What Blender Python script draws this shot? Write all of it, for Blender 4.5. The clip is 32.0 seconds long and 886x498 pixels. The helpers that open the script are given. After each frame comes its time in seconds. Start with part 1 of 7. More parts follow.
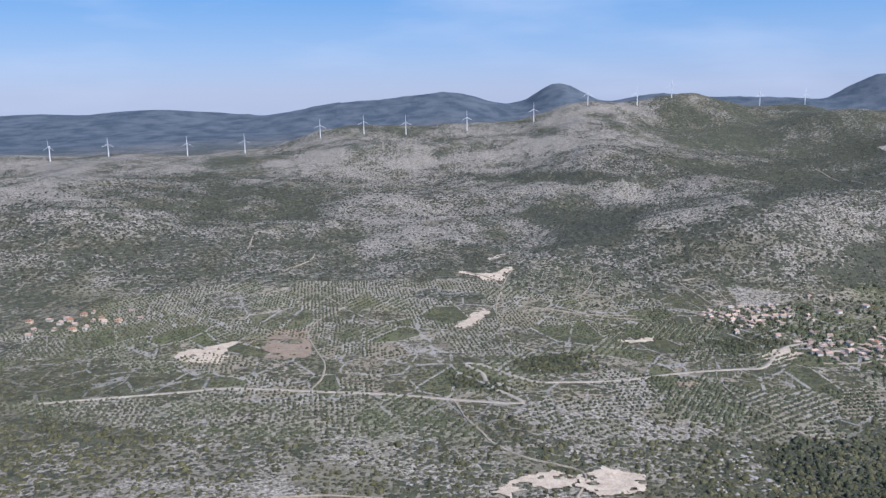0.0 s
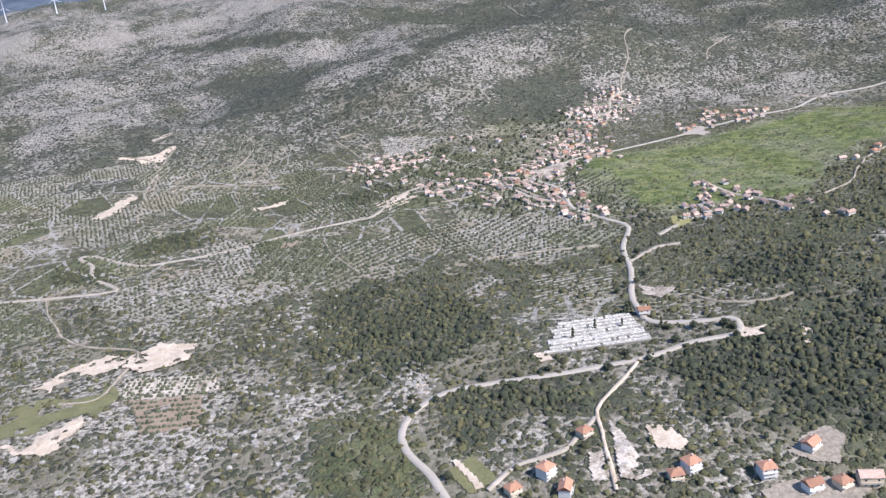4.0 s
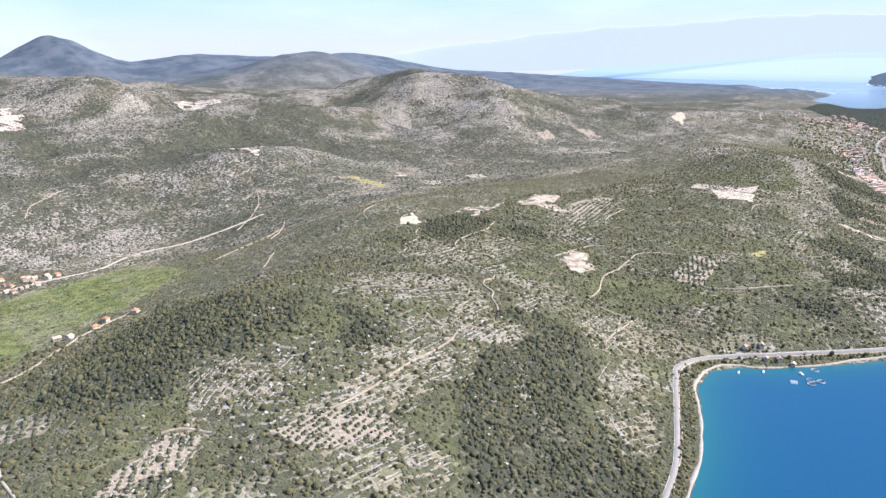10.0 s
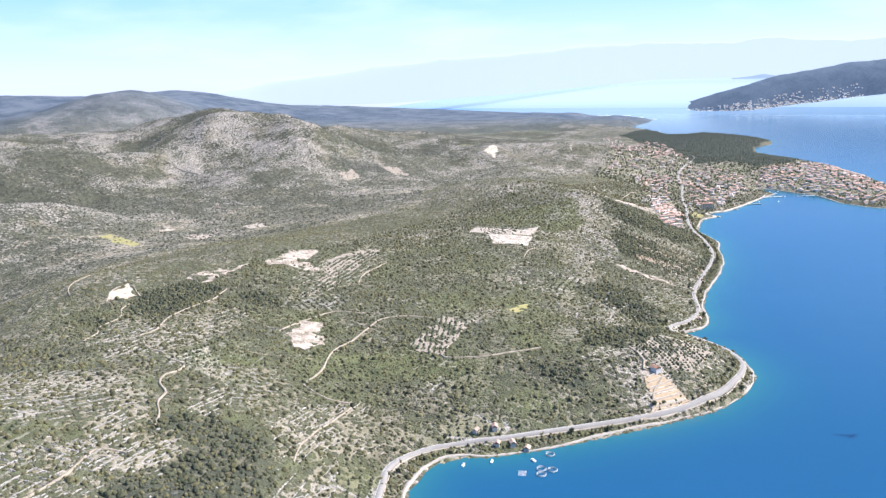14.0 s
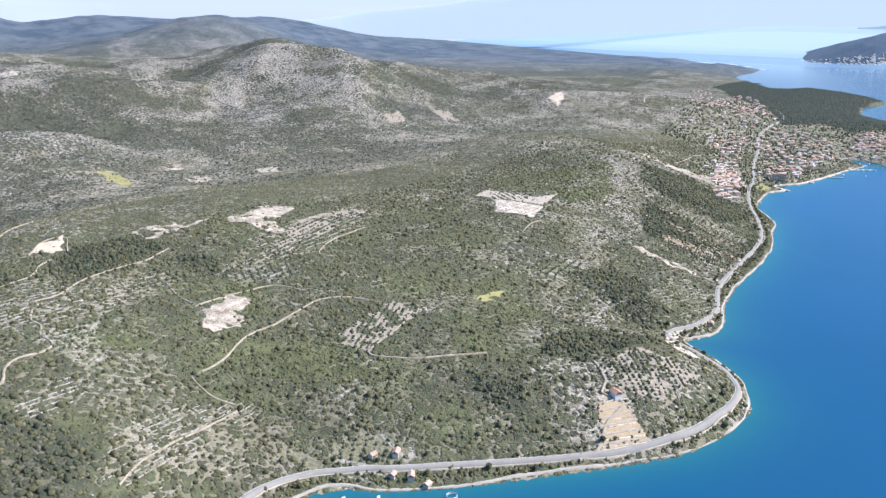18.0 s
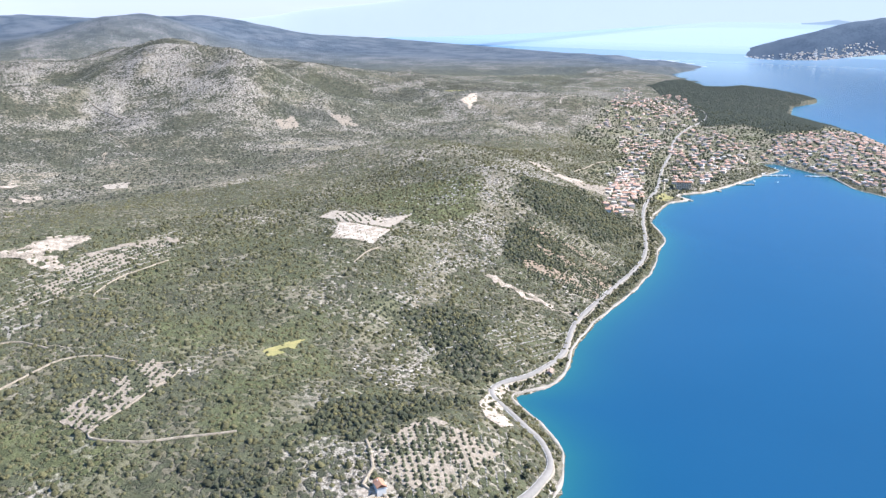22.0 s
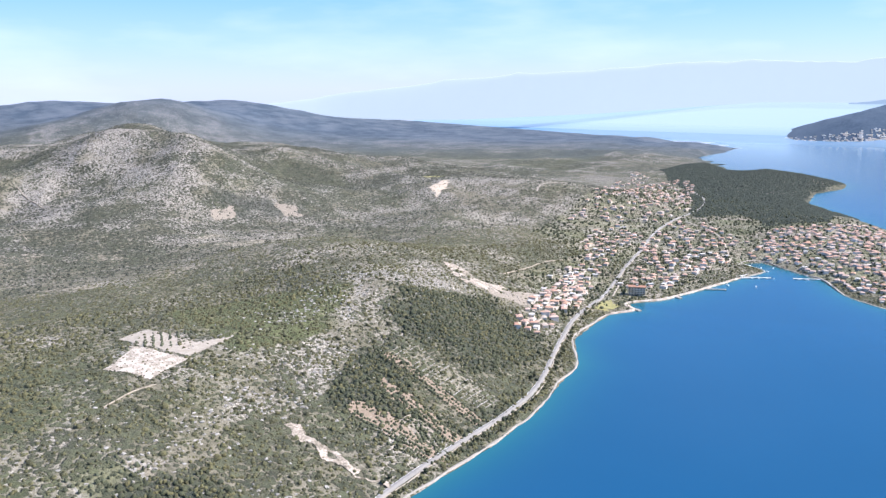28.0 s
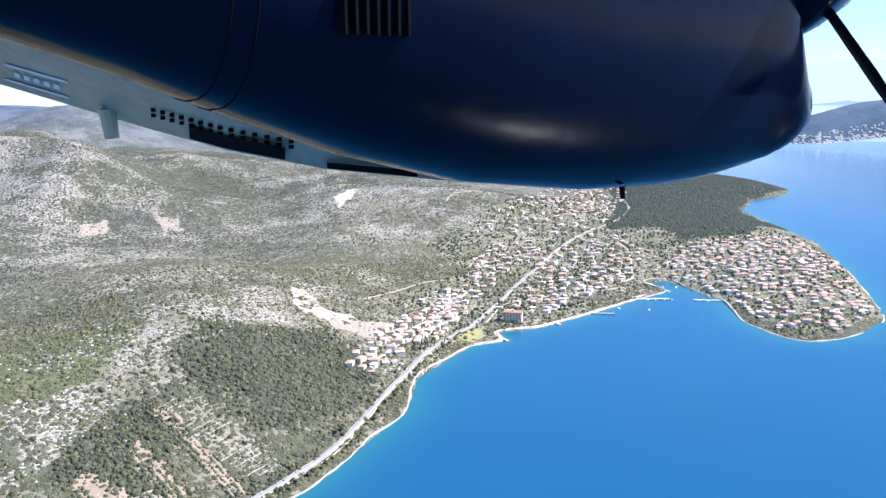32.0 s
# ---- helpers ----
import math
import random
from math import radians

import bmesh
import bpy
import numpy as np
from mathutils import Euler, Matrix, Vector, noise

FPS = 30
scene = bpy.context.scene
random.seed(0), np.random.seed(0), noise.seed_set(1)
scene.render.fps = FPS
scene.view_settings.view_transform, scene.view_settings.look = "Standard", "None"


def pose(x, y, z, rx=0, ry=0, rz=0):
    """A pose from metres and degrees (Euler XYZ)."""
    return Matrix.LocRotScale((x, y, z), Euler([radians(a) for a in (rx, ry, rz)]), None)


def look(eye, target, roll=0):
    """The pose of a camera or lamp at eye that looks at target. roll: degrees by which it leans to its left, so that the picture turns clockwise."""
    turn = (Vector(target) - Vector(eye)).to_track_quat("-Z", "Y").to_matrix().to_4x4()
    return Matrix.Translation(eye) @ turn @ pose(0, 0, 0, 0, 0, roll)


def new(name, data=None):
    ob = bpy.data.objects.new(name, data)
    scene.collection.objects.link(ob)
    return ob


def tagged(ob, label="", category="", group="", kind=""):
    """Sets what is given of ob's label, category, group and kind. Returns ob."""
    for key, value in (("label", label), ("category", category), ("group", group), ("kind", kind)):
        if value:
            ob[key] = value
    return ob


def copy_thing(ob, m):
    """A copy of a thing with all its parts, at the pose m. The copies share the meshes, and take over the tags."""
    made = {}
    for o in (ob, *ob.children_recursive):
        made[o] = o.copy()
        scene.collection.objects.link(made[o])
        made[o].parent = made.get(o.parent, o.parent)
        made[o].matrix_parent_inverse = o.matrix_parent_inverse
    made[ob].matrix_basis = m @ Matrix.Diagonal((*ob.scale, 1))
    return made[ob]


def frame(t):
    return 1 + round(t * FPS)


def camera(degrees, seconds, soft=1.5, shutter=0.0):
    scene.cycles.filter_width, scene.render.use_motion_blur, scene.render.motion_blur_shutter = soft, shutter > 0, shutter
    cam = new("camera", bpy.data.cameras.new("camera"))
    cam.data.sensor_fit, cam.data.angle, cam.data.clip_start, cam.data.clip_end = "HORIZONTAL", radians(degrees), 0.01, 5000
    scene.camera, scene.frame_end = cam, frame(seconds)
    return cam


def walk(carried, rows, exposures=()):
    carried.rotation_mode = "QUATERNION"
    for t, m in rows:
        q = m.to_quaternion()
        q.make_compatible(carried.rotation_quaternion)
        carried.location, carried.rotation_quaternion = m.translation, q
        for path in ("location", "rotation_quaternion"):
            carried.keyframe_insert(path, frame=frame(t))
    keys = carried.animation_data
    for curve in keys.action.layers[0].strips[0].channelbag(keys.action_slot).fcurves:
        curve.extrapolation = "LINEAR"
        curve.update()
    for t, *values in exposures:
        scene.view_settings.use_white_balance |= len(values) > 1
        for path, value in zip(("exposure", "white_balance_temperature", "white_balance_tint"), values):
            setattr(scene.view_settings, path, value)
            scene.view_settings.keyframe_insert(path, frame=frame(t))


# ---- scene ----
cam = camera(55.8, 32.0, soft=1.4)
SUN_STRENGTH, SKY_STRENGTH = 4.8, 0.14
EXPOSURES = [(0, 0.06, 5970, 16), (1.5, 0.35, 6080, 18), (4, 0.50, 6100, 18), (7, 0.50, 6220, 18), (9, 0.76, 6560, 18), (13, 1.05, 6480, 17), (16, 0.84, 6330, 15), (18, 0.77, 6200, 14), (21, 0.88, 6270, 14), (23, 0.96, 6350, 14), (25, 0.98, 6350, 15), (29, 0.80, 6250, 17), (32, 1.18, 6050, 16)]
PATH = [
    (0, (-0.00, -0.00, 209.77), (-6.3, 1967.0, -151.9), -0.92),
    (0.5, (17.38, -2.97, 209.84), (37.9, 1943.1, -251.0), -1.02),
    (1, (34.76, -5.94, 209.92), (98.9, 1918.1, -332.4), -2.13),
    (1.5, (52.16, -9.03, 210.05), (137.4, 1892.3, -404.4), -4.40),
    (2, (69.60, -12.32, 210.26), (217.6, 1874.5, -436.2), -6.89),
    (2.5, (87.02, -15.87, 210.52), (305.1, 1861.1, -444.9), -6.74),
    (3, (104.43, -19.56, 210.88), (375.3, 1844.9, -460.2), -6.35),
    (3.5, (121.92, -23.33, 211.31), (462.7, 1821.2, -482.5), -6.06),
    (4, (139.41, -27.15, 211.80), (552.4, 1796.5, -497.8), -5.79),
    (4.5, (156.88, -31.06, 212.30), (648.3, 1771.5, -501.2), -5.62),
    (6.5, (226.57, -47.17, 214.53), (909.6, 1742.8, -359.5), -5.13),
    (7, (243.92, -51.32, 215.09), (1151.8, 1642.6, -338.5), -4.10),
    (7.5, (261.25, -55.59, 215.70), (1301.6, 1570.2, -308.3), -3.58),
    (8, (278.64, -60.03, 216.36), (1375.4, 1538.4, -275.8), -3.08),
    (8.5, (296.12, -64.48, 217.00), (1469.9, 1480.4, -268.6), -2.56),
    (9, (313.78, -68.86, 217.64), (1550.2, 1426.8, -266.4), -2.01),
    (9.5, (331.63, -73.03, 218.34), (1637.2, 1363.7, -262.6), -1.44),
    (10, (349.55, -76.98, 219.07), (1766.0, 1251.8, -258.6), -0.70),
    (10.5, (367.53, -80.60, 219.81), (1841.4, 1186.9, -250.4), -0.47),
    (11, (385.63, -84.03, 220.41), (1906.8, 1129.7, -241.0), -0.45),
    (11.5, (403.95, -87.37, 220.90), (1960.2, 1085.4, -229.3), -0.74),
    (12, (422.51, -90.61, 221.36), (1999.7, 1058.0, -218.1), -1.61),
    (12.5, (441.08, -93.73, 221.77), (2042.6, 1024.9, -207.1), -1.69),
    (13, (459.52, -96.77, 222.13), (2075.8, 1002.0, -202.7), -1.71),
    (13.5, (477.69, -99.73, 222.51), (2104.1, 987.6, -193.1), -1.83),
    (15.5, (548.93, -111.58, 224.25), (2133.8, 1039.1, -181.1), -1.31),
    (16, (566.72, -114.59, 224.78), (2075.2, 1123.8, -212.2), -1.56),
    (16.5, (584.49, -117.62, 225.39), (2062.0, 1135.1, -272.1), -1.26),
    (17, (602.25, -120.66, 226.02), (2067.0, 1138.9, -291.5), -0.83),
    (17.5, (620.00, -123.61, 226.64), (2072.3, 1142.7, -309.4), 0.05),
    (18, (637.79, -126.41, 227.22), (2087.1, 1134.7, -328.6), 0.38),
    (18.5, (655.71, -129.02, 227.71), (2109.3, 1119.4, -345.2), 0.32),
    (19, (673.80, -131.53, 228.07), (2127.4, 1115.3, -348.5), 0.25),
    (19.5, (692.09, -134.03, 228.24), (2148.0, 1105.7, -357.8), 0.23),
    (20, (710.49, -136.60, 228.20), (2170.9, 1093.3, -367.3), 0.32),
    (20.5, (728.93, -139.15, 227.96), (2196.6, 1084.3, -362.9), 0.38),
    (21, (747.33, -141.66, 227.54), (2222.0, 1075.5, -358.9), 0.40),
    (21.5, (765.70, -144.16, 226.99), (2248.3, 1066.2, -353.4), 0.33),
    (22, (784.03, -146.66, 226.41), (2281.7, 1054.4, -334.4), 0.10),
    (22.5, (802.35, -149.20, 225.82), (2311.3, 1048.9, -310.4), -0.22),
    (23, (820.78, -151.80, 225.20), (2342.8, 1044.0, -278.2), -0.23),
    (23.5, (839.38, -154.43, 224.55), (2369.8, 1041.6, -252.4), -0.22),
    (24, (858.11, -157.04, 223.86), (2397.0, 1037.9, -227.9), -0.33),
    (24.5, (876.91, -159.60, 223.18), (2426.7, 1031.7, -199.7), -0.34),
    (25, (895.70, -162.18, 222.53), (2454.5, 1027.0, -172.4), -0.32),
    (25.5, (914.52, -164.83, 222.06), (2476.8, 1025.2, -156.3), -0.19),
    (27.5, (990.03, -175.66, 221.29), (2465.5, 1120.5, -156.6), -0.39),
    (28, (1009.01, -178.54, 221.27), (2442.2, 1164.7, -155.1), -0.44),
    (28.5, (1028.04, -181.60, 221.41), (2380.6, 1243.7, -151.4), -0.55),
    (29, (1047.17, -184.79, 221.67), (2396.3, 1243.2, -153.4), -0.59),
    (29.5, (1066.39, -188.12, 221.99), (2424.7, 1232.5, -147.9), -0.66),
    (30, (1085.64, -191.60, 222.26), (2456.1, 1219.0, -141.3), -0.72),
    (30.5, (1104.87, -195.25, 222.42), (2502.7, 1189.6, -135.9), -0.66),
    (31, (1124.04, -199.03, 222.44), (2546.0, 1161.6, -133.8), -0.61),
    (31.5, (1143.17, -202.89, 222.38), (2586.3, 1133.2, -141.3), -0.49),
    (32, (1162.26, -206.78, 222.30), (2622.7, 1107.9, -150.5), -0.61),
]
walk(cam, [(t, look(eye, target, roll)) for t, eye, target, roll in PATH], EXPOSURES)

# ---- light ----
SUN_TURN, SUN_HEIGHT = 138.0, 46.0      # compass bearing of the sun and its height, degrees (x is east, y north)
world = bpy.data.worlds.new("sky")
scene.world = world
world.use_nodes = True
wn, wl = world.node_tree.nodes, world.node_tree.links
sky = wn.new("ShaderNodeTexSky")
sky.sky_type, sky.sun_disc = "NISHITA", False
sky.sun_elevation, sky.sun_rotation = radians(SUN_HEIGHT), radians(SUN_TURN)
sky.altitude, sky.air_density, sky.dust_density, sky.ozone_density = 0, 1.0, 0.35, 1.6
veil_at, veil, veil_ramp, veil_mix = wn.new("ShaderNodeTexCoord"), wn.new("ShaderNodeTexNoise"), wn.new("ShaderNodeValToRGB"), wn.new("ShaderNodeMixRGB")
veil_scale = wn.new("ShaderNodeMapping")
veil_scale.inputs["Scale"].default_value = (2.0, 2.0, 9.0)
veil.inputs["Scale"].default_value, veil.inputs["Detail"].default_value = 2.2, 6
veil_ramp.color_ramp.elements[0].position, veil_ramp.color_ramp.elements[1].position = 0.48, 0.8
veil_ramp.color_ramp.elements[1].color = (0.45, 0.45, 0.45, 1)
veil_mix.inputs[2].default_value = (4.2, 4.9, 6.0, 1)
wl.new(veil_at.outputs["Generated"], veil_scale.inputs["Vector"])
wl.new(veil_scale.outputs["Vector"], veil.inputs["Vector"])
wl.new(veil.outputs["Fac"], veil_ramp.inputs["Fac"])
wl.new(veil_ramp.outputs["Color"], veil_mix.inputs[0])
sky_axes, haze_ramp, haze_mix = wn.new("ShaderNodeSeparateXYZ"), wn.new("ShaderNodeValToRGB"), wn.new("ShaderNodeMixRGB")
haze_mix.inputs[0].default_value = 0.85
haze_steps = haze_ramp.color_ramp.elements
haze_steps[0].position, haze_steps[0].color = 0.0, (0.47, 0.63, 0.84, 1)
haze_steps[1].position, haze_steps[1].color = 0.9, (0.09, 0.21, 0.45, 1)
for at_height, tone in ((0.05, (0.32, 0.575, 0.90, 1)), (0.13, (0.10, 0.42, 0.86, 1)), (0.4, (0.12, 0.28, 0.58, 1))):
    haze_steps.new(at_height).color = tone
haze_gain = wn.new("ShaderNodeMixRGB")
haze_gain.blend_type = "MULTIPLY"
haze_gain.inputs[0].default_value, haze_gain.inputs[2].default_value = 1.0, (5.7, 5.35, 5.75, 1)
wl.new(veil_at.outputs["Generated"], sky_axes.inputs[0])
wl.new(sky_axes.outputs["Z"], haze_ramp.inputs["Fac"])
wl.new(haze_ramp.outputs["Color"], haze_gain.inputs[1])
wl.new(sky.outputs["Color"], haze_mix.inputs[1])
wl.new(haze_gain.outputs["Color"], haze_mix.inputs[2])
wl.new(haze_mix.outputs["Color"], veil_mix.inputs[1])
wl.new(veil_mix.outputs["Color"], wn["Background"].inputs["Color"])
wn["Background"].inputs["Strength"].default_value = SKY_STRENGTH
sun = new("sun", bpy.data.lights.new("sun", "SUN"))
sun.data.energy, sun.data.angle, sun.data.color = SUN_STRENGTH, radians(0.6), (1.0, 0.97, 0.92)
sx, sy = math.sin(radians(SUN_TURN)) * math.cos(radians(SUN_HEIGHT)), math.cos(radians(SUN_TURN)) * math.cos(radians(SUN_HEIGHT))
sun.matrix_world = look((0, 0, 600), (-sx, -sy, 600 - math.sin(radians(SUN_HEIGHT))))


# ---- materials ----
def material(name, colour, rough=0.9, second=None, size=4.0, spread=0.5, bump=0.0, bump_size=1.0, metal=0.0, island=0.0, each=0.0, spec=0.3):
    """A surface with a broad and a fine variation in colour, relief, and a change from piece to piece."""
    m = bpy.data.materials.new(name)
    m.use_nodes = True
    n, l = m.node_tree.nodes, m.node_tree.links
    b = n["Principled BSDF"]
    b.inputs["Roughness"].default_value, b.inputs["Metallic"].default_value, b.inputs["Specular IOR Level"].default_value = rough, metal, spec
    at = n.new("ShaderNodeNewGeometry")
    broad, fine = n.new("ShaderNodeTexNoise"), n.new("ShaderNodeTexNoise")
    for node, s in ((broad, size), (fine, size / 6)):
        node.inputs["Scale"].default_value, node.inputs["Detail"].default_value = 1 / s, 4
        l.new(at.outputs["Position"], node.inputs["Vector"])
    both = n.new("ShaderNodeMath")
    both.operation = "MULTIPLY_ADD"
    both.inputs[1].default_value = 0.5
    l.new(fine.outputs["Fac"], both.inputs[0])
    half = n.new("ShaderNodeMath")
    half.operation = "MULTIPLY"
    half.inputs[1].default_value = 0.5
    l.new(broad.outputs["Fac"], half.inputs[0])
    l.new(half.outputs[0], both.inputs[2])
    ramp = n.new("ShaderNodeValToRGB")
    ramp.color_ramp.elements[0].position, ramp.color_ramp.elements[1].position = 0.5 - spread * 0.32, 0.5 + spread * 0.32
    second = second or [c * 0.72 for c in colour]
    ramp.color_ramp.elements[0].color, ramp.color_ramp.elements[1].color = (*second, 1), (*colour, 1)
    l.new(both.outputs[0], ramp.inputs["Fac"])
    out = ramp.outputs["Color"]
    for amount, kind in ((island, "island"), (each, "each")):
        if amount:
            src = at.outputs["Random Per Island"] if kind == "island" else n.new("ShaderNodeObjectInfo").outputs["Random"]
            span = n.new("ShaderNodeMapRange")
            span.inputs["To Min"].default_value, span.inputs["To Max"].default_value = 1 - amount, 1 + amount
            l.new(src, span.inputs["Value"])
            hsv = n.new("ShaderNodeHueSaturation")
            l.new(span.outputs["Result"], hsv.inputs["Value"])
            l.new(out, hsv.inputs["Color"])
            out = hsv.outputs["Color"]
    l.new(out, b.inputs["Base Color"])
    if bump:
        grain, push = n.new("ShaderNodeTexNoise"), n.new("ShaderNodeBump")
        grain.inputs["Scale"].default_value, grain.inputs["Detail"].default_value = 1 / bump_size, 5
        push.inputs["Strength"].default_value, push.inputs["Distance"].default_value = min(1, bump), bump_size * 0.5
        l.new(at.outputs["Position"], grain.inputs["Vector"])
        l.new(grain.outputs["Fac"], push.inputs["Height"])
        l.new(push.outputs["Normal"], b.inputs["Normal"])
    return m


def ground_material():
    """Karst: pale limestone and earth, dark scrub in spots, grass, terrace lines, bare soil and painted far haze, by
    the ground's own marks.
    """
    m = bpy.data.materials.new("karst_ground")
    m.use_nodes = True
    n, l = m.node_tree.nodes, m.node_tree.links
    b = n["Principled BSDF"]
    b.inputs["Roughness"].default_value, b.inputs["Specular IOR Level"].default_value = 0.95, 0.15
    at = n.new("ShaderNodeNewGeometry")

    def noise_of(size, detail=4, rough=0.6):
        t = n.new("ShaderNodeTexNoise")
        t.inputs["Scale"].default_value, t.inputs["Detail"].default_value, t.inputs["Roughness"].default_value = 1 / size, detail, rough
        l.new(at.outputs["Position"], t.inputs["Vector"])
        return t.outputs["Fac"]

    def mark(name):
        a = n.new("ShaderNodeAttribute")
        a.attribute_name = name
        return a.outputs["Fac"]

    def calc(op, a, c, clamp=False):
        x = n.new("ShaderNodeMath")
        x.operation, x.use_clamp = op, clamp
        for s, v in zip(x.inputs, (a, c)):
            if isinstance(v, (int, float)):
                s.default_value = v
            else:
                l.new(v, s)
        return x.outputs[0]

    def span(v, lo, hi):
        x = n.new("ShaderNodeMapRange")
        x.interpolation_type = "SMOOTHSTEP"
        x.inputs["From Min"].default_value, x.inputs["From Max"].default_value = lo, hi
        l.new(v, x.inputs["Value"])
        return x.outputs["Result"]

    def mix(f, a, c):
        x = n.new("ShaderNodeMixRGB")
        l.new(f, x.inputs[0])
        for s, v in zip(x.inputs[1:], (a, c)):
            if isinstance(v, tuple):
                s.default_value = (*v, 1)
            else:
                l.new(v, s)
        return x.outputs["Color"]

    stone = mix(span(noise_of(1.8, 6, 0.7), 0.42, 0.60), (0.155, 0.138, 0.108), (0.49, 0.445, 0.372))
    earth = mix(span(noise_of(14), 0.35, 0.65), (0.145, 0.132, 0.092), (0.235, 0.212, 0.155))
    place = n.new("ShaderNodeSeparateXYZ")
    l.new(at.outputs["Position"], place.inputs[0])
    # back hills by northing: grey karst stone, greyed further as painted haze
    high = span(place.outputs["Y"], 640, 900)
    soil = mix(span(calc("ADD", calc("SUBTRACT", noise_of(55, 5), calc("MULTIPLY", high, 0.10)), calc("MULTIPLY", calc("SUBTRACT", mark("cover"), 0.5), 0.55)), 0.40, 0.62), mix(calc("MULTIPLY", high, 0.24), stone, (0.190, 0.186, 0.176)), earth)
    soil = mix(mark("bare"), soil, mix(span(noise_of(6), 0.3, 0.7), (0.29, 0.24, 0.17), (0.50, 0.435, 0.34)))
    # small fields with dry-stone borders
    plots, tints = n.new("ShaderNodeTexVoronoi"), n.new("ShaderNodeTexVoronoi")
    plots.feature, tints.feature = "DISTANCE_TO_EDGE", "F1"
    flat = n.new("ShaderNodeMapping")
    flat.inputs["Scale"].default_value = (1 / 30, 1 / 46, 0)
    flat.inputs["Rotation"].default_value = (0, 0, 0.35)
    l.new(at.outputs["Position"], flat.inputs["Vector"])
    for t in (plots, tints):
        t.inputs["Scale"].default_value = 1.0
        l.new(flat.outputs["Vector"], t.inputs["Vector"])
    tone = n.new("ShaderNodeSeparateColor")
    l.new(tints.outputs["Color"], tone.inputs[0])
    soil = mix(calc("MULTIPLY", mark("fields"), span(tone.outputs["Red"], 0.45, 0.9)), soil, (0.30, 0.255, 0.19))
    soil = mix(calc("MULTIPLY", mark("fields"), span(tone.outputs["Green"], 0.6, 0.9)), soil, (0.150, 0.150, 0.085))
    border = calc("MULTIPLY", calc("MULTIPLY", mark("fields"), calc("LESS_THAN", plots.outputs["Distance"], 0.028)), span(noise_of(16, 3), 0.36, 0.5))
    # scrub grows in clumps: spots whose size follows the cover
    v = n.new("ShaderNodeTexVoronoi")
    v.inputs["Scale"].default_value = 1 / 3.6
    v.inputs["Randomness"].default_value = 1.0
    l.new(at.outputs["Position"], v.inputs["Vector"])
    edge = calc("ADD", v.outputs["Distance"], calc("MULTIPLY", calc("SUBTRACT", noise_of(1.3, 3), 0.5), 0.5))
    reach = calc("ADD", calc("MULTIPLY", mark("cover"), 0.95), calc("ADD", calc("MULTIPLY", calc("SUBTRACT", noise_of(24, 5), 0.5), 1.0), calc("MULTIPLY", calc("SUBTRACT", noise_of(75, 6, 0.72), 0.5), 1.1)))
    scrub_on = calc("MAXIMUM", span(calc("SUBTRACT", reach, edge), -0.06, 0.12), calc("MULTIPLY", mark("pine"), 0.8))
    scrub_on = calc("MULTIPLY", scrub_on, calc("ADD", calc("MULTIPLY", span(noise_of(5.5, 5, 0.75), 0.36, 0.52), 0.42), 0.58))
    leaf = mix(span(noise_of(9, 5), 0.35, 0.65), (0.060, 0.065, 0.044), (0.116, 0.121, 0.074))
    leaf = mix(mark("pine"), leaf, mix(span(noise_of(5), 0.3, 0.7), (0.036, 0.044, 0.036), (0.064, 0.074, 0.056)))
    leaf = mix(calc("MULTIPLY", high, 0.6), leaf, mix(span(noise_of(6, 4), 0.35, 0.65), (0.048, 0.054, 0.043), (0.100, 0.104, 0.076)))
    colour = mix(scrub_on, soil, leaf)
    grass = mix(span(noise_of(11, 6, 0.7), 0.38, 0.62), (0.084, 0.112, 0.036), (0.200, 0.218, 0.078))
    colour = mix(calc("MULTIPLY", mark("grass"), span(noise_of(4, 4), 0.2, 0.45)), colour, grass)
    # dry-stone terraces follow the height of the slope
    xyz = n.new("ShaderNodeSeparateXYZ")
    l.new(at.outputs["Position"], xyz.inputs[0])
    step = calc("FRACT", calc("MULTIPLY", calc("ADD", xyz.outputs["Z"], calc("MULTIPLY", noise_of(30), 2.4)), 0.62), 0)
    line = calc("MULTIPLY", calc("LESS_THAN", step, 0.27), calc("MULTIPLY", calc("MULTIPLY", mark("terrace"), span(noise_of(38, 3), 0.46, 0.56)), span(noise_of(5, 3), 0.44, 0.56)))
    colour = mix(line, colour, (0.44, 0.41, 0.365))
    colour = mix(border, colour, (0.37, 0.345, 0.30))
    # haze painted into the colour: far hills turn blue-grey
    colour = mix(mark("far_haze"), colour, mix(span(noise_of(90, 6), 0.35, 0.65), (0.070, 0.098, 0.130), (0.135, 0.160, 0.190)))
    l.new(colour, b.inputs["Base Color"])
    push = n.new("ShaderNodeBump")
    push.inputs["Strength"].default_value, push.inputs["Distance"].default_value = 0.9, 1.6
    l.new(calc("ADD", calc("MULTIPLY", scrub_on, 0.9), noise_of(2.2, 5)), push.inputs["Height"])
    l.new(push.outputs["Normal"], b.inputs["Normal"])
    return m


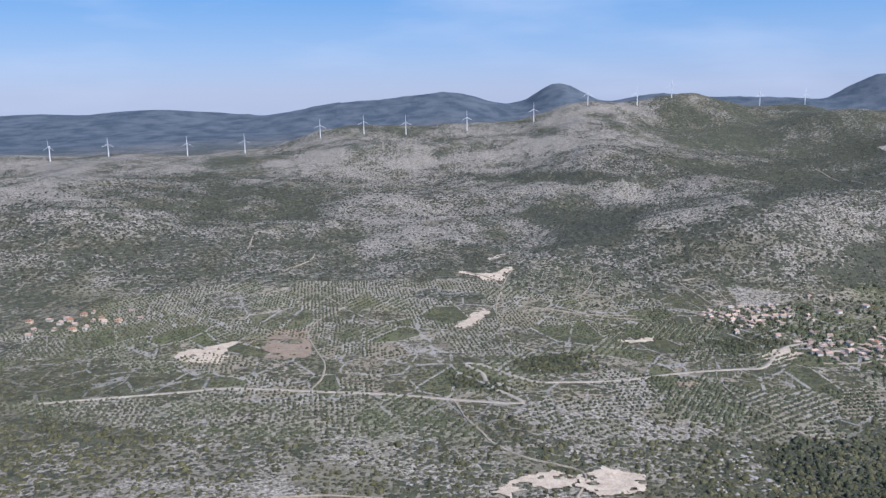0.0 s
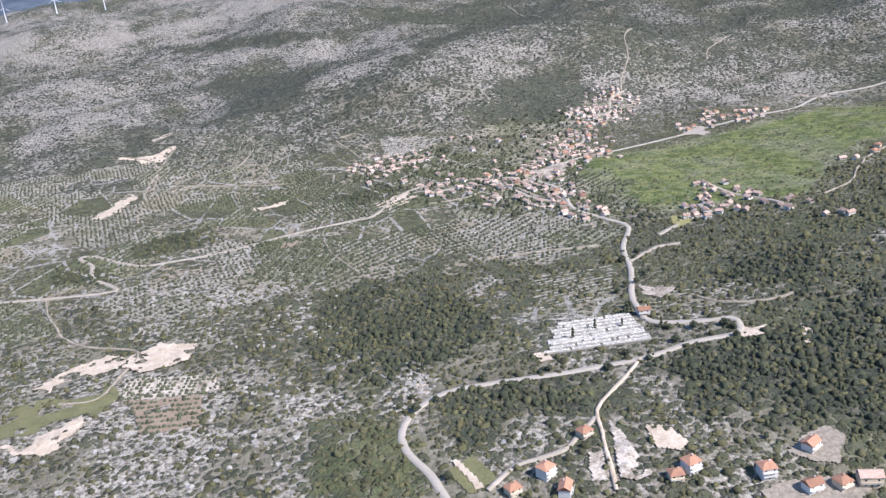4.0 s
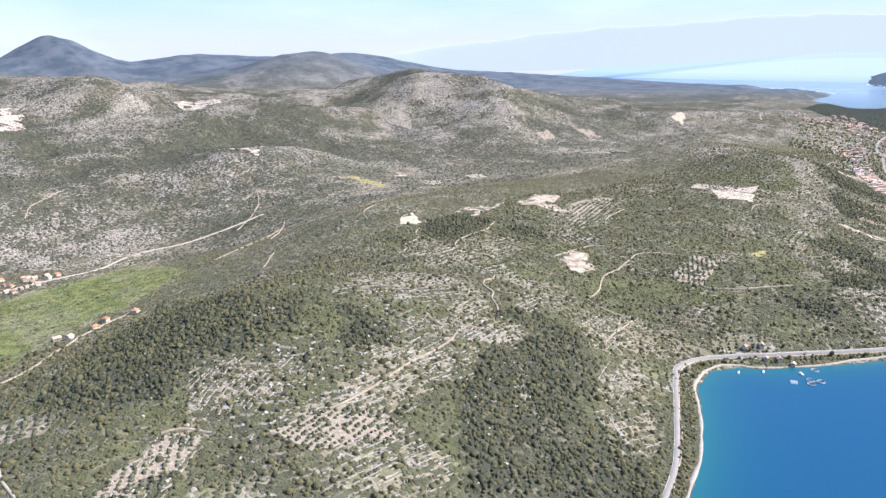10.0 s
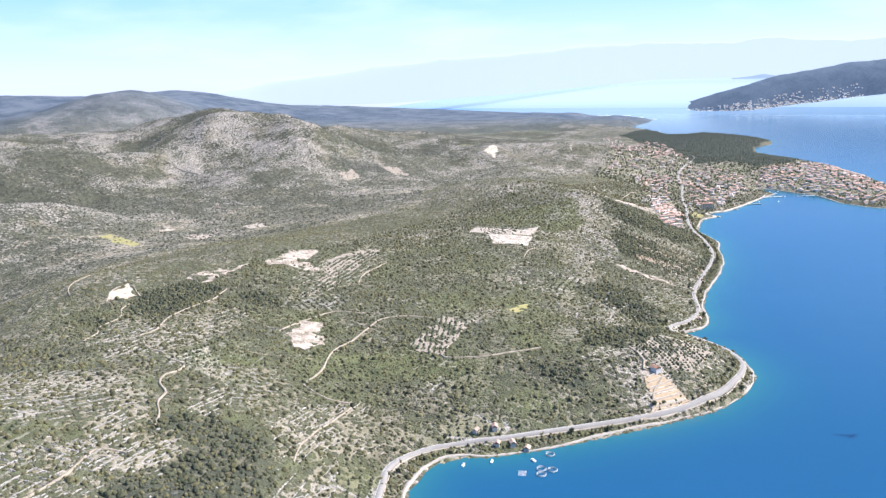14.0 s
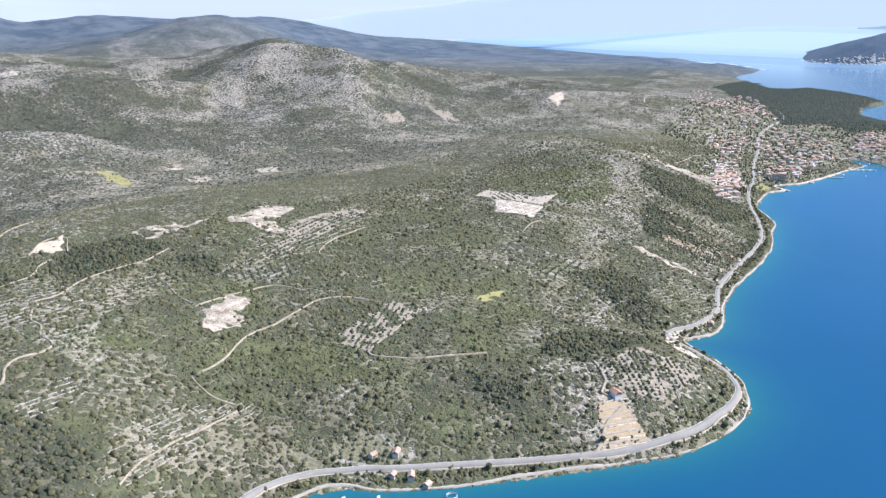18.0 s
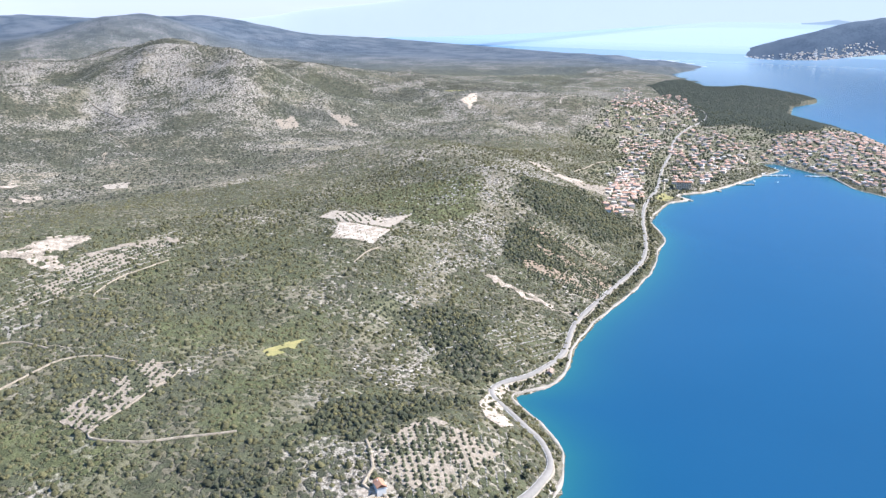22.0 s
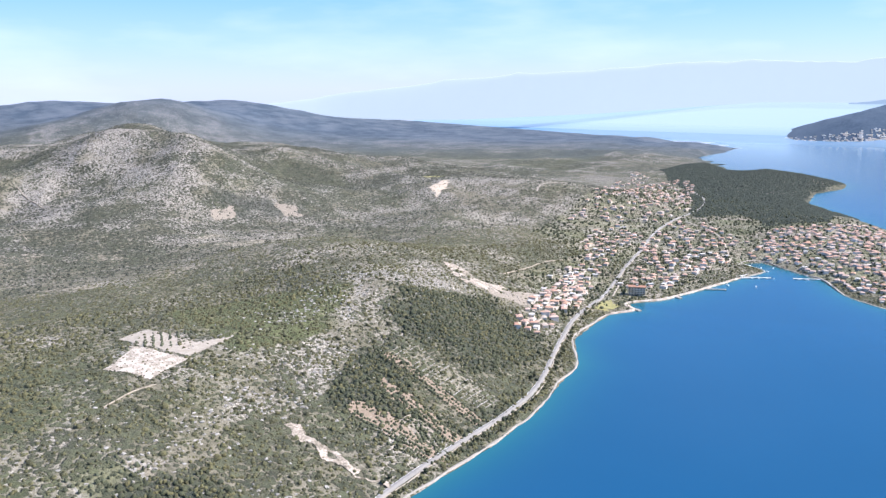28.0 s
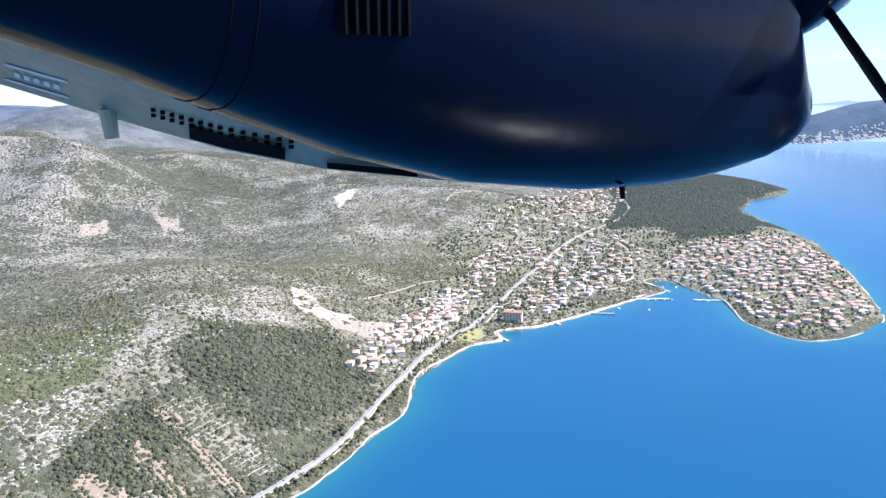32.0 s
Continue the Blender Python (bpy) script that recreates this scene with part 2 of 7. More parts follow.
def water_material(name, glow=False):
    m = bpy.data.materials.new(name)
    m.use_nodes = True
    n, l = m.node_tree.nodes, m.node_tree.links
    b = n["Principled BSDF"]
    b.inputs["Roughness"].default_value, b.inputs["IOR"].default_value, b.inputs["Specular IOR Level"].default_value = 0.20, 1.33, 0.5
    at, shore, drift = n.new("ShaderNodeNewGeometry"), n.new("ShaderNodeAttribute"), n.new("ShaderNodeTexNoise")
    shore.attribute_name = "shore"
    drift.inputs["Scale"].default_value, drift.inputs["Detail"].default_value = 1 / 160, 5
    l.new(at.outputs["Position"], drift.inputs["Vector"])
    deep, shallow = n.new("ShaderNodeMixRGB"), n.new("ShaderNodeValToRGB")
    deep.inputs[1].default_value, deep.inputs[2].default_value = (0.0045, 0.062, 0.143, 1), (0.007, 0.077, 0.171, 1)
    l.new(drift.outputs["Fac"], deep.inputs[0])
    e = shallow.color_ramp.elements
    e[0].position, e[0].color, e[1].position, e[1].color = 0.0, (0, 0, 0, 1), 1.0, (1, 1, 1, 1)
    l.new(shore.outputs["Fac"], shallow.inputs["Fac"])
    clear = n.new("ShaderNodeMixRGB")
    clear.inputs[2].default_value = (0.016, 0.13, 0.15, 1)
    l.new(shallow.outputs["Color"], clear.inputs[0])
    l.new(deep.outputs["Color"], clear.inputs[1])
    # far water is paled in its base colour, as painted haze
    far, sea_haze = n.new("ShaderNodeAttribute"), n.new("ShaderNodeMixRGB")
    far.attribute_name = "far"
    sea_haze.inputs[2].default_value = (0.20, 0.33, 0.46, 1)
    l.new(far.outputs["Fac"], sea_haze.inputs[0])
    l.new(clear.outputs["Color"], sea_haze.inputs[1])
    l.new(sea_haze.outputs["Color"], b.inputs["Base Color"])
    # emission adds to the painted haze and hides the mountains' shadow
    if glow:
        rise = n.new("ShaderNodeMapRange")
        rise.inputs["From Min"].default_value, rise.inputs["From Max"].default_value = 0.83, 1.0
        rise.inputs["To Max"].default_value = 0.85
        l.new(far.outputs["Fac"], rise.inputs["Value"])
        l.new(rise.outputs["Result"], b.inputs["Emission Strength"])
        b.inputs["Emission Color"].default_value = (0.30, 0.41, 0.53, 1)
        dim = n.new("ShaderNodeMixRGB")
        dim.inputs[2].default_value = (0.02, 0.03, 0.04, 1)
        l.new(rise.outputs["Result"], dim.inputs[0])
        l.new(sea_haze.outputs["Color"], dim.inputs[1])
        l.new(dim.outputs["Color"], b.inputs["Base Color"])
    ripple, push = n.new("ShaderNodeTexNoise"), n.new("ShaderNodeBump")
    ripple.inputs["Scale"].default_value, ripple.inputs["Detail"].default_value = 0.5, 4
    push.inputs["Strength"].default_value, push.inputs["Distance"].default_value = 0.12, 0.4
    l.new(at.outputs["Position"], ripple.inputs["Vector"])
    l.new(ripple.outputs["Fac"], push.inputs["Height"])
    l.new(push.outputs["Normal"], b.inputs["Normal"])
    return m


def leaf_material(name, dark, mid, warm, patchy=0.5):
    """Foliage: each bush has its own tone between dark and mid, and whole stretches turn to the warm tone."""
    m = bpy.data.materials.new(name)
    m.use_nodes = True
    n, l = m.node_tree.nodes, m.node_tree.links
    b = n["Principled BSDF"]
    b.inputs["Roughness"].default_value, b.inputs["Specular IOR Level"].default_value = 0.85, 0.2
    at = n.new("ShaderNodeNewGeometry")
    fields = []
    for size, detail in ((48.0, 4), (0.42, 4)):
        t = n.new("ShaderNodeTexNoise")
        t.inputs["Scale"].default_value, t.inputs["Detail"].default_value, t.inputs["Roughness"].default_value = 1 / size, detail, 0.65
        l.new(at.outputs["Position"], t.inputs["Vector"])
        fields.append(t.outputs["Fac"])
    tone, stretch, speck = n.new("ShaderNodeMixRGB"), n.new("ShaderNodeMixRGB"), n.new("ShaderNodeMixRGB")
    tone.inputs[1].default_value, tone.inputs[2].default_value = (*dark, 1), (*mid, 1)
    l.new(at.outputs["Random Per Island"], tone.inputs[0])
    turn = n.new("ShaderNodeMapRange")
    turn.inputs["From Min"].default_value, turn.inputs["From Max"].default_value, turn.inputs["To Max"].default_value = 0.42, 0.66, patchy
    l.new(fields[0], turn.inputs["Value"])
    l.new(turn.outputs["Result"], stretch.inputs[0])
    l.new(tone.outputs["Color"], stretch.inputs[1])
    stretch.inputs[2].default_value = (*warm, 1)
    # darker specks where the bump's own noise is low
    speck_amount = n.new("ShaderNodeMapRange")
    speck_amount.inputs["From Min"].default_value, speck_amount.inputs["From Max"].default_value = 0.40, 0.58
    speck_amount.inputs["To Min"].default_value, speck_amount.inputs["To Max"].default_value = 0.62, 0.0
    l.new(fields[1], speck_amount.inputs["Value"])
    l.new(speck_amount.outputs["Result"], speck.inputs[0])
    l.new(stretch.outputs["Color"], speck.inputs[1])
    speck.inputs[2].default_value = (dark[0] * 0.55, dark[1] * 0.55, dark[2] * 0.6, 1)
    l.new(speck.outputs["Color"], b.inputs["Base Color"])
    push = n.new("ShaderNodeBump")
    push.inputs["Strength"].default_value, push.inputs["Distance"].default_value = 1.0, 0.3
    l.new(fields[1], push.inputs["Height"])
    l.new(push.outputs["Normal"], b.inputs["Normal"])
    return m


KARST, WATER, FAR_WATER = ground_material(), water_material("sea_water"), water_material("haze_glow_water", True)
ASPHALT = material("worn_asphalt", (0.45, 0.40, 0.335), 0.9, (0.36, 0.32, 0.265), 9, bump=0.1, bump_size=0.4)
ASPHALT_GREY = material("grey_asphalt", (0.30, 0.285, 0.26), 0.9, (0.24, 0.225, 0.205), 9, bump=0.1, bump_size=0.4)
PAINT_LINE = material("road_paint", (0.75, 0.75, 0.72), 0.7, size=1.5)
GRAVEL = material("pale_gravel", (0.47, 0.41, 0.335), 0.95, (0.29, 0.25, 0.195), 4, bump=0.4, bump_size=0.8)
DIRT = material("track_dirt", (0.44, 0.375, 0.29), 0.95, (0.19, 0.165, 0.12), 5, bump=0.5, bump_size=0.8)
WHITE_STONE = material("crushed_limestone", (0.64, 0.565, 0.475), 0.95, (0.25, 0.205, 0.15), 5.5, spread=0.34, bump=0.8, bump_size=2.0)
STONY_SOIL = material("stony_grove_soil", (0.42, 0.36, 0.29), 0.95, (0.17, 0.145, 0.105), 1.6, bump=0.8, bump_size=1.2)
VINE_SOIL = material("vineyard_soil", (0.46, 0.355, 0.235), 0.95, (0.32, 0.24, 0.15), 2.5, bump=0.6, bump_size=1.0)
PALE_SOIL = material("pale_stony_soil", (0.56, 0.475, 0.385), 0.95, (0.17, 0.145, 0.105), 6.5, spread=0.34, bump=0.8, bump_size=1.8)
TAN_SOIL = material("tan_soil", (0.66, 0.56, 0.44), 0.95, (0.40, 0.31, 0.22), 5, bump=0.6, bump_size=1.6)
BROWN_SOIL = material("ploughed_soil", (0.34, 0.26, 0.19), 0.95, (0.22, 0.17, 0.12), 8, bump=0.5, bump_size=1.2)
MEADOW = material("meadow_grass", (0.205, 0.195, 0.095), 0.95, (0.12, 0.12, 0.055), 7, bump=0.5, bump_size=1.0)
YELLOW_GRASS = material("dry_grass", (0.36, 0.31, 0.13), 0.95, (0.22, 0.22, 0.09), 6, bump=0.5, bump_size=1.0)
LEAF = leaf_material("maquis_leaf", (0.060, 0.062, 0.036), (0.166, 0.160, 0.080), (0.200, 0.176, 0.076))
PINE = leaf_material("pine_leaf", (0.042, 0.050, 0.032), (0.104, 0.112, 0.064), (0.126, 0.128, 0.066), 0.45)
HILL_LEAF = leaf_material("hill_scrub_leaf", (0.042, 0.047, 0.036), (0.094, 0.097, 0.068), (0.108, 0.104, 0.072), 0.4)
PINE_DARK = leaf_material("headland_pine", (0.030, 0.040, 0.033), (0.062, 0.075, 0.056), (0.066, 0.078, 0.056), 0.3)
OLIVE = material("olive_leaf", (0.115, 0.122, 0.072), 0.85, (0.055, 0.062, 0.036), 0.9, bump=0.7, bump_size=0.6, island=0.3)
BARK = material("bark", (0.16, 0.12, 0.085), 0.9, size=0.5)
ROOF = material("clay_roof", (0.46, 0.245, 0.155), 0.85, (0.33, 0.175, 0.11), 1.5, bump=0.5, bump_size=0.35, each=0.28)
ROOF_PALE = material("faded_clay_roof", (0.55, 0.40, 0.32), 0.85, (0.40, 0.27, 0.205), 1.5, bump=0.5, bump_size=0.35, each=0.25)
WALL_WHITE = material("white_render", (0.78, 0.75, 0.69), 0.9, (0.62, 0.59, 0.53), 3, each=0.12)
WALL_CREAM = material("cream_render", (0.66, 0.55, 0.40), 0.9, (0.54, 0.45, 0.33), 3, each=0.15)
WALL_STONE = material("stone_wall", (0.60, 0.55, 0.48), 0.95, (0.44, 0.40, 0.345), 1.2, bump=0.5, bump_size=0.5, each=0.15)
PANE = material("window_glass", (0.05, 0.06, 0.07), 0.12, size=2, spec=0.6)
WOOD = material("painted_wood", (0.16, 0.11, 0.07), 0.7, size=1)
STEEL_WHITE = material("white_steel", (0.80, 0.81, 0.82), 0.45, (0.72, 0.73, 0.74), 12)
MARBLE = material("tomb_marble", (0.72, 0.685, 0.62), 0.6, (0.42, 0.395, 0.35), 1.0, each=0.3)
PAVING = material("grey_paving", (0.27, 0.245, 0.20), 0.9, (0.15, 0.135, 0.105), 3, bump=0.3, bump_size=0.5)
CONCRETE = material("concrete", (0.60, 0.57, 0.53), 0.9, (0.46, 0.44, 0.41), 4, bump=0.2, bump_size=0.6)
PLASTIC = material("grey_pipe", (0.42, 0.47, 0.50), 0.6, size=1)
OUTCROP = material("limestone", (0.43, 0.405, 0.36), 0.95, (0.24, 0.22, 0.19), 1.0, bump=0.6, bump_size=0.8, island=0.18)
BEACH = material("pebble_beach", (0.44, 0.40, 0.345), 0.95, (0.28, 0.255, 0.215), 5, bump=0.4, bump_size=0.8)
# wooded island tinted blue: distance haze put into its base colour
ISLAND_FAR = material("haze_blue_island", (0.095, 0.132, 0.175), 1.0, (0.055, 0.086, 0.122), 60)
# mountains and islet: pale blue haze painted as emission over a dark base
MOUNT_FAR = material("haze_glow_mountains", (0.10, 0.115, 0.13), 1.0, (0.08, 0.095, 0.11), 500)
ISLET_FAR = material("haze_glow_islet", (0.10, 0.115, 0.13), 1.0, (0.08, 0.095, 0.11), 120)
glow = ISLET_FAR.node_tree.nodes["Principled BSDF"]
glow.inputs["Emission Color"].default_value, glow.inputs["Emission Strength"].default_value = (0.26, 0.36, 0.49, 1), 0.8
mount_glow = MOUNT_FAR.node_tree.nodes["Principled BSDF"]
mount_glow.inputs["Emission Color"].default_value, mount_glow.inputs["Emission Strength"].default_value = (0.41, 0.51, 0.62, 1), 0.85


# ---- lie of the land ----
COAST_BAY = [(150, -900), (260, -400), (400, -120), (540, 10), (640, 66), (687, 84), (736, 101), (768, 115), (802, 133), (832, 151), (864, 156), (881, 146),
             (889, 132), (912, 111), (929, 98), (952, 82), (984, 60), (1020, 38), (1062, 29), (1095, 31), (1128, 48), (1150, 76), (1160, 98), (1169, 107),
             (1188, 99), (1206, 97), (1230, 104), (1256, 116), (1312, 129), (1389, 138), (1453, 151), (1508, 171), (1560, 188), (1614, 229), (1675, 245)]
COAST_TOWN = [(1709, 250), (1737, 240), (1757, 258), (1790, 240), (1816, 235), (1860, 229), (1943, 221), (1990, 214), (2010, 222), (2025, 255), (2049, 239),
              (2030, 205), (2015, 181), (1995, 146), (1942, 106), (1918, 75), (1905, 43), (1916, 22), (1951, 5), (2028, -1), (2128, 42), (2235, 94),
              (2405, 190), (2642, 398), (2806, 443), (2930, 425), (3008, 444), (3112, 547), (3206, 707), (3081, 738), (3300, 900), (3496, 1053), (3946, 1117),
              (4150, 1400), (4300, 1800), (4350, 2600), (4400, 5200)]
COAST = np.array(COAST_BAY + COAST_TOWN, float)
LAND = np.array(COAST_BAY + COAST_TOWN + [(-4200, 5200), (-4200, -900)], float)
# relief: height of the ground on a coarse grid, metres, row by row northwards
GRID_X, GRID_Y, GRID_DX, GRID_DY = -700.0, 20.0, 250.0, 240.0
RELIEF_SOUTH = [
    [2, 3, 4, 1, -6, -33, -43, 25, -28, -51, -19, -2, 3],
    [4, 4, 11, 4, 9, 42, 30, 10, 30, 20, -25, -1, 8],
    [5, 1, 1, 2, -1, 1, 26, 34, 20, 42, 15, -11, 2],
    [11, -1, 3, -5, -5, -8, -19, 14, 3, 7, -1, -18, 8],
    [31, 51, 21, 12, 46, 68, 14, 51, 14, 38, 52, 14, 30],
]
RELIEF_NORTH = [
    [36, 42, 29, 37, 39, 30, 35, 63, 69, 63, 89, 59, 36],
    [38, 40, 28, 26, 68, 38, 70, 108, 81, 66, 75, 58, 49],
    [42, 50, 70, 76, 104, 72, 113, 116, 87, 72, 69, 60, 58],
    [38, 50, 116, 98, 135, 162, 132, 116, 91, 74, 59, 58, 54],
]
# far ridges: x, y, half widths, height
RIDGES = [(-2100, 4000, 500, 500, 70), (-1300, 4000, 500, 500, 90), (-450, 4000, 330, 450, 115), (60, 4000, 300, 450, 150), (540, 4000, 170, 400, 150), (1000, 4050, 350, 400, 130),
          (1480, 3700, 330, 400, 100), (1915, 3690, 200, 330, 165), (2450, 3500, 450, 400, 110), (2250, 2700, 330, 300, 60), (2620, 2750, 300, 300, 110), (3200, 3200, 500, 500, 110),
          (1640, 1270, 150, 150, 60), (-1000, 1950, 420, 300, 40), (-950, 1250, 400, 300, 25)]

# knolls and hollows: x, y, radius, height
KNOLLS = [(-1005, 1900, 160, 26), (645, 355, 70, 17), (877, 235, 70, -18), (1480, 325, 70, 14), (1642, 1027, 70, 15), (1556, 245, 70, -17), (1456, 1040, 70, -13), (523, 245, 70, -9), (-286, 1900, 70, 10), (-184, 1900, 70, -10), (1390, 247, 70, -9),
          (1732, 946, 70, -8), (1416, 458, 70, -6), (770, 543, 70, -7), (902, 1573, 70, 7), (875, 925, 70, -7), (874, 1006, 70, 9), (615, 693, 70, 6), (707, 318, 70, 5), (-82, 1900, 70, 5), (1447, 359, 70, 5), (-647, 1900, 160, -5)]
HILLS_WEST = [(291, 1207, 80, -31), (-257, 1348, 80, 16), (903, 542, 80, 17), (797, 1296, 80, 23), (599, 861, 120, -24), (359, 887, 80, 18), (444, 1324, 180, 21), (12, 1175, 80, -20), (1278, 206, 80, -17), (1127, 172, 80, -11), (497, 921, 80, -15), (-111, 924, 80, -8), (1043, 1253, 80, -21), (1108, 1066, 80, -13), (-583, 1807, 80, 9), (704, 1166, 80, 8), (62, 1091, 80, 10), (-98, 1664, 80, 12), (199, 1439, 80, 9)]
HILLS_EAST = [(1742, 1078, 80, 28), (2144, 679, 180, 44), (1690, 601, 80, -14), (1469, 1116, 80, -21), (2150, 853, 120, 16), (1917, 677, 80, 17), (1712, 996, 80, 12), (1546, 1296, 120, -36), (1559, 1161, 80, -27), (1620, 1056, 80, -15), (1672, 875, 80, -13), (2043, 817, 80, 18), (1790, 1382, 80, 29), (1775, 1550, 80, 24), (1784, 1145, 80, 11)]


def coast_distance(x, y):
    """Signed distance to the shoreline, positive on land."""
    best = np.full(x.shape, 1e12)
    for (ax, ay), (bx, by) in zip(COAST[:-1], COAST[1:]):
        dx, dy = bx - ax, by - ay
        u = np.clip(((x - ax) * dx + (y - ay) * dy) / (dx * dx + dy * dy), 0, 1)
        np.minimum(best, (x - ax - u * dx) ** 2 + (y - ay - u * dy) ** 2, out=best)
    return np.where(inside(LAND, x, y), 1, -1) * np.sqrt(best)


def inside(poly, x, y):
    poly = np.asarray(poly, float)
    odd = np.zeros(x.shape, bool)
    for (ax, ay), (bx, by) in zip(poly, np.roll(poly, -1, 0)):
        if ay != by:
            odd ^= ((ay > y) != (by > y)) & (x < (bx - ax) * (y - ay) / (by - ay) + ax)
    return odd


def waves(x, y, size, seed, octaves=4):
    """Smooth value noise, about -1 to 1, vectorised."""
    total, gain = np.zeros(x.shape), 1.0
    for k in range(octaves):
        gx, gy = x / size * 2 ** k + 13.7 * seed, y / size * 2 ** k - 7.3 * seed
        ix, iy = np.floor(gx).astype(np.int64), np.floor(gy).astype(np.int64)
        fx, fy = gx - ix, gy - iy
        fx, fy = fx * fx * (3 - 2 * fx), fy * fy * (3 - 2 * fy)

        def cell(a, b):
            n = (a * 374761393 + b * 668265263 + (seed + k) * 1442695041) & 0x7FFFFFFF
            n = ((n ^ (n >> 13)) * 1274126177) & 0x7FFFFFFF
            return ((n ^ (n >> 16)) & 0xFFFF) / 32767.5 - 1
        total += gain * ((cell(ix, iy) * (1 - fx) + cell(ix + 1, iy) * fx) * (1 - fy) + (cell(ix, iy + 1) * (1 - fx) + cell(ix + 1, iy + 1) * fx) * fy)
        gain *= 0.5
    return total / 1.6


def bumps(x, y):
    """The grid's weights, as smooth bells that add up to one."""
    rows = np.array(RELIEF_SOUTH + RELIEF_NORTH, float)
    wx = [np.exp(-((x - GRID_X - GRID_DX * i) / (0.62 * GRID_DX)) ** 2) for i in range(rows.shape[1])]
    wy = [np.exp(-((y - GRID_Y - GRID_DY * j) / (0.62 * GRID_DY)) ** 2) for j in range(rows.shape[0])]
    return rows, wx, wy


def relief(x, y):
    rows, wx, wy = bumps(x, y)
    total = np.zeros(x.shape)
    for j in range(rows.shape[0]):
        line = np.zeros(x.shape)
        for i in range(rows.shape[1]):
            line += rows[j, i] * wx[i]
        total += line * wy[j]
    for cx, cy, sx, sy, h in RIDGES:
        total += h * np.exp(-((x - cx) / sx) ** 2 - ((y - cy) / sy) ** 2)
    for cx, cy, r, h in KNOLLS + HILLS_WEST + HILLS_EAST:
        total += h * np.exp(-((x - cx) ** 2 + (y - cy) ** 2) / (r * r))
    return total


def gullies(x, y):
    """Spurs and gullies of the high ground: about 0.5 on a spur, -0.6 in a gully."""
    return 0.45 - 1.5 * np.abs(waves(x + 60 * waves(x, y, 300, 81, 2), y, 300, 82, 3)) + 0.5 * (0.35 - 1.4 * np.abs(waves(x, y, 105, 83, 4)))


def ground_height(x, y, fine=True):
    x, y = np.asarray(x, float), np.asarray(y, float)
    d = coast_distance(x, y)
    body = 18 + relief(x, y) + 45 * np.clip((y - 1900) / 1500, 0, 1)
    if fine:
        slope = np.clip((body - 25) / 60, 0.12, 1.6)
        body = body + slope * (7 * waves(x, y, 190, 3, 4) + 3.2 * (1 - np.abs(waves(x, y, 70, 5, 3))) - 2)
        high = np.clip((y - 830) / 260, 0, 1) * np.clip((1800 - y) / 500, 0.25, 1) * np.clip((2400 - y) / 400, 0, 1)
        body = body + high * 20 * gullies(x, y)
    land = np.maximum(body, 3) * (1 - np.exp(-np.maximum(d, 0) / 45)) + 0.6 * np.clip(d / 3, 0, 1)
    return np.where(d > 0, land, np.maximum(d * 0.12, -14))


random.seed(11)
# ---- helpers for building ----
def mesh_of(name, verts, faces, mat, smooth=False):
    me = bpy.data.meshes.new(name)
    me.from_pydata([tuple(v) for v in verts], [], [tuple(f) for f in faces])
    me.materials.append(mat)
    if smooth:
        me.polygons.foreach_set("use_smooth", np.ones(len(me.polygons), bool))
    me.update()
    return me


def array_mesh(name, verts, tris, mat, smooth=True):
    """A large mesh of triangles straight from arrays."""
    verts, tris = np.asarray(verts, np.float32), np.asarray(tris, np.int32)
    me = bpy.data.meshes.new(name)
    me.vertices.add(len(verts))
    me.vertices.foreach_set("co", verts.ravel())
    me.loops.add(tris.size)
    me.loops.foreach_set("vertex_index", tris.ravel())
    me.polygons.add(len(tris))
    me.polygons.foreach_set("loop_start", np.arange(0, tris.size, tris.shape[1], dtype=np.int32))
    me.polygons.foreach_set("use_smooth", np.full(len(tris), smooth))
    me.materials.append(mat)
    me.update(calc_edges=True)
    return me


def part(name, bm, mat, parent=None, label=""):
    me = bpy.data.meshes.new(name)
    bm.to_mesh(me)
    bm.free()
    me.materials.append(mat)
    ob = new(name, me)
    ob.parent = parent
    return tagged(ob, label)


def box(bm, x0, y0, z0, x1, y1, z1):
    v = [bm.verts.new(p) for p in ((x0, y0, z0), (x1, y0, z0), (x1, y1, z0), (x0, y1, z0), (x0, y0, z1), (x1, y0, z1), (x1, y1, z1), (x0, y1, z1))]
    for f in ((0, 3, 2, 1), (4, 5, 6, 7), (0, 1, 5, 4), (1, 2, 6, 5), (2, 3, 7, 6), (3, 0, 4, 7)):
        bm.faces.new([v[i] for i in f])
    return bm


def block(x0, y0, z0, x1, y1, z1):
    return box(bmesh.new(), x0, y0, z0, x1, y1, z1)


def tube(bm, a, b, ra, rb, sides=8):
    a, b = Vector(a), Vector(b)
    q = (b - a).to_track_quat("Z", "Y")
    rings = [[bm.verts.new(p + q @ Vector((r * math.cos(2 * math.pi * k / sides), r * math.sin(2 * math.pi * k / sides), 0))) for k in range(sides)] for p, r in ((a, ra), (b, rb))]
    for k in range(sides):
        bm.faces.new((rings[0][k], rings[0][(k + 1) % sides], rings[1][(k + 1) % sides], rings[1][k]))
    bm.faces.new(rings[0][::-1]), bm.faces.new(rings[1])
    return bm


def spot(x, y):
    return float(ground_height(np.array([x]), np.array([y]))[0])


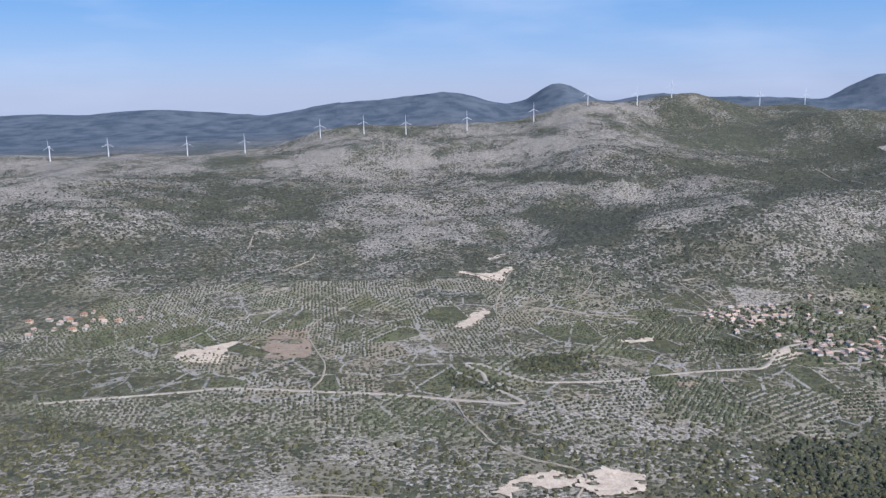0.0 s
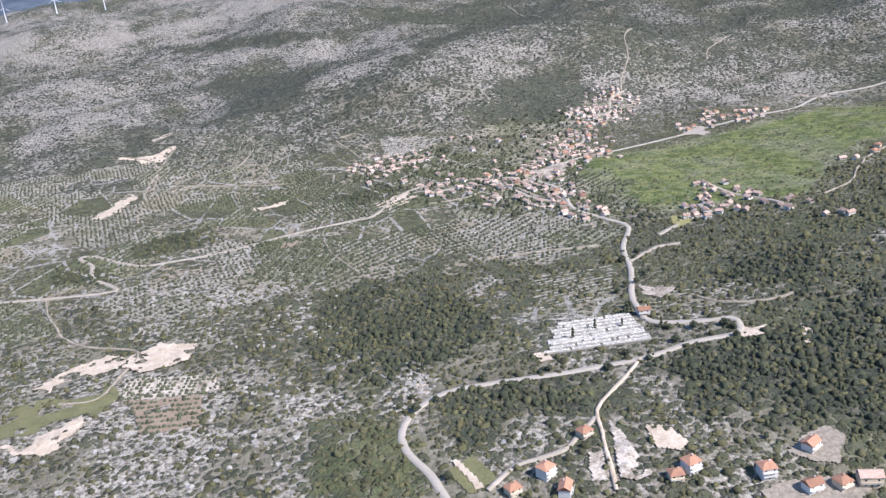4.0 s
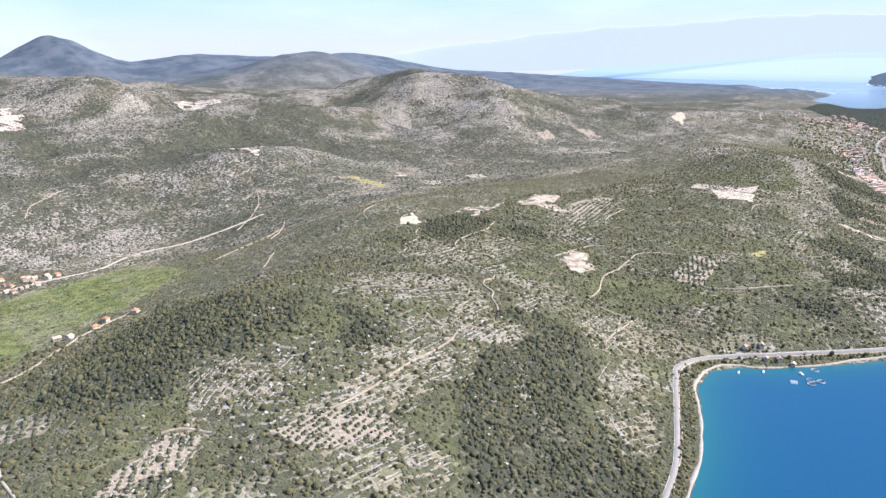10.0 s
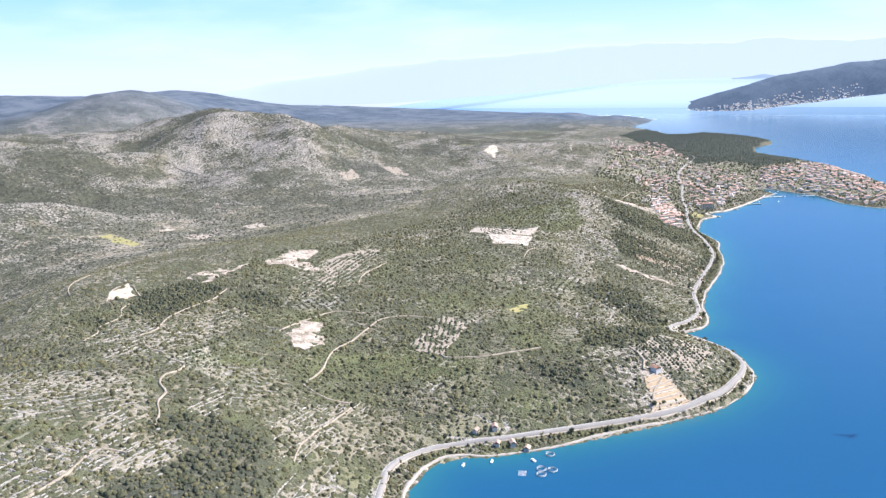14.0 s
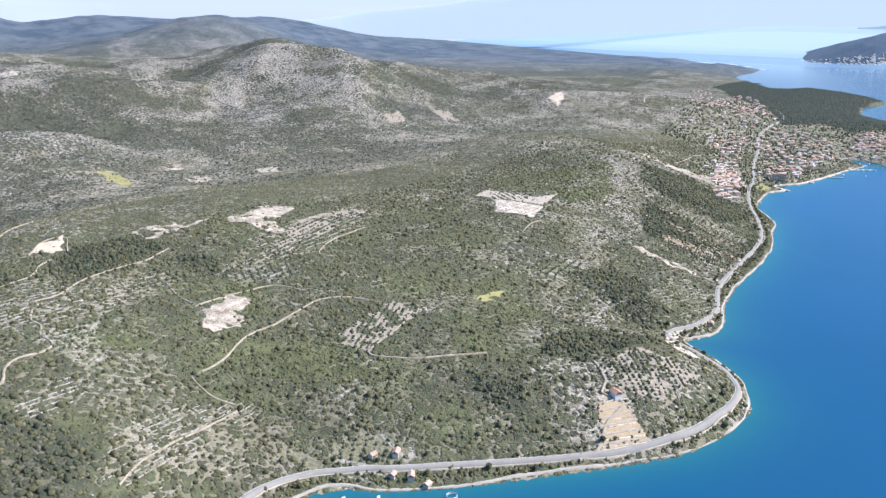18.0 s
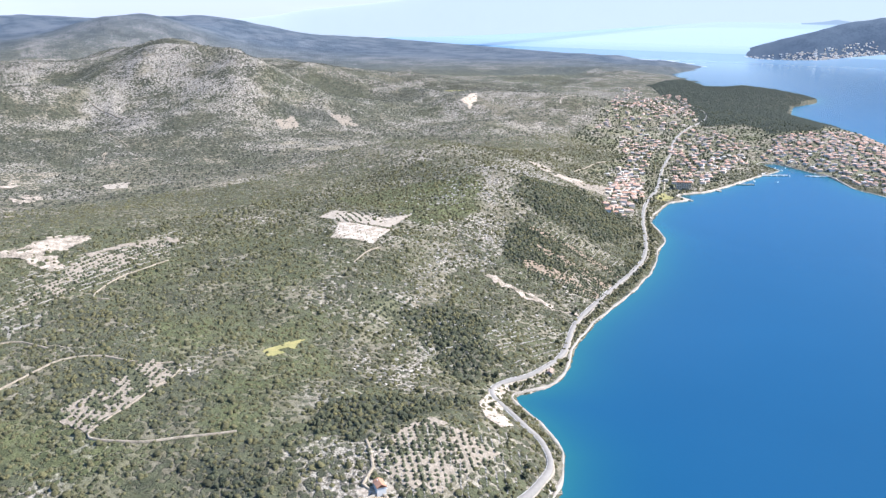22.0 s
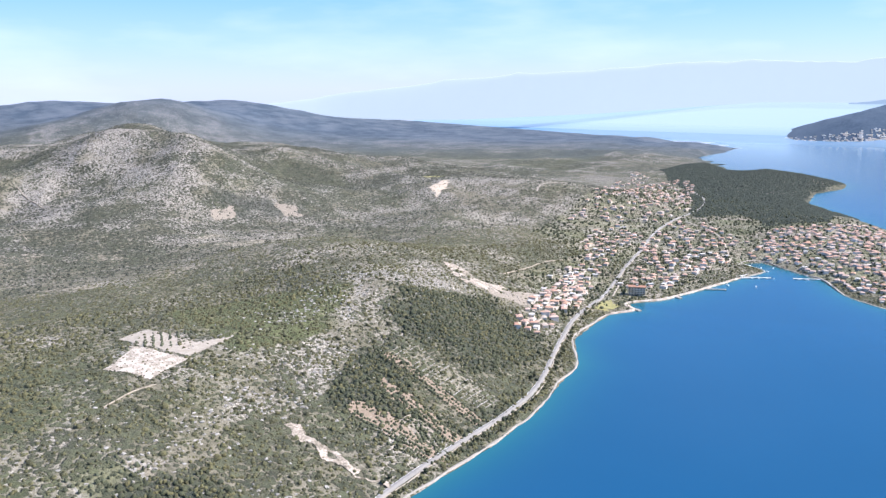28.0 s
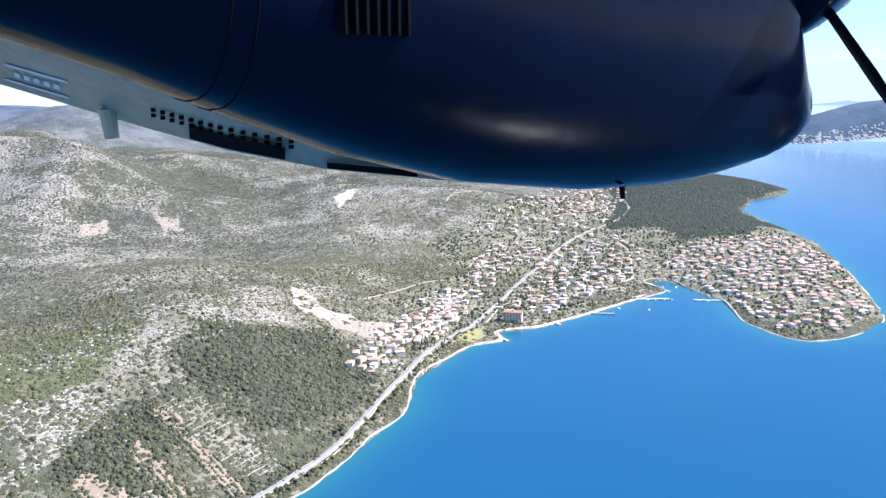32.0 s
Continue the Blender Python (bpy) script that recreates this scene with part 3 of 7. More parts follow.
def smooth_line(points, step=4.0):
    """A rounded line through the points, as evenly spaced places."""
    p = np.array(points, float)
    p = np.vstack([2 * p[0] - p[1], p, 2 * p[-1] - p[-2]])
    out = []
    for a, b, c, d in zip(p[:-3], p[1:-2], p[2:-1], p[3:]):
        n = max(2, int(np.linalg.norm(c - b) / step))
        u = (np.arange(n) / n)[:, None]
        out.append(0.5 * (2 * b + (c - a) * u + (2 * a - 5 * b + 4 * c - d) * u ** 2 + (3 * b - a - 3 * c + d) * u ** 3))
    return np.vstack(out + [p[-2:-1]])


def ribbon(name, points, width, mat, lift=0.35, across=3, shift=0.0, wobble=0.0):
    c = smooth_line(points)
    t = np.gradient(c, axis=0)
    t /= np.linalg.norm(t, axis=1)[:, None] + 1e-9
    nrm = np.stack([-t[:, 1], t[:, 0]], 1)
    if wobble >= 0.2:
        c = c + nrm * (1.5 * waves(c[:, 0], c[:, 1], 22, 12, 3))[:, None]
    half = width / 2 * (1 + wobble * waves(c[:, 0], c[:, 1], 14, 9, 2))
    cols = [c + nrm * (shift + half * u)[:, None] for u in np.linspace(-1, 1, across)]
    z = np.max([ground_height(q[:, 0], q[:, 1]) for q in cols], axis=0)
    k = np.ones(5) / 5
    z = np.maximum(z, np.convolve(np.pad(z, 2, "edge"), k, "valid")) + lift
    verts = np.concatenate([np.column_stack([q, z]) for q in cols])
    n, quads = len(c), []
    for a in range(across - 1):
        i = a * n + np.arange(n - 1)
        quads.append(np.column_stack([i, i + 1, i + n + 1, i + n])[:, ::-1])
    # the verge drops to the ground on both sides
    skirt = []
    for q, s in ((cols[0], -1), (cols[-1], 1)):
        e = q + nrm * s * min(0.45, 0.15 * width)
        skirt.append(np.column_stack([e, ground_height(e[:, 0], e[:, 1]) - 0.4]))
    base = len(verts)
    verts = np.concatenate([verts, *skirt])
    i = np.arange(n - 1)
    quads.append(np.column_stack([base + i, base + i + 1, i + 1, i])[:, ::-1])
    j = (across - 1) * n + i
    quads.append(np.column_stack([j, j + 1, base + n + i + 1, base + n + i])[:, ::-1])
    return array_mesh(name, verts, np.concatenate(quads), mat)


def patch(name, poly, mat, label, category="field", lift=0.3, cell=2.5, rough=0.0, edge=2.5, ragged=0.0):
    """A cleared area lying on the ground, with an uneven rim."""
    p = np.array(poly, float)
    (x0, y0), (x1, y1) = p.min(0) - 4, p.max(0) + 4
    cell = max(min(cell, (x1 - x0) / 45), 0.8, (x1 - x0) / 110)
    gx, gy = np.meshgrid(np.arange(x0, x1 + cell, cell), np.arange(y0, y1 + cell, cell), indexing="ij")
    wx, wy = gx + edge * waves(gx, gy, 11, 21, 3), gy + edge * waves(gx, gy, 11, 22, 3)
    keep = inside(p, wx, wy)
    if ragged:
        keep &= waves(gx, gy, 7, 24, 4) > -ragged
    gz = ground_height(gx, gy) + lift + rough * waves(gx, gy, 9, 23, 3)
    n = gx.shape[1]
    idx = np.arange(gx.size).reshape(gx.shape)
    quad = np.stack([idx[:-1, :-1], idx[1:, :-1], idx[1:, 1:], idx[:-1, 1:]], -1)
    hold = keep[:-1, :-1] & keep[1:, :-1] & keep[1:, 1:] & keep[:-1, 1:]
    quad = quad[hold]
    if not len(quad):
        return None
    used, inv = np.unique(quad, return_inverse=True)
    verts = np.stack([gx, gy, gz], -1).reshape(-1, 3)[used]
    ob = new(name, array_mesh(name, verts, inv.reshape(quad.shape), mat))
    return tagged(ob, label, category, kind="structure")


# ---- what grows where ----
GREEN_PLAIN = [(407, 621), (503, 623), (541, 642), (629, 646), (749, 717), (719, 596), (647, 520), (601, 519), (539, 471), (484, 408), (456, 437), (400, 440), (386, 483)]
WOODS = [
    [(2339, 462), (2773, 637), (3006, 604), (2947, 452), (2821, 444), (2548, 369), (2474, 247), (2327, 276), (2231, 324)],
    [(2195, 408), (2420, 530), (2640, 670), (2900, 850), (3250, 900), (3200, 707), (3112, 550), (3008, 446), (2708, 430), (2589, 375), (2500, 300), (2290, 240), (2185, 293), (2284, 355)],
]
WOODS_HILL = [
    [(328, 965), (229, 957), (161, 946), (132, 922), (111, 977), (161, 1051), (245, 967)],
    [(1689, 962), (1766, 898), (1747, 839), (1690, 869)],
]
# tall dark stands of pine and oak
STANDS_WEST = [
    [(161, 397), (192, 436), (219, 432), (248, 364), (237, 309), (186, 300), (170, 297), (155, 341)],
    [(198, 275), (257, 264), (251, 243), (234, 249), (215, 243), (205, 235), (199, 254)],
    [(300, 265), (364, 261), (421, 277), (380, 225), (342, 184), (328, 204), (298, 199), (286, 215), (282, 245)],
    [(378, 346), (413, 327), (402, 287), (376, 294), (365, 314)],
    [(-4, 560), (36, 536), (41, 507), (-1, 524)],
    [(47, 582), (107, 607), (114, 557), (57, 550)],
    [(203, 637), (255, 686), (253, 625), (221, 609)],
]
STANDS_HILL = [
    [(523, 377), (640, 483), (632, 354), (653, 322), (607, 284), (558, 300), (528, 278), (486, 309)],
    [(679, 223), (735, 224), (708, 156), (719, 119), (676, 92), (598, 135), (619, 168)],
    [(741, 260), (775, 244), (787, 221), (747, 204), (717, 211)],
    [(657, 303), (673, 283), (659, 245), (633, 237), (628, 253)],
    [(697, 238), (709, 235), (719, 214), (786, 242), (795, 206), (733, 165), (678, 196), (688, 218)],
    [(879, 442), (902, 460), (955, 459), (954, 430), (914, 404), (876, 416)],
    [(954, 410), (980, 370), (970, 351), (939, 372)],
    [(844, 445), (859, 444), (855, 420), (827, 404)],
]
STANDS_EAST = [
    [(979, 148), (992, 126), (978, 108), (971, 133)],
    [(1196, 216), (1207, 193), (1182, 137), (1144, 125), (1173, 190)],
    [(1048, 143), (1095, 125), (1128, 104), (1115, 97), (1062, 98), (1037, 106), (1024, 128)],
    [(1173, 213), (1225, 206), (1234, 165), (1215, 125), (1181, 133), (1188, 176)],
    [(1330, 227), (1389, 266), (1419, 246), (1368, 179), (1336, 186)],
]
STANDS_SHORE = [
    [(1490, 313), (1595, 310), (1577, 236), (1522, 198), (1463, 201), (1437, 255), (1445, 295)],
    [(1380, 268), (1419, 259), (1416, 220), (1376, 199), (1382, 174), (1386, 134), (1359, 130), (1354, 163), (1348, 208)],
    [(1393, 165), (1448, 176), (1505, 183), (1415, 146), (1378, 149)],
]
STANDS = STANDS_WEST + STANDS_HILL + STANDS_EAST + STANDS_SHORE
# closed green scrub
THICKETS = [
    [(144, 289), (167, 284), (180, 251), (181, 218), (138, 236)],
    [(629, 305), (694, 291), (644, 235), (620, 266)],
    [(892, 251), (924, 268), (955, 244), (946, 194), (911, 227)],
    [(1330, 430), (1414, 397), (1454, 343), (1387, 297), (1313, 295), (1319, 388)],
]
# bare limestone with few bushes
ROCKY = [
    [(17, 316), (63, 311), (63, 336), (97, 300), (117, 358), (151, 312), (138, 236), (25, 280)],
    [(142, 398), (155, 435), (167, 421), (158, 374), (146, 365)],
    [(166, 386), (183, 378), (172, 325), (161, 307), (157, 339)],
    [(48, 461), (78, 493), (167, 449), (177, 424), (138, 426)],
    [(214, 235), (225, 252), (234, 249), (239, 232), (227, 226), (213, 232)],
    [(865, 205), (887, 204), (884, 195), (865, 195)],
]
ROCKY_WEST = [
    [(243, 390), (269, 383), (256, 340), (235, 341)],
    [(216, 323), (244, 314), (233, 279), (209, 288)],
    [(210, 236), (225, 249), (235, 246), (236, 233), (226, 228)],
    [(287, 256), (298, 245), (288, 234), (278, 242)],
    [(295, 221), (316, 216), (304, 201), (288, 209)],
    [(294, 201), (301, 197), (290, 182), (286, 188)],
    [(149, 439), (175, 407), (164, 349), (144, 346)],
    [(131, 321), (158, 303), (163, 258), (128, 270)],
    [(187, 400), (215, 411), (223, 388), (198, 377)],
]
ROCKY_EAST = [
    [(1122, 203), (1156, 210), (1157, 173), (1150, 132), (1121, 115), (1087, 137), (1101, 174)],
    [(1240, 250), (1281, 255), (1264, 219), (1218, 200), (1204, 217)],
    [(1287, 265), (1326, 275), (1376, 295), (1406, 296), (1390, 262), (1330, 230), (1300, 223), (1281, 243)],
    [(1451, 334), (1542, 388), (1532, 331), (1466, 287), (1433, 303)],
]
# dark and pale flanks of the high hills
DARK_FLANKS = [
    [(-22, 1576), (310, 1281), (270, 1238), (48, 1448)],
    [(132, 1182), (249, 1106), (209, 886), (145, 920), (118, 1099)],
    [(10, 938), (42, 970), (58, 879), (25, 876)],
    [(228, 923), (320, 916), (560, 1335), (688, 1352), (667, 1253), (472, 1061), (321, 875), (246, 883)],
    [(411, 835), (516, 910), (535, 857), (495, 793), (389, 770)],
]
PALE_FLANKS = [
    [(301, 872), (462, 1024), (546, 973), (438, 874), (337, 796), (268, 832)],
    [(-124, 1530), (28, 1529), (58, 1262), (-33, 1232)],
    [(64, 1197), (118, 1227), (126, 952), (80, 974)],
]
# dry-stone terraced plots: outline, the walls' bearing, their distance
STEPS_HILL = [
    ([(559, 224), (604, 223), (606, 193), (601, 160), (566, 157), (550, 187)], -0.02, 4.2),
    ([(476, 235), (514, 257), (531, 243), (489, 210), (473, 221)], 0.62, 3.4),
    ([(674, 258), (737, 261), (735, 224), (693, 226), (611, 213), (599, 225)], 0.2, 4.4),
    ([(558, 300), (585, 269), (564, 239), (532, 254)], 0.49, 4.6),
    ([(753, 176), (789, 173), (743, 125), (715, 117), (726, 160)], -0.1, 5.0),
    ([(619, 239), (642, 251), (680, 232), (706, 228), (668, 202)], 0.02, 3.8),
    ([(675, 268), (708, 260), (725, 238), (692, 231), (670, 243)], -1.0, 4.0),
]
STEPS_MIDDLE = [
    ([(733, 234), (754, 235), (755, 227), (719, 214), (709, 235)], -0.05, 3.6),
    ([(663, 315), (749, 380), (780, 317), (749, 256), (726, 265), (688, 297)], -0.13, 6.5),
    ([(733, 165), (773, 188), (818, 188), (788, 162), (752, 156)], 0.32, 5.0),
    ([(811, 405), (871, 396), (938, 390), (923, 363), (824, 331), (800, 361)], 0.02, 7.0),
    ([(1016, 406), (1060, 416), (1161, 438), (1165, 411), (1058, 359), (1005, 384)], 0.21, 6.0),
    ([(825, 301), (874, 289), (854, 242), (816, 233), (806, 253)], -0.42, 6.5),
    ([(796, 201), (817, 224), (859, 230), (888, 224), (858, 198), (846, 180)], 0.16, 5.5),
]
STEPS_SHORE = [
    ([(1205, 161), (1258, 165), (1278, 117), (1246, 102), (1200, 119), (1192, 139)], -0.11, 4.6),
    ([(1345, 216), (1345, 173), (1347, 137), (1329, 140), (1338, 190)], 0.35, 3.8),
    ([(1409, 253), (1432, 250), (1439, 168), (1417, 168), (1405, 208)], 0.21, 4.4),
    ([(1345, 173), (1378, 179), (1367, 148), (1338, 145)], 0.6, 4.0),
    ([(1580, 367), (1615, 357), (1670, 319), (1625, 295), (1575, 320), (1559, 338)], 0.9, 4.6),
    ([(1057, 97), (1107, 73), (1099, 47), (1071, 38), (1038, 43), (1017, 52), (1028, 76)], 0.75, 4.4),
]
STEPS_VALLEY = [
    ([(65, 812), (99, 888), (140, 867), (188, 811), (176, 753), (70, 810)], 1.35, 6.0),
    ([(62, 744), (81, 777), (169, 739), (170, 689), (82, 723)], 1.2, 6.0),
    ([(212, 553), (236, 545), (226, 517), (206, 520)], 1.2, 4.4),
    ([(172, 567), (201, 593), (203, 550), (177, 536)], 1.3, 4.4),
]
STEPS_LOWER = [
    ([(791, 357), (820, 382), (836, 371), (817, 344), (789, 344)], 0.4, 4.5),
    ([(828, 413), (852, 429), (872, 410), (866, 390), (830, 396)], -0.24, 5),
    ([(721, 271), (742, 275), (753, 261), (737, 246), (714, 253)], 0.17, 4.2),
    ([(772, 260), (807, 270), (806, 250), (775, 241)], 0.29, 3.6),
    ([(808, 223), (845, 239), (876, 232), (872, 219), (795, 191), (780, 197)], 0.31, 4.4),
    ([(703, 239), (719, 242), (742, 243), (750, 226), (730, 218)], 0.12, 3.6),
    ([(971, 378), (1006, 379), (1099, 414), (1150, 415), (1115, 386), (1050, 367), (989, 351), (965, 361)], 0.25, 5),
    ([(284, 390), (328, 380), (308, 331), (266, 335)], -0.05, 4.0),
    ([(332, 341), (347, 311), (339, 293), (317, 312)], -0.39, 4.0),
    ([(477, 235), (520, 253), (526, 244), (497, 217)], 0.34, 3.8),
    ([(553, 227), (680, 234), (656, 211), (601, 201), (583, 219)], 0.04, 4.6),
    ([(571, 207), (592, 210), (611, 170), (595, 155), (569, 167)], -0.03, 4.2),
    ([(539, 269), (565, 289), (592, 273), (615, 245), (559, 235)], 0.36, 4.6),
]
STEPS = STEPS_LOWER + STEPS_HILL + STEPS_MIDDLE + STEPS_SHORE + STEPS_VALLEY
TOWNS = [[(1559, 257), (1679, 307), (1687, 370), (1878, 399), (1944, 529), (2560, 690), (2600, 634), (2350, 300), (2351, 181), (2235, 100), (2028, 4), (1917, 30), (1998, 146), (2063, 252), (1860, 235), (1702, 262)],
         [(214, 696), (285, 737), (359, 766), (549, 845), (569, 818), (444, 704), (423, 606), (386, 551), (400, 440), (370, 436), (350, 485), (308, 511), (259, 588)]]
THINNED = []        # areas with little scrub
CLEARED = []        # areas without scrub, filled as they are laid out below


def soft_inside(poly, x, y, seed=31, wide=8):
    return inside(poly, x + wide * waves(x, y, 55, seed, 4), y + wide * waves(x, y, 55, seed + 1, 4)).astype(float)


def parcels(x, y, size=46):
    """Small fields of the valley: for each place the field's random numbers."""
    gx, gy = np.floor(x / size).astype(np.int64), np.floor(y / size).astype(np.int64)
    best, pick = np.full(x.shape, 1e9), np.zeros(x.shape, np.int64)
    for i in (-1, 0, 1):
        for j in (-1, 0, 1):
            a, b = gx + i, gy + j
            n = ((a * 73856093) ^ (b * 19349663)) & 0x7FFFFFFF
            px, py = (a + 0.5 + ((n % 997) / 997 - 0.5) * 0.8) * size, (b + 0.5 + ((n // 997 % 991) / 991 - 0.5) * 0.8) * size
            d = np.abs(x - px) * 0.8 + np.abs(y - py) * 1.15
            pick = np.where(d < best, n, pick)
            best = np.minimum(best, d)
    return (pick // 31 % 1000) / 1000, (pick // 7 % 1000) / 1000


def bell(x, y, cx, cy, rx, ry):
    return np.exp(-((x - cx) / rx) ** 2 - ((y - cy) / ry) ** 2)


def marks(x, y):
    """Cover, grass, pine, terrace, bare and the painted distance haze, from 0 to 1, at each place."""
    valley = np.clip(bell(x, y, -20, 640, 300, 170) * 1.5 + bell(x, y, 300, 560, 130, 150) * 0.8, 0, 1)
    far_valley = np.clip(bell(x, y, 1150, 760, 260, 210) * 1.3 + bell(x, y, 1650, 620, 260, 200), 0, 1)
    cover = 0.62 + np.where(y > 850, 0.10, 0.22) * waves(x, y, 120, 41, 4)
    cover -= 0.18 * bell(x, y, -20, 330, 260, 110) + 0.22 * bell(x, y, 90, 285, 95, 55) + 0.16 * bell(x, y, 300, 1100, 330, 170) + 0.10 * bell(x, y, -100, 1500, 700, 300)
    cover += 0.14 * bell(x, y, 190, 390, 95, 90) + 0.08 * bell(x, y, 300, 240, 110, 60) + 0.16 * waves(x, y, 19, 58, 3) * bell(x, y, 260, 300, 160, 130) - 0.3 * bell(x, y, 224, 238, 13, 12)
    cover += 0.12 * bell(x, y, 620, 240, 130, 110) + 0.16 * bell(x, y, 520, 330, 260, 170) + 0.15 * bell(x, y, 900, 240, 260, 150) + 0.08 * bell(x, y, 1150, 420, 300, 120)
    cover -= 0.22 * bell(x, y, 1430, 330, 130, 60) + 0.22 * bell(x, y, 1640, 1100, 190, 160)
    cover -= -0.03 * np.clip((y - 800) / 250, 0, 1) + (np.where(x > 450, 0.4, 0.5) * gullies(x, y) + 0.20 * waves(x, y, 42, 57, 3) - 0.08 * np.clip((x - 300) / 300, 0, 1) + 0.08 * waves(x, y, 130, 45, 3)) * np.clip((y - 800) / 250, 0, 1)
    cover += 0.15 * bell(x, y, 700, 165, 170, 110)
    cover += 0.16 * np.clip((x - 420) / 200, 0, 1) * np.clip((950 - x) / 150, 0, 1) * np.clip((y - 850) / 150, 0, 1)
    kind, tint = parcels(x, y)
    fields = np.maximum(valley, far_valley * 0.8)
    olive = (fields > 0.35) & (kind < np.where(valley > far_valley, 0.62, 0.0))
    cover = np.where(olive, 0.30 + 0.15 * tint, cover)
    bare = np.where((fields > 0.4) & (kind > 0.86), 0.65, 0.0)
    bare = np.maximum(bare, np.clip(waves(x, y, 60, 47, 3) - 0.72, 0, 1) * 1.2 * (y < 1400))
    grass = np.where(olive & (tint > 0.6), 0.24, 0.0) + 0.10 * np.clip(waves(x, y, 80, 43, 3), 0, 1)
    grass += 0.42 * np.clip(0.35 + waves(x, y, 34, 46, 4), 0, 1) * np.clip(bell(x, y, 650, 260, 330, 230) + 0.8 * bell(x, y, 1000, 260, 260, 190), 0, 1)
    green = (soft_inside(GREEN_PLAIN, x, y, 31, 10) + soft_inside(GREEN_PLAIN, x, y, 33, 26) + soft_inside(GREEN_PLAIN, x, y, 35, 50)) / 3
    green = np.clip(green * (0.95 + 0.5 * waves(x, y, 30, 49, 3)), 0, 1)
    grass = np.maximum(grass, green)
    cover = np.where(green > 0.5, 0.30 + 0.12 * waves(x, y, 26, 44, 3), cover)
    # small plots on the hills above the sea: cleared, terraced or grown over
    plot, plot_tint = parcels(x + 9 * waves(x, y, 40, 55, 2), y, 34)
    slopes = np.clip(1.6 * (bell(x, y, 620, 260, 190, 130) + bell(x, y, 950, 300, 230, 170) + bell(x, y, 1250, 260, 170, 110) + bell(x, y, 300, 330, 140, 80)) - 0.35, 0, 1) * (green < 0.4)
    cleared = (slopes > 0.2) & (plot > 0.94) & (waves(x, y, 16, 56, 3) > -0.5)
    thick = (slopes > 0.2) & (plot < 0.30) & (x > 420)
    cover = np.where(cleared, 0.42 + 0.15 * plot_tint, np.where(thick, np.maximum(cover, 0.82), cover))
    olive = olive | cleared
    pine = np.zeros(x.shape)
    for town in TOWNS:
        built = inside(town, x, y)
        bare = np.where(built, np.clip(0.16 + 0.55 * waves(x, y, 22, 48, 3), 0, 0.6), bare)
        cover = np.where(built, 0.52, cover)
        grass = np.where(built, np.maximum(grass, 0.35 * np.clip(0.5 + waves(x, y, 26, 50, 2), 0, 1)), grass)
    for w in WOODS:
        pine = np.maximum(pine, (soft_inside(w, x, y, 31, 8) + soft_inside(w, x, y, 33, 18)) / 2)
    for w in WOODS_HILL:
        pine = np.maximum(pine, 0.9 * soft_inside(w, x, y, 37, 14))
    terrace = np.clip(0.5 * bell(x, y, 600, 230, 130, 90) + 0.5 * bell(x, y, 820, 300, 90, 70) + 0.5 * bell(x, y, -200, 820, 200, 140), 0, 1)
    # each kind of ground sets its own cover inside its outline
    for areas, kind in ((THICKETS, "thicket"), (DARK_FLANKS, "dark"), (PALE_FLANKS, "pale"), (STANDS, "stand"), (ROCKY + ROCKY_WEST + ROCKY_EAST, "rock"), ([a[0] for a in STEPS], "steps")):
        for poly in areas:
            lo, hi = np.min(poly, axis=0) - 26, np.max(poly, axis=0) + 26
            at = np.nonzero((x > lo[0]) & (x < hi[0]) & (y > lo[1]) & (y < hi[1]))[0]
            if not len(at):
                continue
            u, v = x[at], y[at]
            far = lo[1] > 740
            w = (soft_inside(poly, u, v, 61, 18 if far else 5) + soft_inside(poly, u, v, 63, 40 if far else 12) + soft_inside(poly, u, v, 69, 60 if far else 22)) / 3
            if kind in ("steps", "rock"):
                w = np.clip(w * np.clip(0.6 + 1.1 * waves(u, v, 15, 65, 4), 0, 0.9) if kind == "rock" else w * 1.25 + 0.25 * waves(u, v, 14, 65, 3) * (w > 0), 0, 1)
            goal = {"thicket": 0.84, "dark": 0.88, "pale": 0.53, "rock": 0.50, "stand": 0.84, "steps": 0.64}[kind]
            cover[at] += w * (goal - cover[at])
            olive[at] &= w < 0.4
            pine[at] = np.maximum(pine[at], w * (0.7 if kind == "stand" else 0.5)) if kind in ("stand", "dark") else pine[at] * (1 - w)
            bare[at] += w * ((0.26 if kind == "steps" else 0.0) - bare[at])
            grass[at] += w * ((0.35 if kind == "thicket" else 0.12 if kind == "steps" else 0.0) - grass[at])
            if kind != "steps":
                terrace[at] *= 1 - w
    pine = pine * np.clip(1.0 + 0.9 * waves(x, y, 20, 39, 4), 0.15, 1.15)
    far_haze = np.clip((np.hypot(x - 600, y) - 2700) / 900, 0, 1)
    return np.clip(cover, 0, 1), np.clip(grass, 0, 1), pine, terrace, np.clip(bare, 0, 1), far_haze, olive, np.maximum(np.clip(np.maximum(np.maximum(valley, far_valley * 0.35), 0.6 * bell(x, y, 430, 520, 110, 130)) * 1.5 - 0.3, 0, 1) * (1 - 0.7 * green), 0.8 * cleared)


# ---- ground and sea ----
def graded(lo, fine_lo, fine_hi, hi, step, growth=1.07):
    a = list(np.arange(fine_lo, fine_hi + step / 2, step))
    s, v = step, a[-1]
    while v < hi:
        s *= growth
        v += s
        a.append(min(v, hi))
    s, v = step, a[0]
    while v > lo:
        s *= growth
        v -= s
        a.insert(0, max(v, lo))
    return np.array(a)


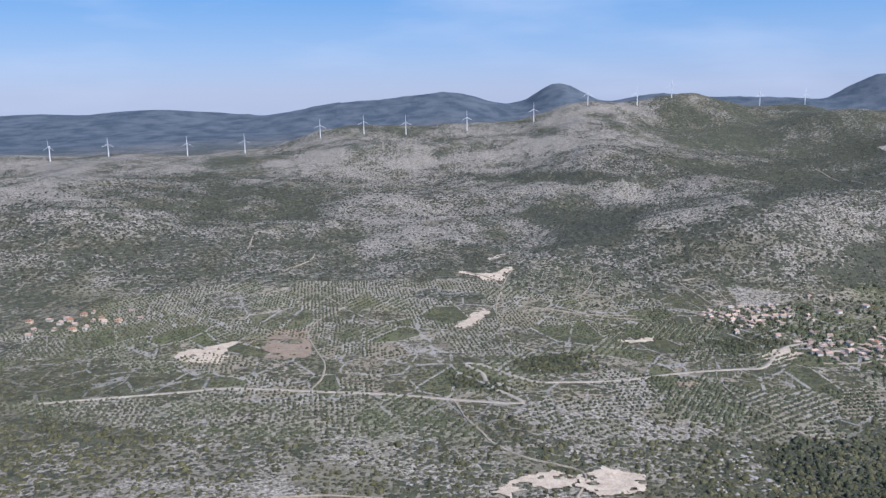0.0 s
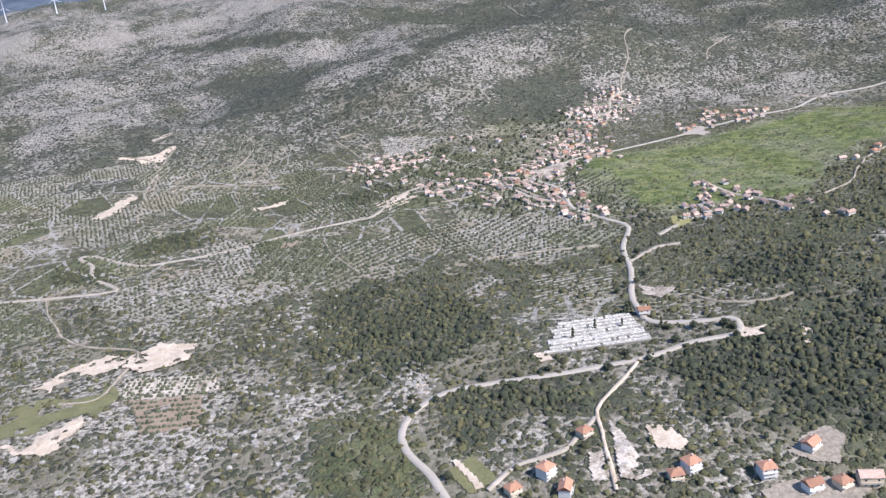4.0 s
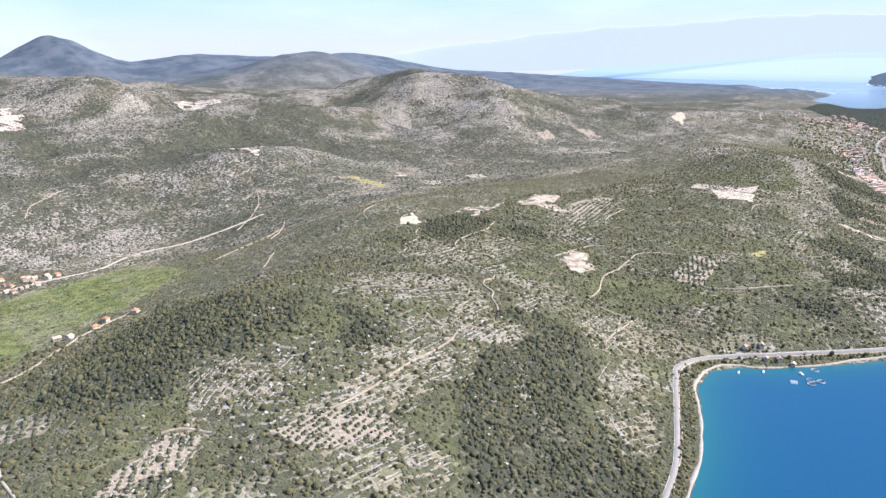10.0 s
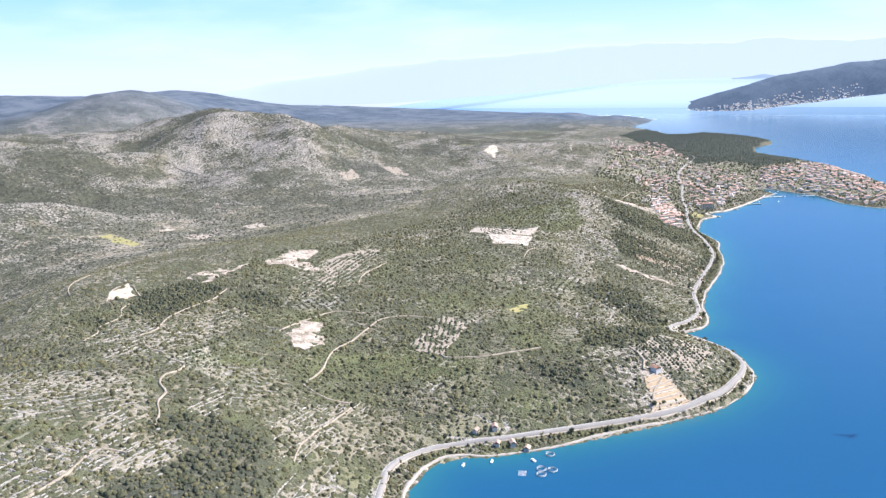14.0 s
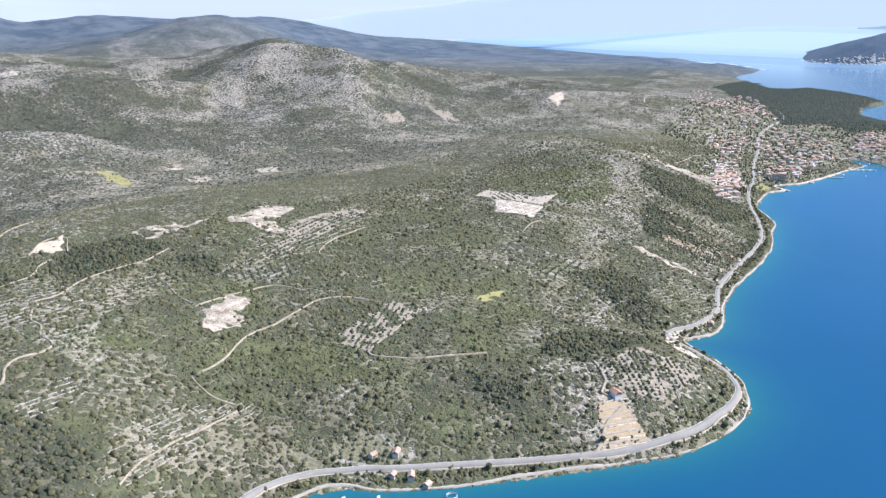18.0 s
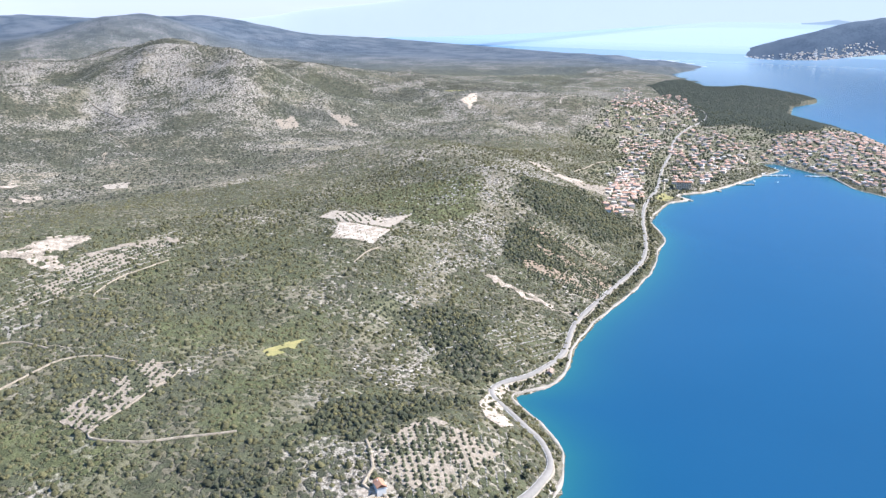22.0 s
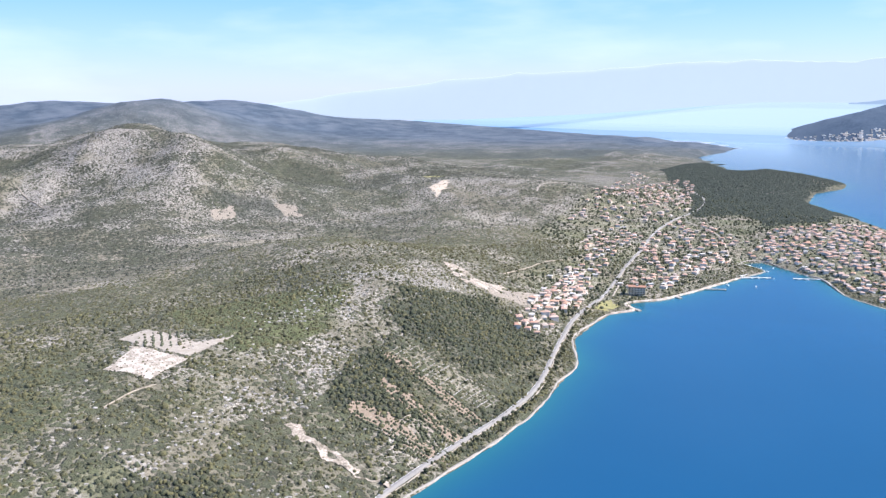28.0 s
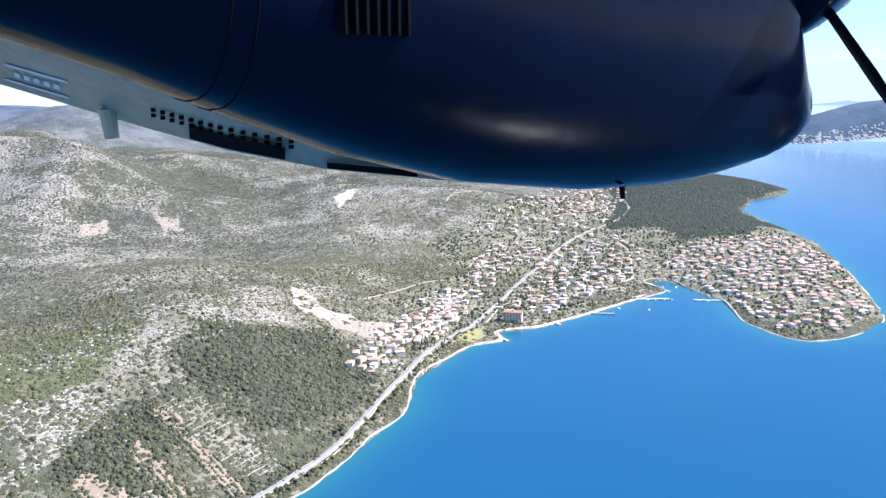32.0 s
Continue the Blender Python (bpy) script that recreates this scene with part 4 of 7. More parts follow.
def sheet(xs, ys):
    gx, gy = np.meshgrid(xs, ys, indexing="ij")
    idx = np.arange(gx.size).reshape(gx.shape)
    quads = np.stack([idx[:-1, :-1], idx[1:, :-1], idx[1:, 1:], idx[:-1, 1:]], -1).reshape(-1, 4)
    return gx.ravel(), gy.ravel(), quads


gx, gy, quads = sheet(graded(-4200, -420, 2150, 4420, 4.5), graded(-880, 10, 1000, 4980, 4.5, 1.035))
gz = ground_height(gx, gy)
near_land = coast_distance(gx, gy) > -60
quads = quads[near_land[quads].any(1)]
used, inv = np.unique(quads, return_inverse=True)
gx, gy, gz, quads = gx[used], gy[used], gz[used], inv.reshape(quads.shape)
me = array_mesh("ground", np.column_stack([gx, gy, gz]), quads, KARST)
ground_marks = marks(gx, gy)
for name, values in zip(("cover", "grass", "pine", "terrace", "bare", "far_haze", "fields"), ground_marks[:6] + ground_marks[7:]):
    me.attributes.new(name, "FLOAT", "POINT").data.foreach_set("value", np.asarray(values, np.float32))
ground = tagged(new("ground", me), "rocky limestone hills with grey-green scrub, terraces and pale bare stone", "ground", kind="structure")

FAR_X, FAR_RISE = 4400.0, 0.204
wx, wy, wq = sheet(graded(-2500, 600, 2200, 5150, 9, 1.06), graded(-3200, -40, 460, 4900, 9, 1.06))
wd = coast_distance(wx, wy)
shore = np.exp(-np.maximum(-wd, 0) / 16) * 0.9
wet = wd < 30
wq = wq[wet[wq].all(1)]
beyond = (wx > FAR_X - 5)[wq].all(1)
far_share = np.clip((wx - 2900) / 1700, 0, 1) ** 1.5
for name, pick, mat, label in (("sea", ~beyond, WATER, "calm deep blue sea, turquoise along the shore"), ("backdrop_sea", beyond, FAR_WATER, "far sea, its pale haze painted as tint and glow")):
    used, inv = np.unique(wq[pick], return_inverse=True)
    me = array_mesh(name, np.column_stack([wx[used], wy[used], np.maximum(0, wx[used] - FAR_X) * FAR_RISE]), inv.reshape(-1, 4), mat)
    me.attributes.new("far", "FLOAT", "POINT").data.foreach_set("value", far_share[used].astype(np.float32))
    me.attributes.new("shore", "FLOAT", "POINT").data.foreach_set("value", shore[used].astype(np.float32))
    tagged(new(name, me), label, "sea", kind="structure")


def ridge_sheet(name, line, depth, mat, label, seed, steps=70, tilt=0.0):
    """A long hill: line holds x, y, foot height and crest height along its front foot."""
    p = np.array(line, float)
    u = np.linspace(0, len(p) - 1, steps)
    c = np.column_stack([np.interp(u, np.arange(len(p)), p[:, k]) for k in range(4)])
    rows = np.linspace(0, 1, 14)
    v = []
    for r in rows:
        lift = math.sin(min(1, r / 0.6) * math.pi / 2) if r < 0.6 else math.cos((r - 0.6) / 0.4 * math.pi / 2)
        x, y = c[:, 0] + depth * r, c[:, 1] + depth * r * tilt
        z = c[:, 2] + depth * r * FAR_RISE * (0.0 if r < 0.6 else 0.2) + (c[:, 3] - c[:, 2]) * lift * (1 + 0.10 * waves(x, y, 160, seed, 4))
        v.append(np.column_stack([x, y, z]))
    v = np.concatenate(v)
    i = np.arange(steps - 1)
    q = np.concatenate([np.column_stack([a * steps + i, a * steps + i + 1, (a + 1) * steps + i + 1, (a + 1) * steps + i]) for a in range(len(rows) - 1)])
    return tagged(new(name, array_mesh(name, v, q, mat)), label, "backdrop", kind="structure")


ISLAND_LINE = [(4440, 1190, 6, 12), (4400, 1090, 0, 40), (4410, 950, 0, 85), (4440, 840, 8, 115), (4520, 740, 24, 150), (4590, 600, 38, 172), (4670, 470, 54, 192), (4760, 250, 72, 215), (4800, 0, 80, 220)]
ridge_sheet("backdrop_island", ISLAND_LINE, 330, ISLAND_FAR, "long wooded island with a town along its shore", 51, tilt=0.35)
ridge_sheet("backdrop_islet", [(5080, 1110, 138, 150), (5080, 1010, 138, 168), (5080, 950, 138, 186), (5080, 890, 138, 168), (5080, 830, 138, 150)], 60, ISLET_FAR, "small low island far out, its haze painted as glow", 52, 40)
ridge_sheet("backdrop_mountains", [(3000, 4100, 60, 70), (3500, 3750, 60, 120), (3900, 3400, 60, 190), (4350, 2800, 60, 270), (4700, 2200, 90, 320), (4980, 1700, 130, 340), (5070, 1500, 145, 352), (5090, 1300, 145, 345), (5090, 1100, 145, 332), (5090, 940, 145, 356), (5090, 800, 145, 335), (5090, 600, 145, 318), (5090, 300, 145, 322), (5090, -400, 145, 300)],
            60, MOUNT_FAR, "mountains beyond the sea, their pale blue haze painted as glow", 53, 120)

# ---- roads, tracks and cleared areas ----
COAST_ROAD = [(560, 32), (640, 80), (682, 94), (727, 110), (777, 136), (817, 158), (839, 168), (867, 166), (888, 152), (904, 135), (926, 115), (949, 95), (975, 74), (1003, 55), (1037, 41), (1077, 37), (1106, 43),
              (1120, 57), (1128, 75), (1142, 99), (1155, 114), (1172, 117), (1197, 110), (1238, 115), (1289, 135), (1340, 145), (1428, 158), (1494, 178), (1594, 229), (1649, 254), (1698, 271), (1774, 296), (1867, 333), (1965, 365), (2075, 408), (2159, 426), (2274, 438), (2416, 498), (2563, 597)]
VILLAGE_ROAD = [(190, 190), (186, 214), (184, 229), (179, 246), (180, 260), (188, 272), (204, 281), (227, 279), (256, 273), (291, 268), (315, 270), (335, 267), (341, 273), (341, 281), (328, 286), (310, 298), (312, 316), (317, 332), (334, 367), (347, 403),
                (368, 439), (364, 465), (356, 501), (367, 549), (361, 594), (379, 605), (410, 631), (444, 638), (505, 653), (552, 665), (646, 687), (752, 755), (825, 758), (924, 759)]
VALLEY_ROAD = [(-260, 505), (-182, 520), (-144, 528), (-87, 520), (-34, 511), (0, 501), (40, 492), (45, 498), (28, 526), (24, 554), (13, 576), (23, 575), (55, 536), (79, 532), (119, 536), (162, 551), (205, 560), (224, 566), (260, 617), (302, 627), (347, 607), (361, 594)]


def road(name, points, width, mat, label, **more):
    ob = tagged(new(name, ribbon(name, points, width, mat, **more)), label, "road", kind="structure")
    line = smooth_line(points, 5)
    CLEARED.append((line, width / 2 + 0.8))
    return ob


coast = road("road_coast", COAST_ROAD, 3.1, ASPHALT_GREY, "grey asphalt coast road with pale verges beside the sea")
dash = ribbon("centre_line", COAST_ROAD, 0.16, PAINT_LINE, lift=0.42)
new("centre_line", dash).parent = coast
new("edge_line", ribbon("edge_line", COAST_ROAD, 0.16, PAINT_LINE, lift=0.42, shift=1.42)).parent = coast
new("verge", ribbon("verge", COAST_ROAD, 0.7, GRAVEL, lift=0.25, shift=-2.2, wobble=0.7)).parent = coast
road("road_village", VILLAGE_ROAD, 2.9, ASPHALT, "winding grey asphalt road up to the village", wobble=0.06)
road("road_valley", VALLEY_ROAD, 2.8, GRAVEL, "pale narrow road across the valley fields", wobble=0.12)
TRACKS_A = [
    ([(-89, 523), (-87, 572), (-112, 652), (-109, 705), (-96, 742), (-112, 774)], 3.2),
    ([(4, 497), (11, 465), (27, 428), (43, 410), (67, 392), (59, 362), (51, 346), (35, 348)], 2.8),
    ([(-84, 366), (-54, 368), (-19, 360), (-14, 347), (-21, 315), (-30, 288)], 1.3),
    ([(19, 864), (51, 831), (52, 758), (39, 756)], 3.0),
    ([(68, 740), (92, 745), (142, 716), (175, 703)], 2.4),
    ([(228, 802), (240, 762), (245, 715)], 2.6),
    ([(-224, 927), (-227, 992), (-196, 981)], 3.0),
    ([(-171, 859), (-152, 914), (-150, 938)], 3.0),
]
TRACKS_B = [
    ([(333, 611), (341, 569), (355, 503)], 3.4),
    ([(271, 435), (299, 429), (337, 416)], 4.5),
    ([(181, 528), (183, 494), (197, 440), (217, 432)], 2.6),
    ([(340, 312), (347, 297), (366, 286), (377, 286)], 3.0),
    ([(562, 837), (573, 870), (602, 910), (624, 961), (651, 996)], 3.6),
    ([(617, 1426), (616, 1318), (616, 1224)], 4.0),
    ([(485, 403), (517, 419), (576, 473), (628, 496)], 3.0),
]
TRACKS_C = [
    ([(757, 600), (843, 651), (895, 680)], 2.6),
    ([(1039.7, 105.0), (1027.8, 89.7), (1017.5, 86.2), (1020.1, 74.1), (1000.8, 73.6), (985.6, 68.6), (974.2, 72.6)], 3.4),
    ([(1687, 370), (1790, 395), (1843, 393)], 3.0),
    ([(2125, 500), (2131, 436), (2159, 426)], 3.4),
]
TRACKS_D = [
    ([(324, 617), (335, 597), (345, 539)], 3.2),
    ([(268, 572), (295, 572), (312, 582)], 3.0),
    ([(1494, 1167), (1494, 1136), (1488, 1053)], 3.4),
    ([(1698, 271), (1728, 307), (1766, 346), (1840, 370)], 3.0),
]
TRACKS_E = [
    ([(583, 218), (604, 219), (646, 228), (686, 237), (712, 246), (721, 235)], 2.2),
    ([(515, 254), (523, 251), (532, 239)], 1.9),
]
TRACKS_F = [
    ([(66, 660), (66, 751), (127, 725), (167, 719)], 1.9),
    ([(233, 807), (255, 802), (263, 720)], 1.7),
    ([(129, 778), (149, 833), (140, 869)], 1.9),
    ([(155, 763), (163, 801), (145, 858)], 1.6),
    ([(45, 647), (46, 753), (59, 830), (70, 865)], 2.6),
    ([(701, 897), (726, 933), (776, 967)], 2.4),
    ([(875, 740), (935, 786), (967, 833)], 2.4),
    ([(823, 604), (915, 703)], 2.2),
    ([(735, 490), (781, 537)], 2.2),
    ([(1415, 991), (1406, 903)], 2.2),
    ([(1339, 859), (1367, 898), (1351, 879), (1359, 842)], 2.4),
    ([(1209, 279), (1232, 287), (1246, 287)], 1.7),
]
TRACKS_G = [
    ([(873, 468), (886, 481), (899, 486), (907, 481), (895, 456)], 1.8),
    ([(812, 407), (827, 414), (836, 424), (857, 429), (871, 445), (882, 451)], 2.2),
    ([(840, 383), (854, 385), (878, 402), (902, 409), (921, 412), (931, 407)], 2.2),
    ([(921, 412), (938, 417), (958, 426)], 2),
    ([(832, 369), (824, 351), (824, 339), (817, 326), (817, 311), (808, 302), (795, 300), (784, 292), (777, 278), (764, 268), (756, 257), (747, 248)], 2.6),
    ([(869, 260), (868, 251), (869, 239), (875, 227)], 1.9),
    ([(877, 262), (893, 265), (919, 278), (939, 278), (962, 280), (985, 285), (1002, 275), (1012, 253)], 2.4),
    ([(914, 323), (935, 327), (954, 327), (978, 323), (987, 302)], 2.2),
    ([(919, 366), (915, 345), (914, 328)], 1.7),
    ([(1048, 342), (1043, 353), (1066, 368), (1097, 375), (1116, 379)], 2),
    ([(865, 503), (884, 531), (909, 541)], 1.9),
    ([(962, 213), (957, 208), (969, 187), (985, 173), (1005, 158)], 2.4),
    ([(962, 213), (982, 217), (1017, 226), (1026, 238), (1010, 250)], 2.2),
    ([(789, 194), (811, 205), (841, 214), (872, 223)], 1.7),
]
for points, width in TRACKS_G + TRACKS_A + TRACKS_B + TRACKS_C + TRACKS_D + TRACKS_E + TRACKS_F:
    road("track", points, width * 0.40, DIRT, "pale unpaved farm track between scrub and fields", wobble=0.3, lift=0.6)


road("cut_lane", [(289, 268), (277, 258), (260, 245), (254, 237), (252, 227), (248, 212), (242, 195)], 1.5, TAN_SOIL, "freshly cut tan lane climbing through the building plots", wobble=0.6, lift=0.6)
road("house_lane", [(253, 237), (242, 228), (234, 223), (222, 222), (214, 221), (201, 212)], 1.6, GRAVEL, "pale gravel lane to the houses", wobble=0.3, lift=0.6)

VILLAGE_LANES = [
        ([(321, 622), (333, 604), (333, 583), (343, 538), (355, 518)], 4.2),
        ([(274, 604), (298, 604), (315, 611)], 3.6),
        ([(235, 697), (262, 710), (290, 711), (307, 715)], 3.6),
        ([(473, 774), (518, 789), (541, 830), (567, 849)], 4),
        ([(362, 617), (382, 613), (398, 625)], 7),
        ([(406, 640), (415, 665), (448, 693), (461, 729)], 3.8),
        ([(405, 424), (419, 426), (426, 451)], 5),
        ([(460, 494), (455, 459), (460, 429), (458, 394)], 3.2),
        ([(374, 411), (395, 421)], 4),
        ([(339, 378), (361, 390), (376, 387)], 3),
        ([(460, 296), (453, 275), (451, 262), (451, 252)], 1.5)]
for points, width in VILLAGE_LANES:
    road("lane", points, width * 0.8, GRAVEL, "pale village lane between stone houses", wobble=0.2)


TOWN_LANES = [
    ([(1614, 266), (1679, 297), (1754, 329), (1846, 365)], 3.0),
    ([(1603, 262), (1664, 281), (1713, 286)], 2.8),
    ([(1766, 284), (1838, 310), (1893, 293), (1967, 249)], 3.0),
    ([(2176, 412), (2127, 340), (2035, 276), (1988, 259)], 3.4),
    ([(2035, 418), (2030, 469), (1930, 436)], 3.2),
    ([(2178, 528), (2186, 473), (2203, 408), (2234, 338)], 4.0),
    ([(2127, 654), (2166, 674), (2238, 674)], 4.0),
    ([(2068, 262), (2158, 255), (2186, 215), (2135, 143)], 3.2),
    ([(2161, 198), (2249, 202)], 3.2),
    ([(2330, 485), (2498, 618), (2573, 618)], 4.0),
]
for points, width in TOWN_LANES:
    road("town_lane", points, width * 0.62, GRAVEL, "pale lane between the houses of the town", wobble=0.2)


def clearing(name, poly, mat, label, category="clearing", rough=0.0, bare=True):
    if bare:
        THINNED.append(poly)
    return patch(name, poly, mat, label, category, rough=rough, edge=6.0 if bare else 2.0, ragged=0.4 if mat is BROWN_SOIL else 0.75 if bare else 0.0)


PIT_RIMS = [[(61, 375), (66, 392), (80, 398), (95, 389), (94, 373), (81, 369), (71, 365)], [(18, 368), (27, 379), (36, 387), (49, 395), (59, 393), (65, 383), (58, 371), (43, 374), (33, 370), (25, 361)], [(18, 312), (15, 323), (26, 314), (29, 325), (38, 324), (43, 332), (50, 325), (45, 314), (39, 304), (30, 306)]]
ESTATE = [(1011.7, 84.1), (1021.1, 74.7), (1016.1, 62.2), (1012.0, 51.4), (998.5, 57.9), (984.8, 67.0), (997.9, 71.8), (1002.5, 79.0)]
patch("vineyard", ESTATE, VINE_SOIL, "stepped tan vineyard terraces above the road", "vineyard", edge=0.8, cell=1.2)
CLEARED.append(ESTATE)
for rim in PIT_RIMS:
    patch("pit_rim", rim, TAN_SOIL, "pale dug earth round the old pit", "clearing", lift=0.5, edge=6.0, rough=0.9, cell=1.1, ragged=0.5)
    CLEARED.append(rim)
patch("pit_meadow", [(11, 344), (18, 358), (27, 360), (42, 348), (53, 352), (58, 371), (62, 352), (60, 338), (52, 328), (39, 334), (29, 326), (15, 327)], MEADOW, "dull green grass on the pit floor", "meadow", lift=0.35, edge=5.0, ragged=0.5)
THINNED.append([(11, 344), (18, 358), (27, 360), (42, 348), (53, 352), (58, 371), (62, 352), (60, 338), (52, 328), (39, 334), (29, 326), (15, 327)])
GROVE = [(64, 362), (74, 360), (93, 351), (106, 348), (112, 330), (99, 331), (83, 333), (63, 338)]
patch("grove_floor", GROVE, WHITE_STONE, "white stony ground under young olives", "clearing", lift=0.4, edge=1.5)
GROVE_LOW = [(67, 338), (101, 329), (99, 301), (75, 304)]
patch("grove_floor", GROVE_LOW, BROWN_SOIL, "grey-brown earth of an olive grove", "clearing", lift=0.3, edge=1.5, ragged=0.5)
CLEARED.extend((GROVE, GROVE_LOW))
clearing("quarry", [(764, 1486), (835, 1453), (906, 1414), (860, 1285), (820, 1277), (762, 1271), (755, 1360)], WHITE_STONE, "white limestone quarry on the hillside", "quarry", 1.5)
clearing("stone_yard", [(1167, 1382), (1247, 1358), (1236, 1320), (1160, 1326)], WHITE_STONE, "bright cleared strip of crushed stone")
clearing("stone_yard", [(1029, 1014), (1041, 927), (1026, 909), (1019, 991)], WHITE_STONE, "bright cleared strip of crushed stone")
clearing("stone_lot", [(1233, 329), (1268, 354), (1279, 306), (1246, 295)], WHITE_STONE, "rectangular lot of white crushed stone with young shrubs", bare=False)
LOT = [(1233, 329), (1268, 354), (1279, 306), (1246, 295)]
CLEARED.append(LOT)
clearing("earth_lot", [(1268, 381), (1294, 386), (1299, 330), (1325, 320), (1281, 308), (1270, 353)], GRAVEL, "tan cleared earth beside the stone lot", bare=False)
THINNED.append([(1268, 381), (1294, 386), (1299, 330), (1325, 320), (1281, 308), (1270, 353)])
clearing("gravel_lot", [(325, 340), (338, 325), (325, 317), (318, 324)], PALE_SOIL, "pale gravel lot by the road")
patch("village_square", [(366, 612), (402, 630), (400, 611), (368, 594)], PALE_SOIL, "bright paved square in the village", "square", lift=0.6, edge=0.5)
CLEARED.append([(366, 612), (402, 630), (400, 611), (368, 594)])
clearing("village_lot", [(366, 614), (394, 626), (394, 606), (374, 587)], GRAVEL, "pale paved square in the village")
FIELDS_A = [
    ([(-200, 590), (-200, 618), (-164, 639), (-164, 579)], TAN_SOIL, "pale ploughed field"),
    ([(-137, 594), (-147, 675), (-113, 666), (-103, 593)], BROWN_SOIL, "brown terraced field with rows"),
    ([(1, 687), (18, 716), (33, 750), (41, 730), (19, 685)], TAN_SOIL, "cleared tan slope"),
    ([(13, 864), (46, 855), (74, 877), (57, 831), (40, 836)], TAN_SOIL, "cleared tan slope"),
    ([(44, 903), (74, 929), (66, 911), (50, 894)], PALE_SOIL, "pale stony clearing"),
    ([(133, 638), (167, 652), (166, 637), (135, 630)], TAN_SOIL, "pale narrow field"),
    ([(230, 596), (254, 610), (257, 588), (236, 576)], TAN_SOIL, "bare earth at the village edge"),
    ([(146, 533), (168, 534), (166, 522), (146, 522)], BROWN_SOIL, "small brown field"),
    ([(1014, 87), (1029, 79), (1023, 74), (1011, 84)], PALE_SOIL, "white gravel yard of the estate"),
    ([(914, 323), (935, 327), (951, 319), (924, 287), (904, 287), (905, 305)], PALE_SOIL, "white bulldozed clearing"),
]
FIELDS_B = [
    ([(950, 476), (969, 478), (1020, 467), (1016, 459), (974, 452), (956, 449)], PALE_SOIL, "pale bulldozed clearing"),
    ([(1027, 450), (1078, 467), (1102, 452), (1079, 431), (1060, 432), (1054, 405), (1041, 406), (1035, 427)], PALE_SOIL, "pale bulldozed clearing"),
    ([(876, 465), (888, 480), (910, 487), (897, 460)], TAN_SOIL, "pale clearing in the scrub"),
    ([(1074, 223), (1108, 223), (1093, 212), (1065, 213)], YELLOW_GRASS, "small field of dry yellow grass"),
    ([(1287, 216), (1294, 218), (1302, 168), (1306, 135), (1301, 135), (1293, 169)], PALE_SOIL, "pale scar down the slope"),
    ([(1625, 400), (1636, 395), (1622, 343), (1640, 324), (1606, 314), (1589, 348)], PALE_SOIL, "pale rocky cut on the ridge"),
    ([(1708, 268), (1753, 279), (1741, 257), (1710, 256)], YELLOW_GRASS, "park lawn by the beach"),
    ([(1182, 807), (1206, 806), (1193, 781), (1175, 788)], PALE_SOIL, "pale gravel yard in the plain"),
]
FIELDS_C = [
    ([(1164, 732), (1188, 740), (1189, 703), (1151, 689)], PALE_SOIL, "pale gravel yard in the plain"),
    ([(1088, 797), (1107, 796), (1097, 722), (1079, 717)], YELLOW_GRASS, "yellowish hay field"),
    ([(1270, 741), (1310, 745), (1282, 702), (1256, 714)], GRAVEL, "pale clearing in the plain"),
    ([(1669, 911), (1703, 903), (1688, 872), (1651, 873)], STONY_SOIL, "pale stony field at the hill's foot"),
    ([(1763, 885), (1789, 863), (1768, 824), (1747, 839)], STONY_SOIL, "tan cleared field beside a plantation"),
    ([(2178, 971), (2208, 963), (2200, 924), (2153, 923)], YELLOW_GRASS, "yellow field on the slope"),
    ([(2037, 818), (2113, 839), (2059, 793), (2014, 781)], TAN_SOIL, "tan cleared slope"),
    ([(742, 781), (765, 755), (757, 743), (734, 768)], PALE_SOIL, "bright roof-like yard in the plain"),
    ([(551, 694), (563, 671), (548, 641), (537, 660)], GRAVEL, "pale yard beside the village"),
    ([(233, 599), (259, 613), (263, 598), (238, 577)], TAN_SOIL, "bare earth at the village edge"),
    ([(1333, 215), (1345, 217), (1360, 141), (1341, 143)], BROWN_SOIL, "terraced strip of pale stone down to the road"),
]
FIELDS_D = [
    ([(363, 264), (365, 254), (358, 242), (356, 250)], TAN_SOIL, "tan slipped bank in the wood"),
    ([(339, 272), (352, 267), (344, 258), (334, 262)], TAN_SOIL, "tan earth lot beside the hairpin bend"),
    ([(1401, 248), (1413, 249), (1409, 160), (1397, 160)], BROWN_SOIL, "terraced brown strip between pine rows"),
    ([(1369, 223), (1380, 225), (1378, 150), (1366, 148)], BROWN_SOIL, "terraced tan strip between pine rows"),
    ([(1609, 330), (1633, 318), (1673, 311), (1619, 285), (1599, 315)], STONY_SOIL, "pale terraces under the rocky ridge"),
    ([(389, 414), (405, 420), (412, 436), (398, 438)], YELLOW_GRASS, "yellowish meadow strip"),
]
for poly, mat, label in FIELDS_A + FIELDS_B + FIELDS_C + FIELDS_D:
    clearing("field", poly, mat, label, "field", 1.1 if mat is PALE_SOIL else 0.5)
BEACH_LINE = COAST_BAY[4:] + COAST_TOWN[:22]
for poly in ([(952, 237), (1021, 252), (1018, 223), (959, 210)], [(1079, 422), (1146, 429), (1152, 412), (1050, 371), (992, 364)], [(469, 232), (516, 254), (529, 241), (479, 207)],
             [(550, 226), (596, 214), (599, 184), (555, 202)], [(1346, 183), (1365, 187), (1366, 153), (1338, 155)], [(1030, 100), (1078, 98), (1085, 55), (1030, 62)]):
    THINNED.append(poly)
    patch("grove_floor", poly, STONY_SOIL, "stony brown earth between rows of olives", "field", edge=3.0, ragged=0.3)
TOWN_SHORE = [q for q in COAST_TOWN if 1690 < q[0] < 1965 and q[1] > 150]
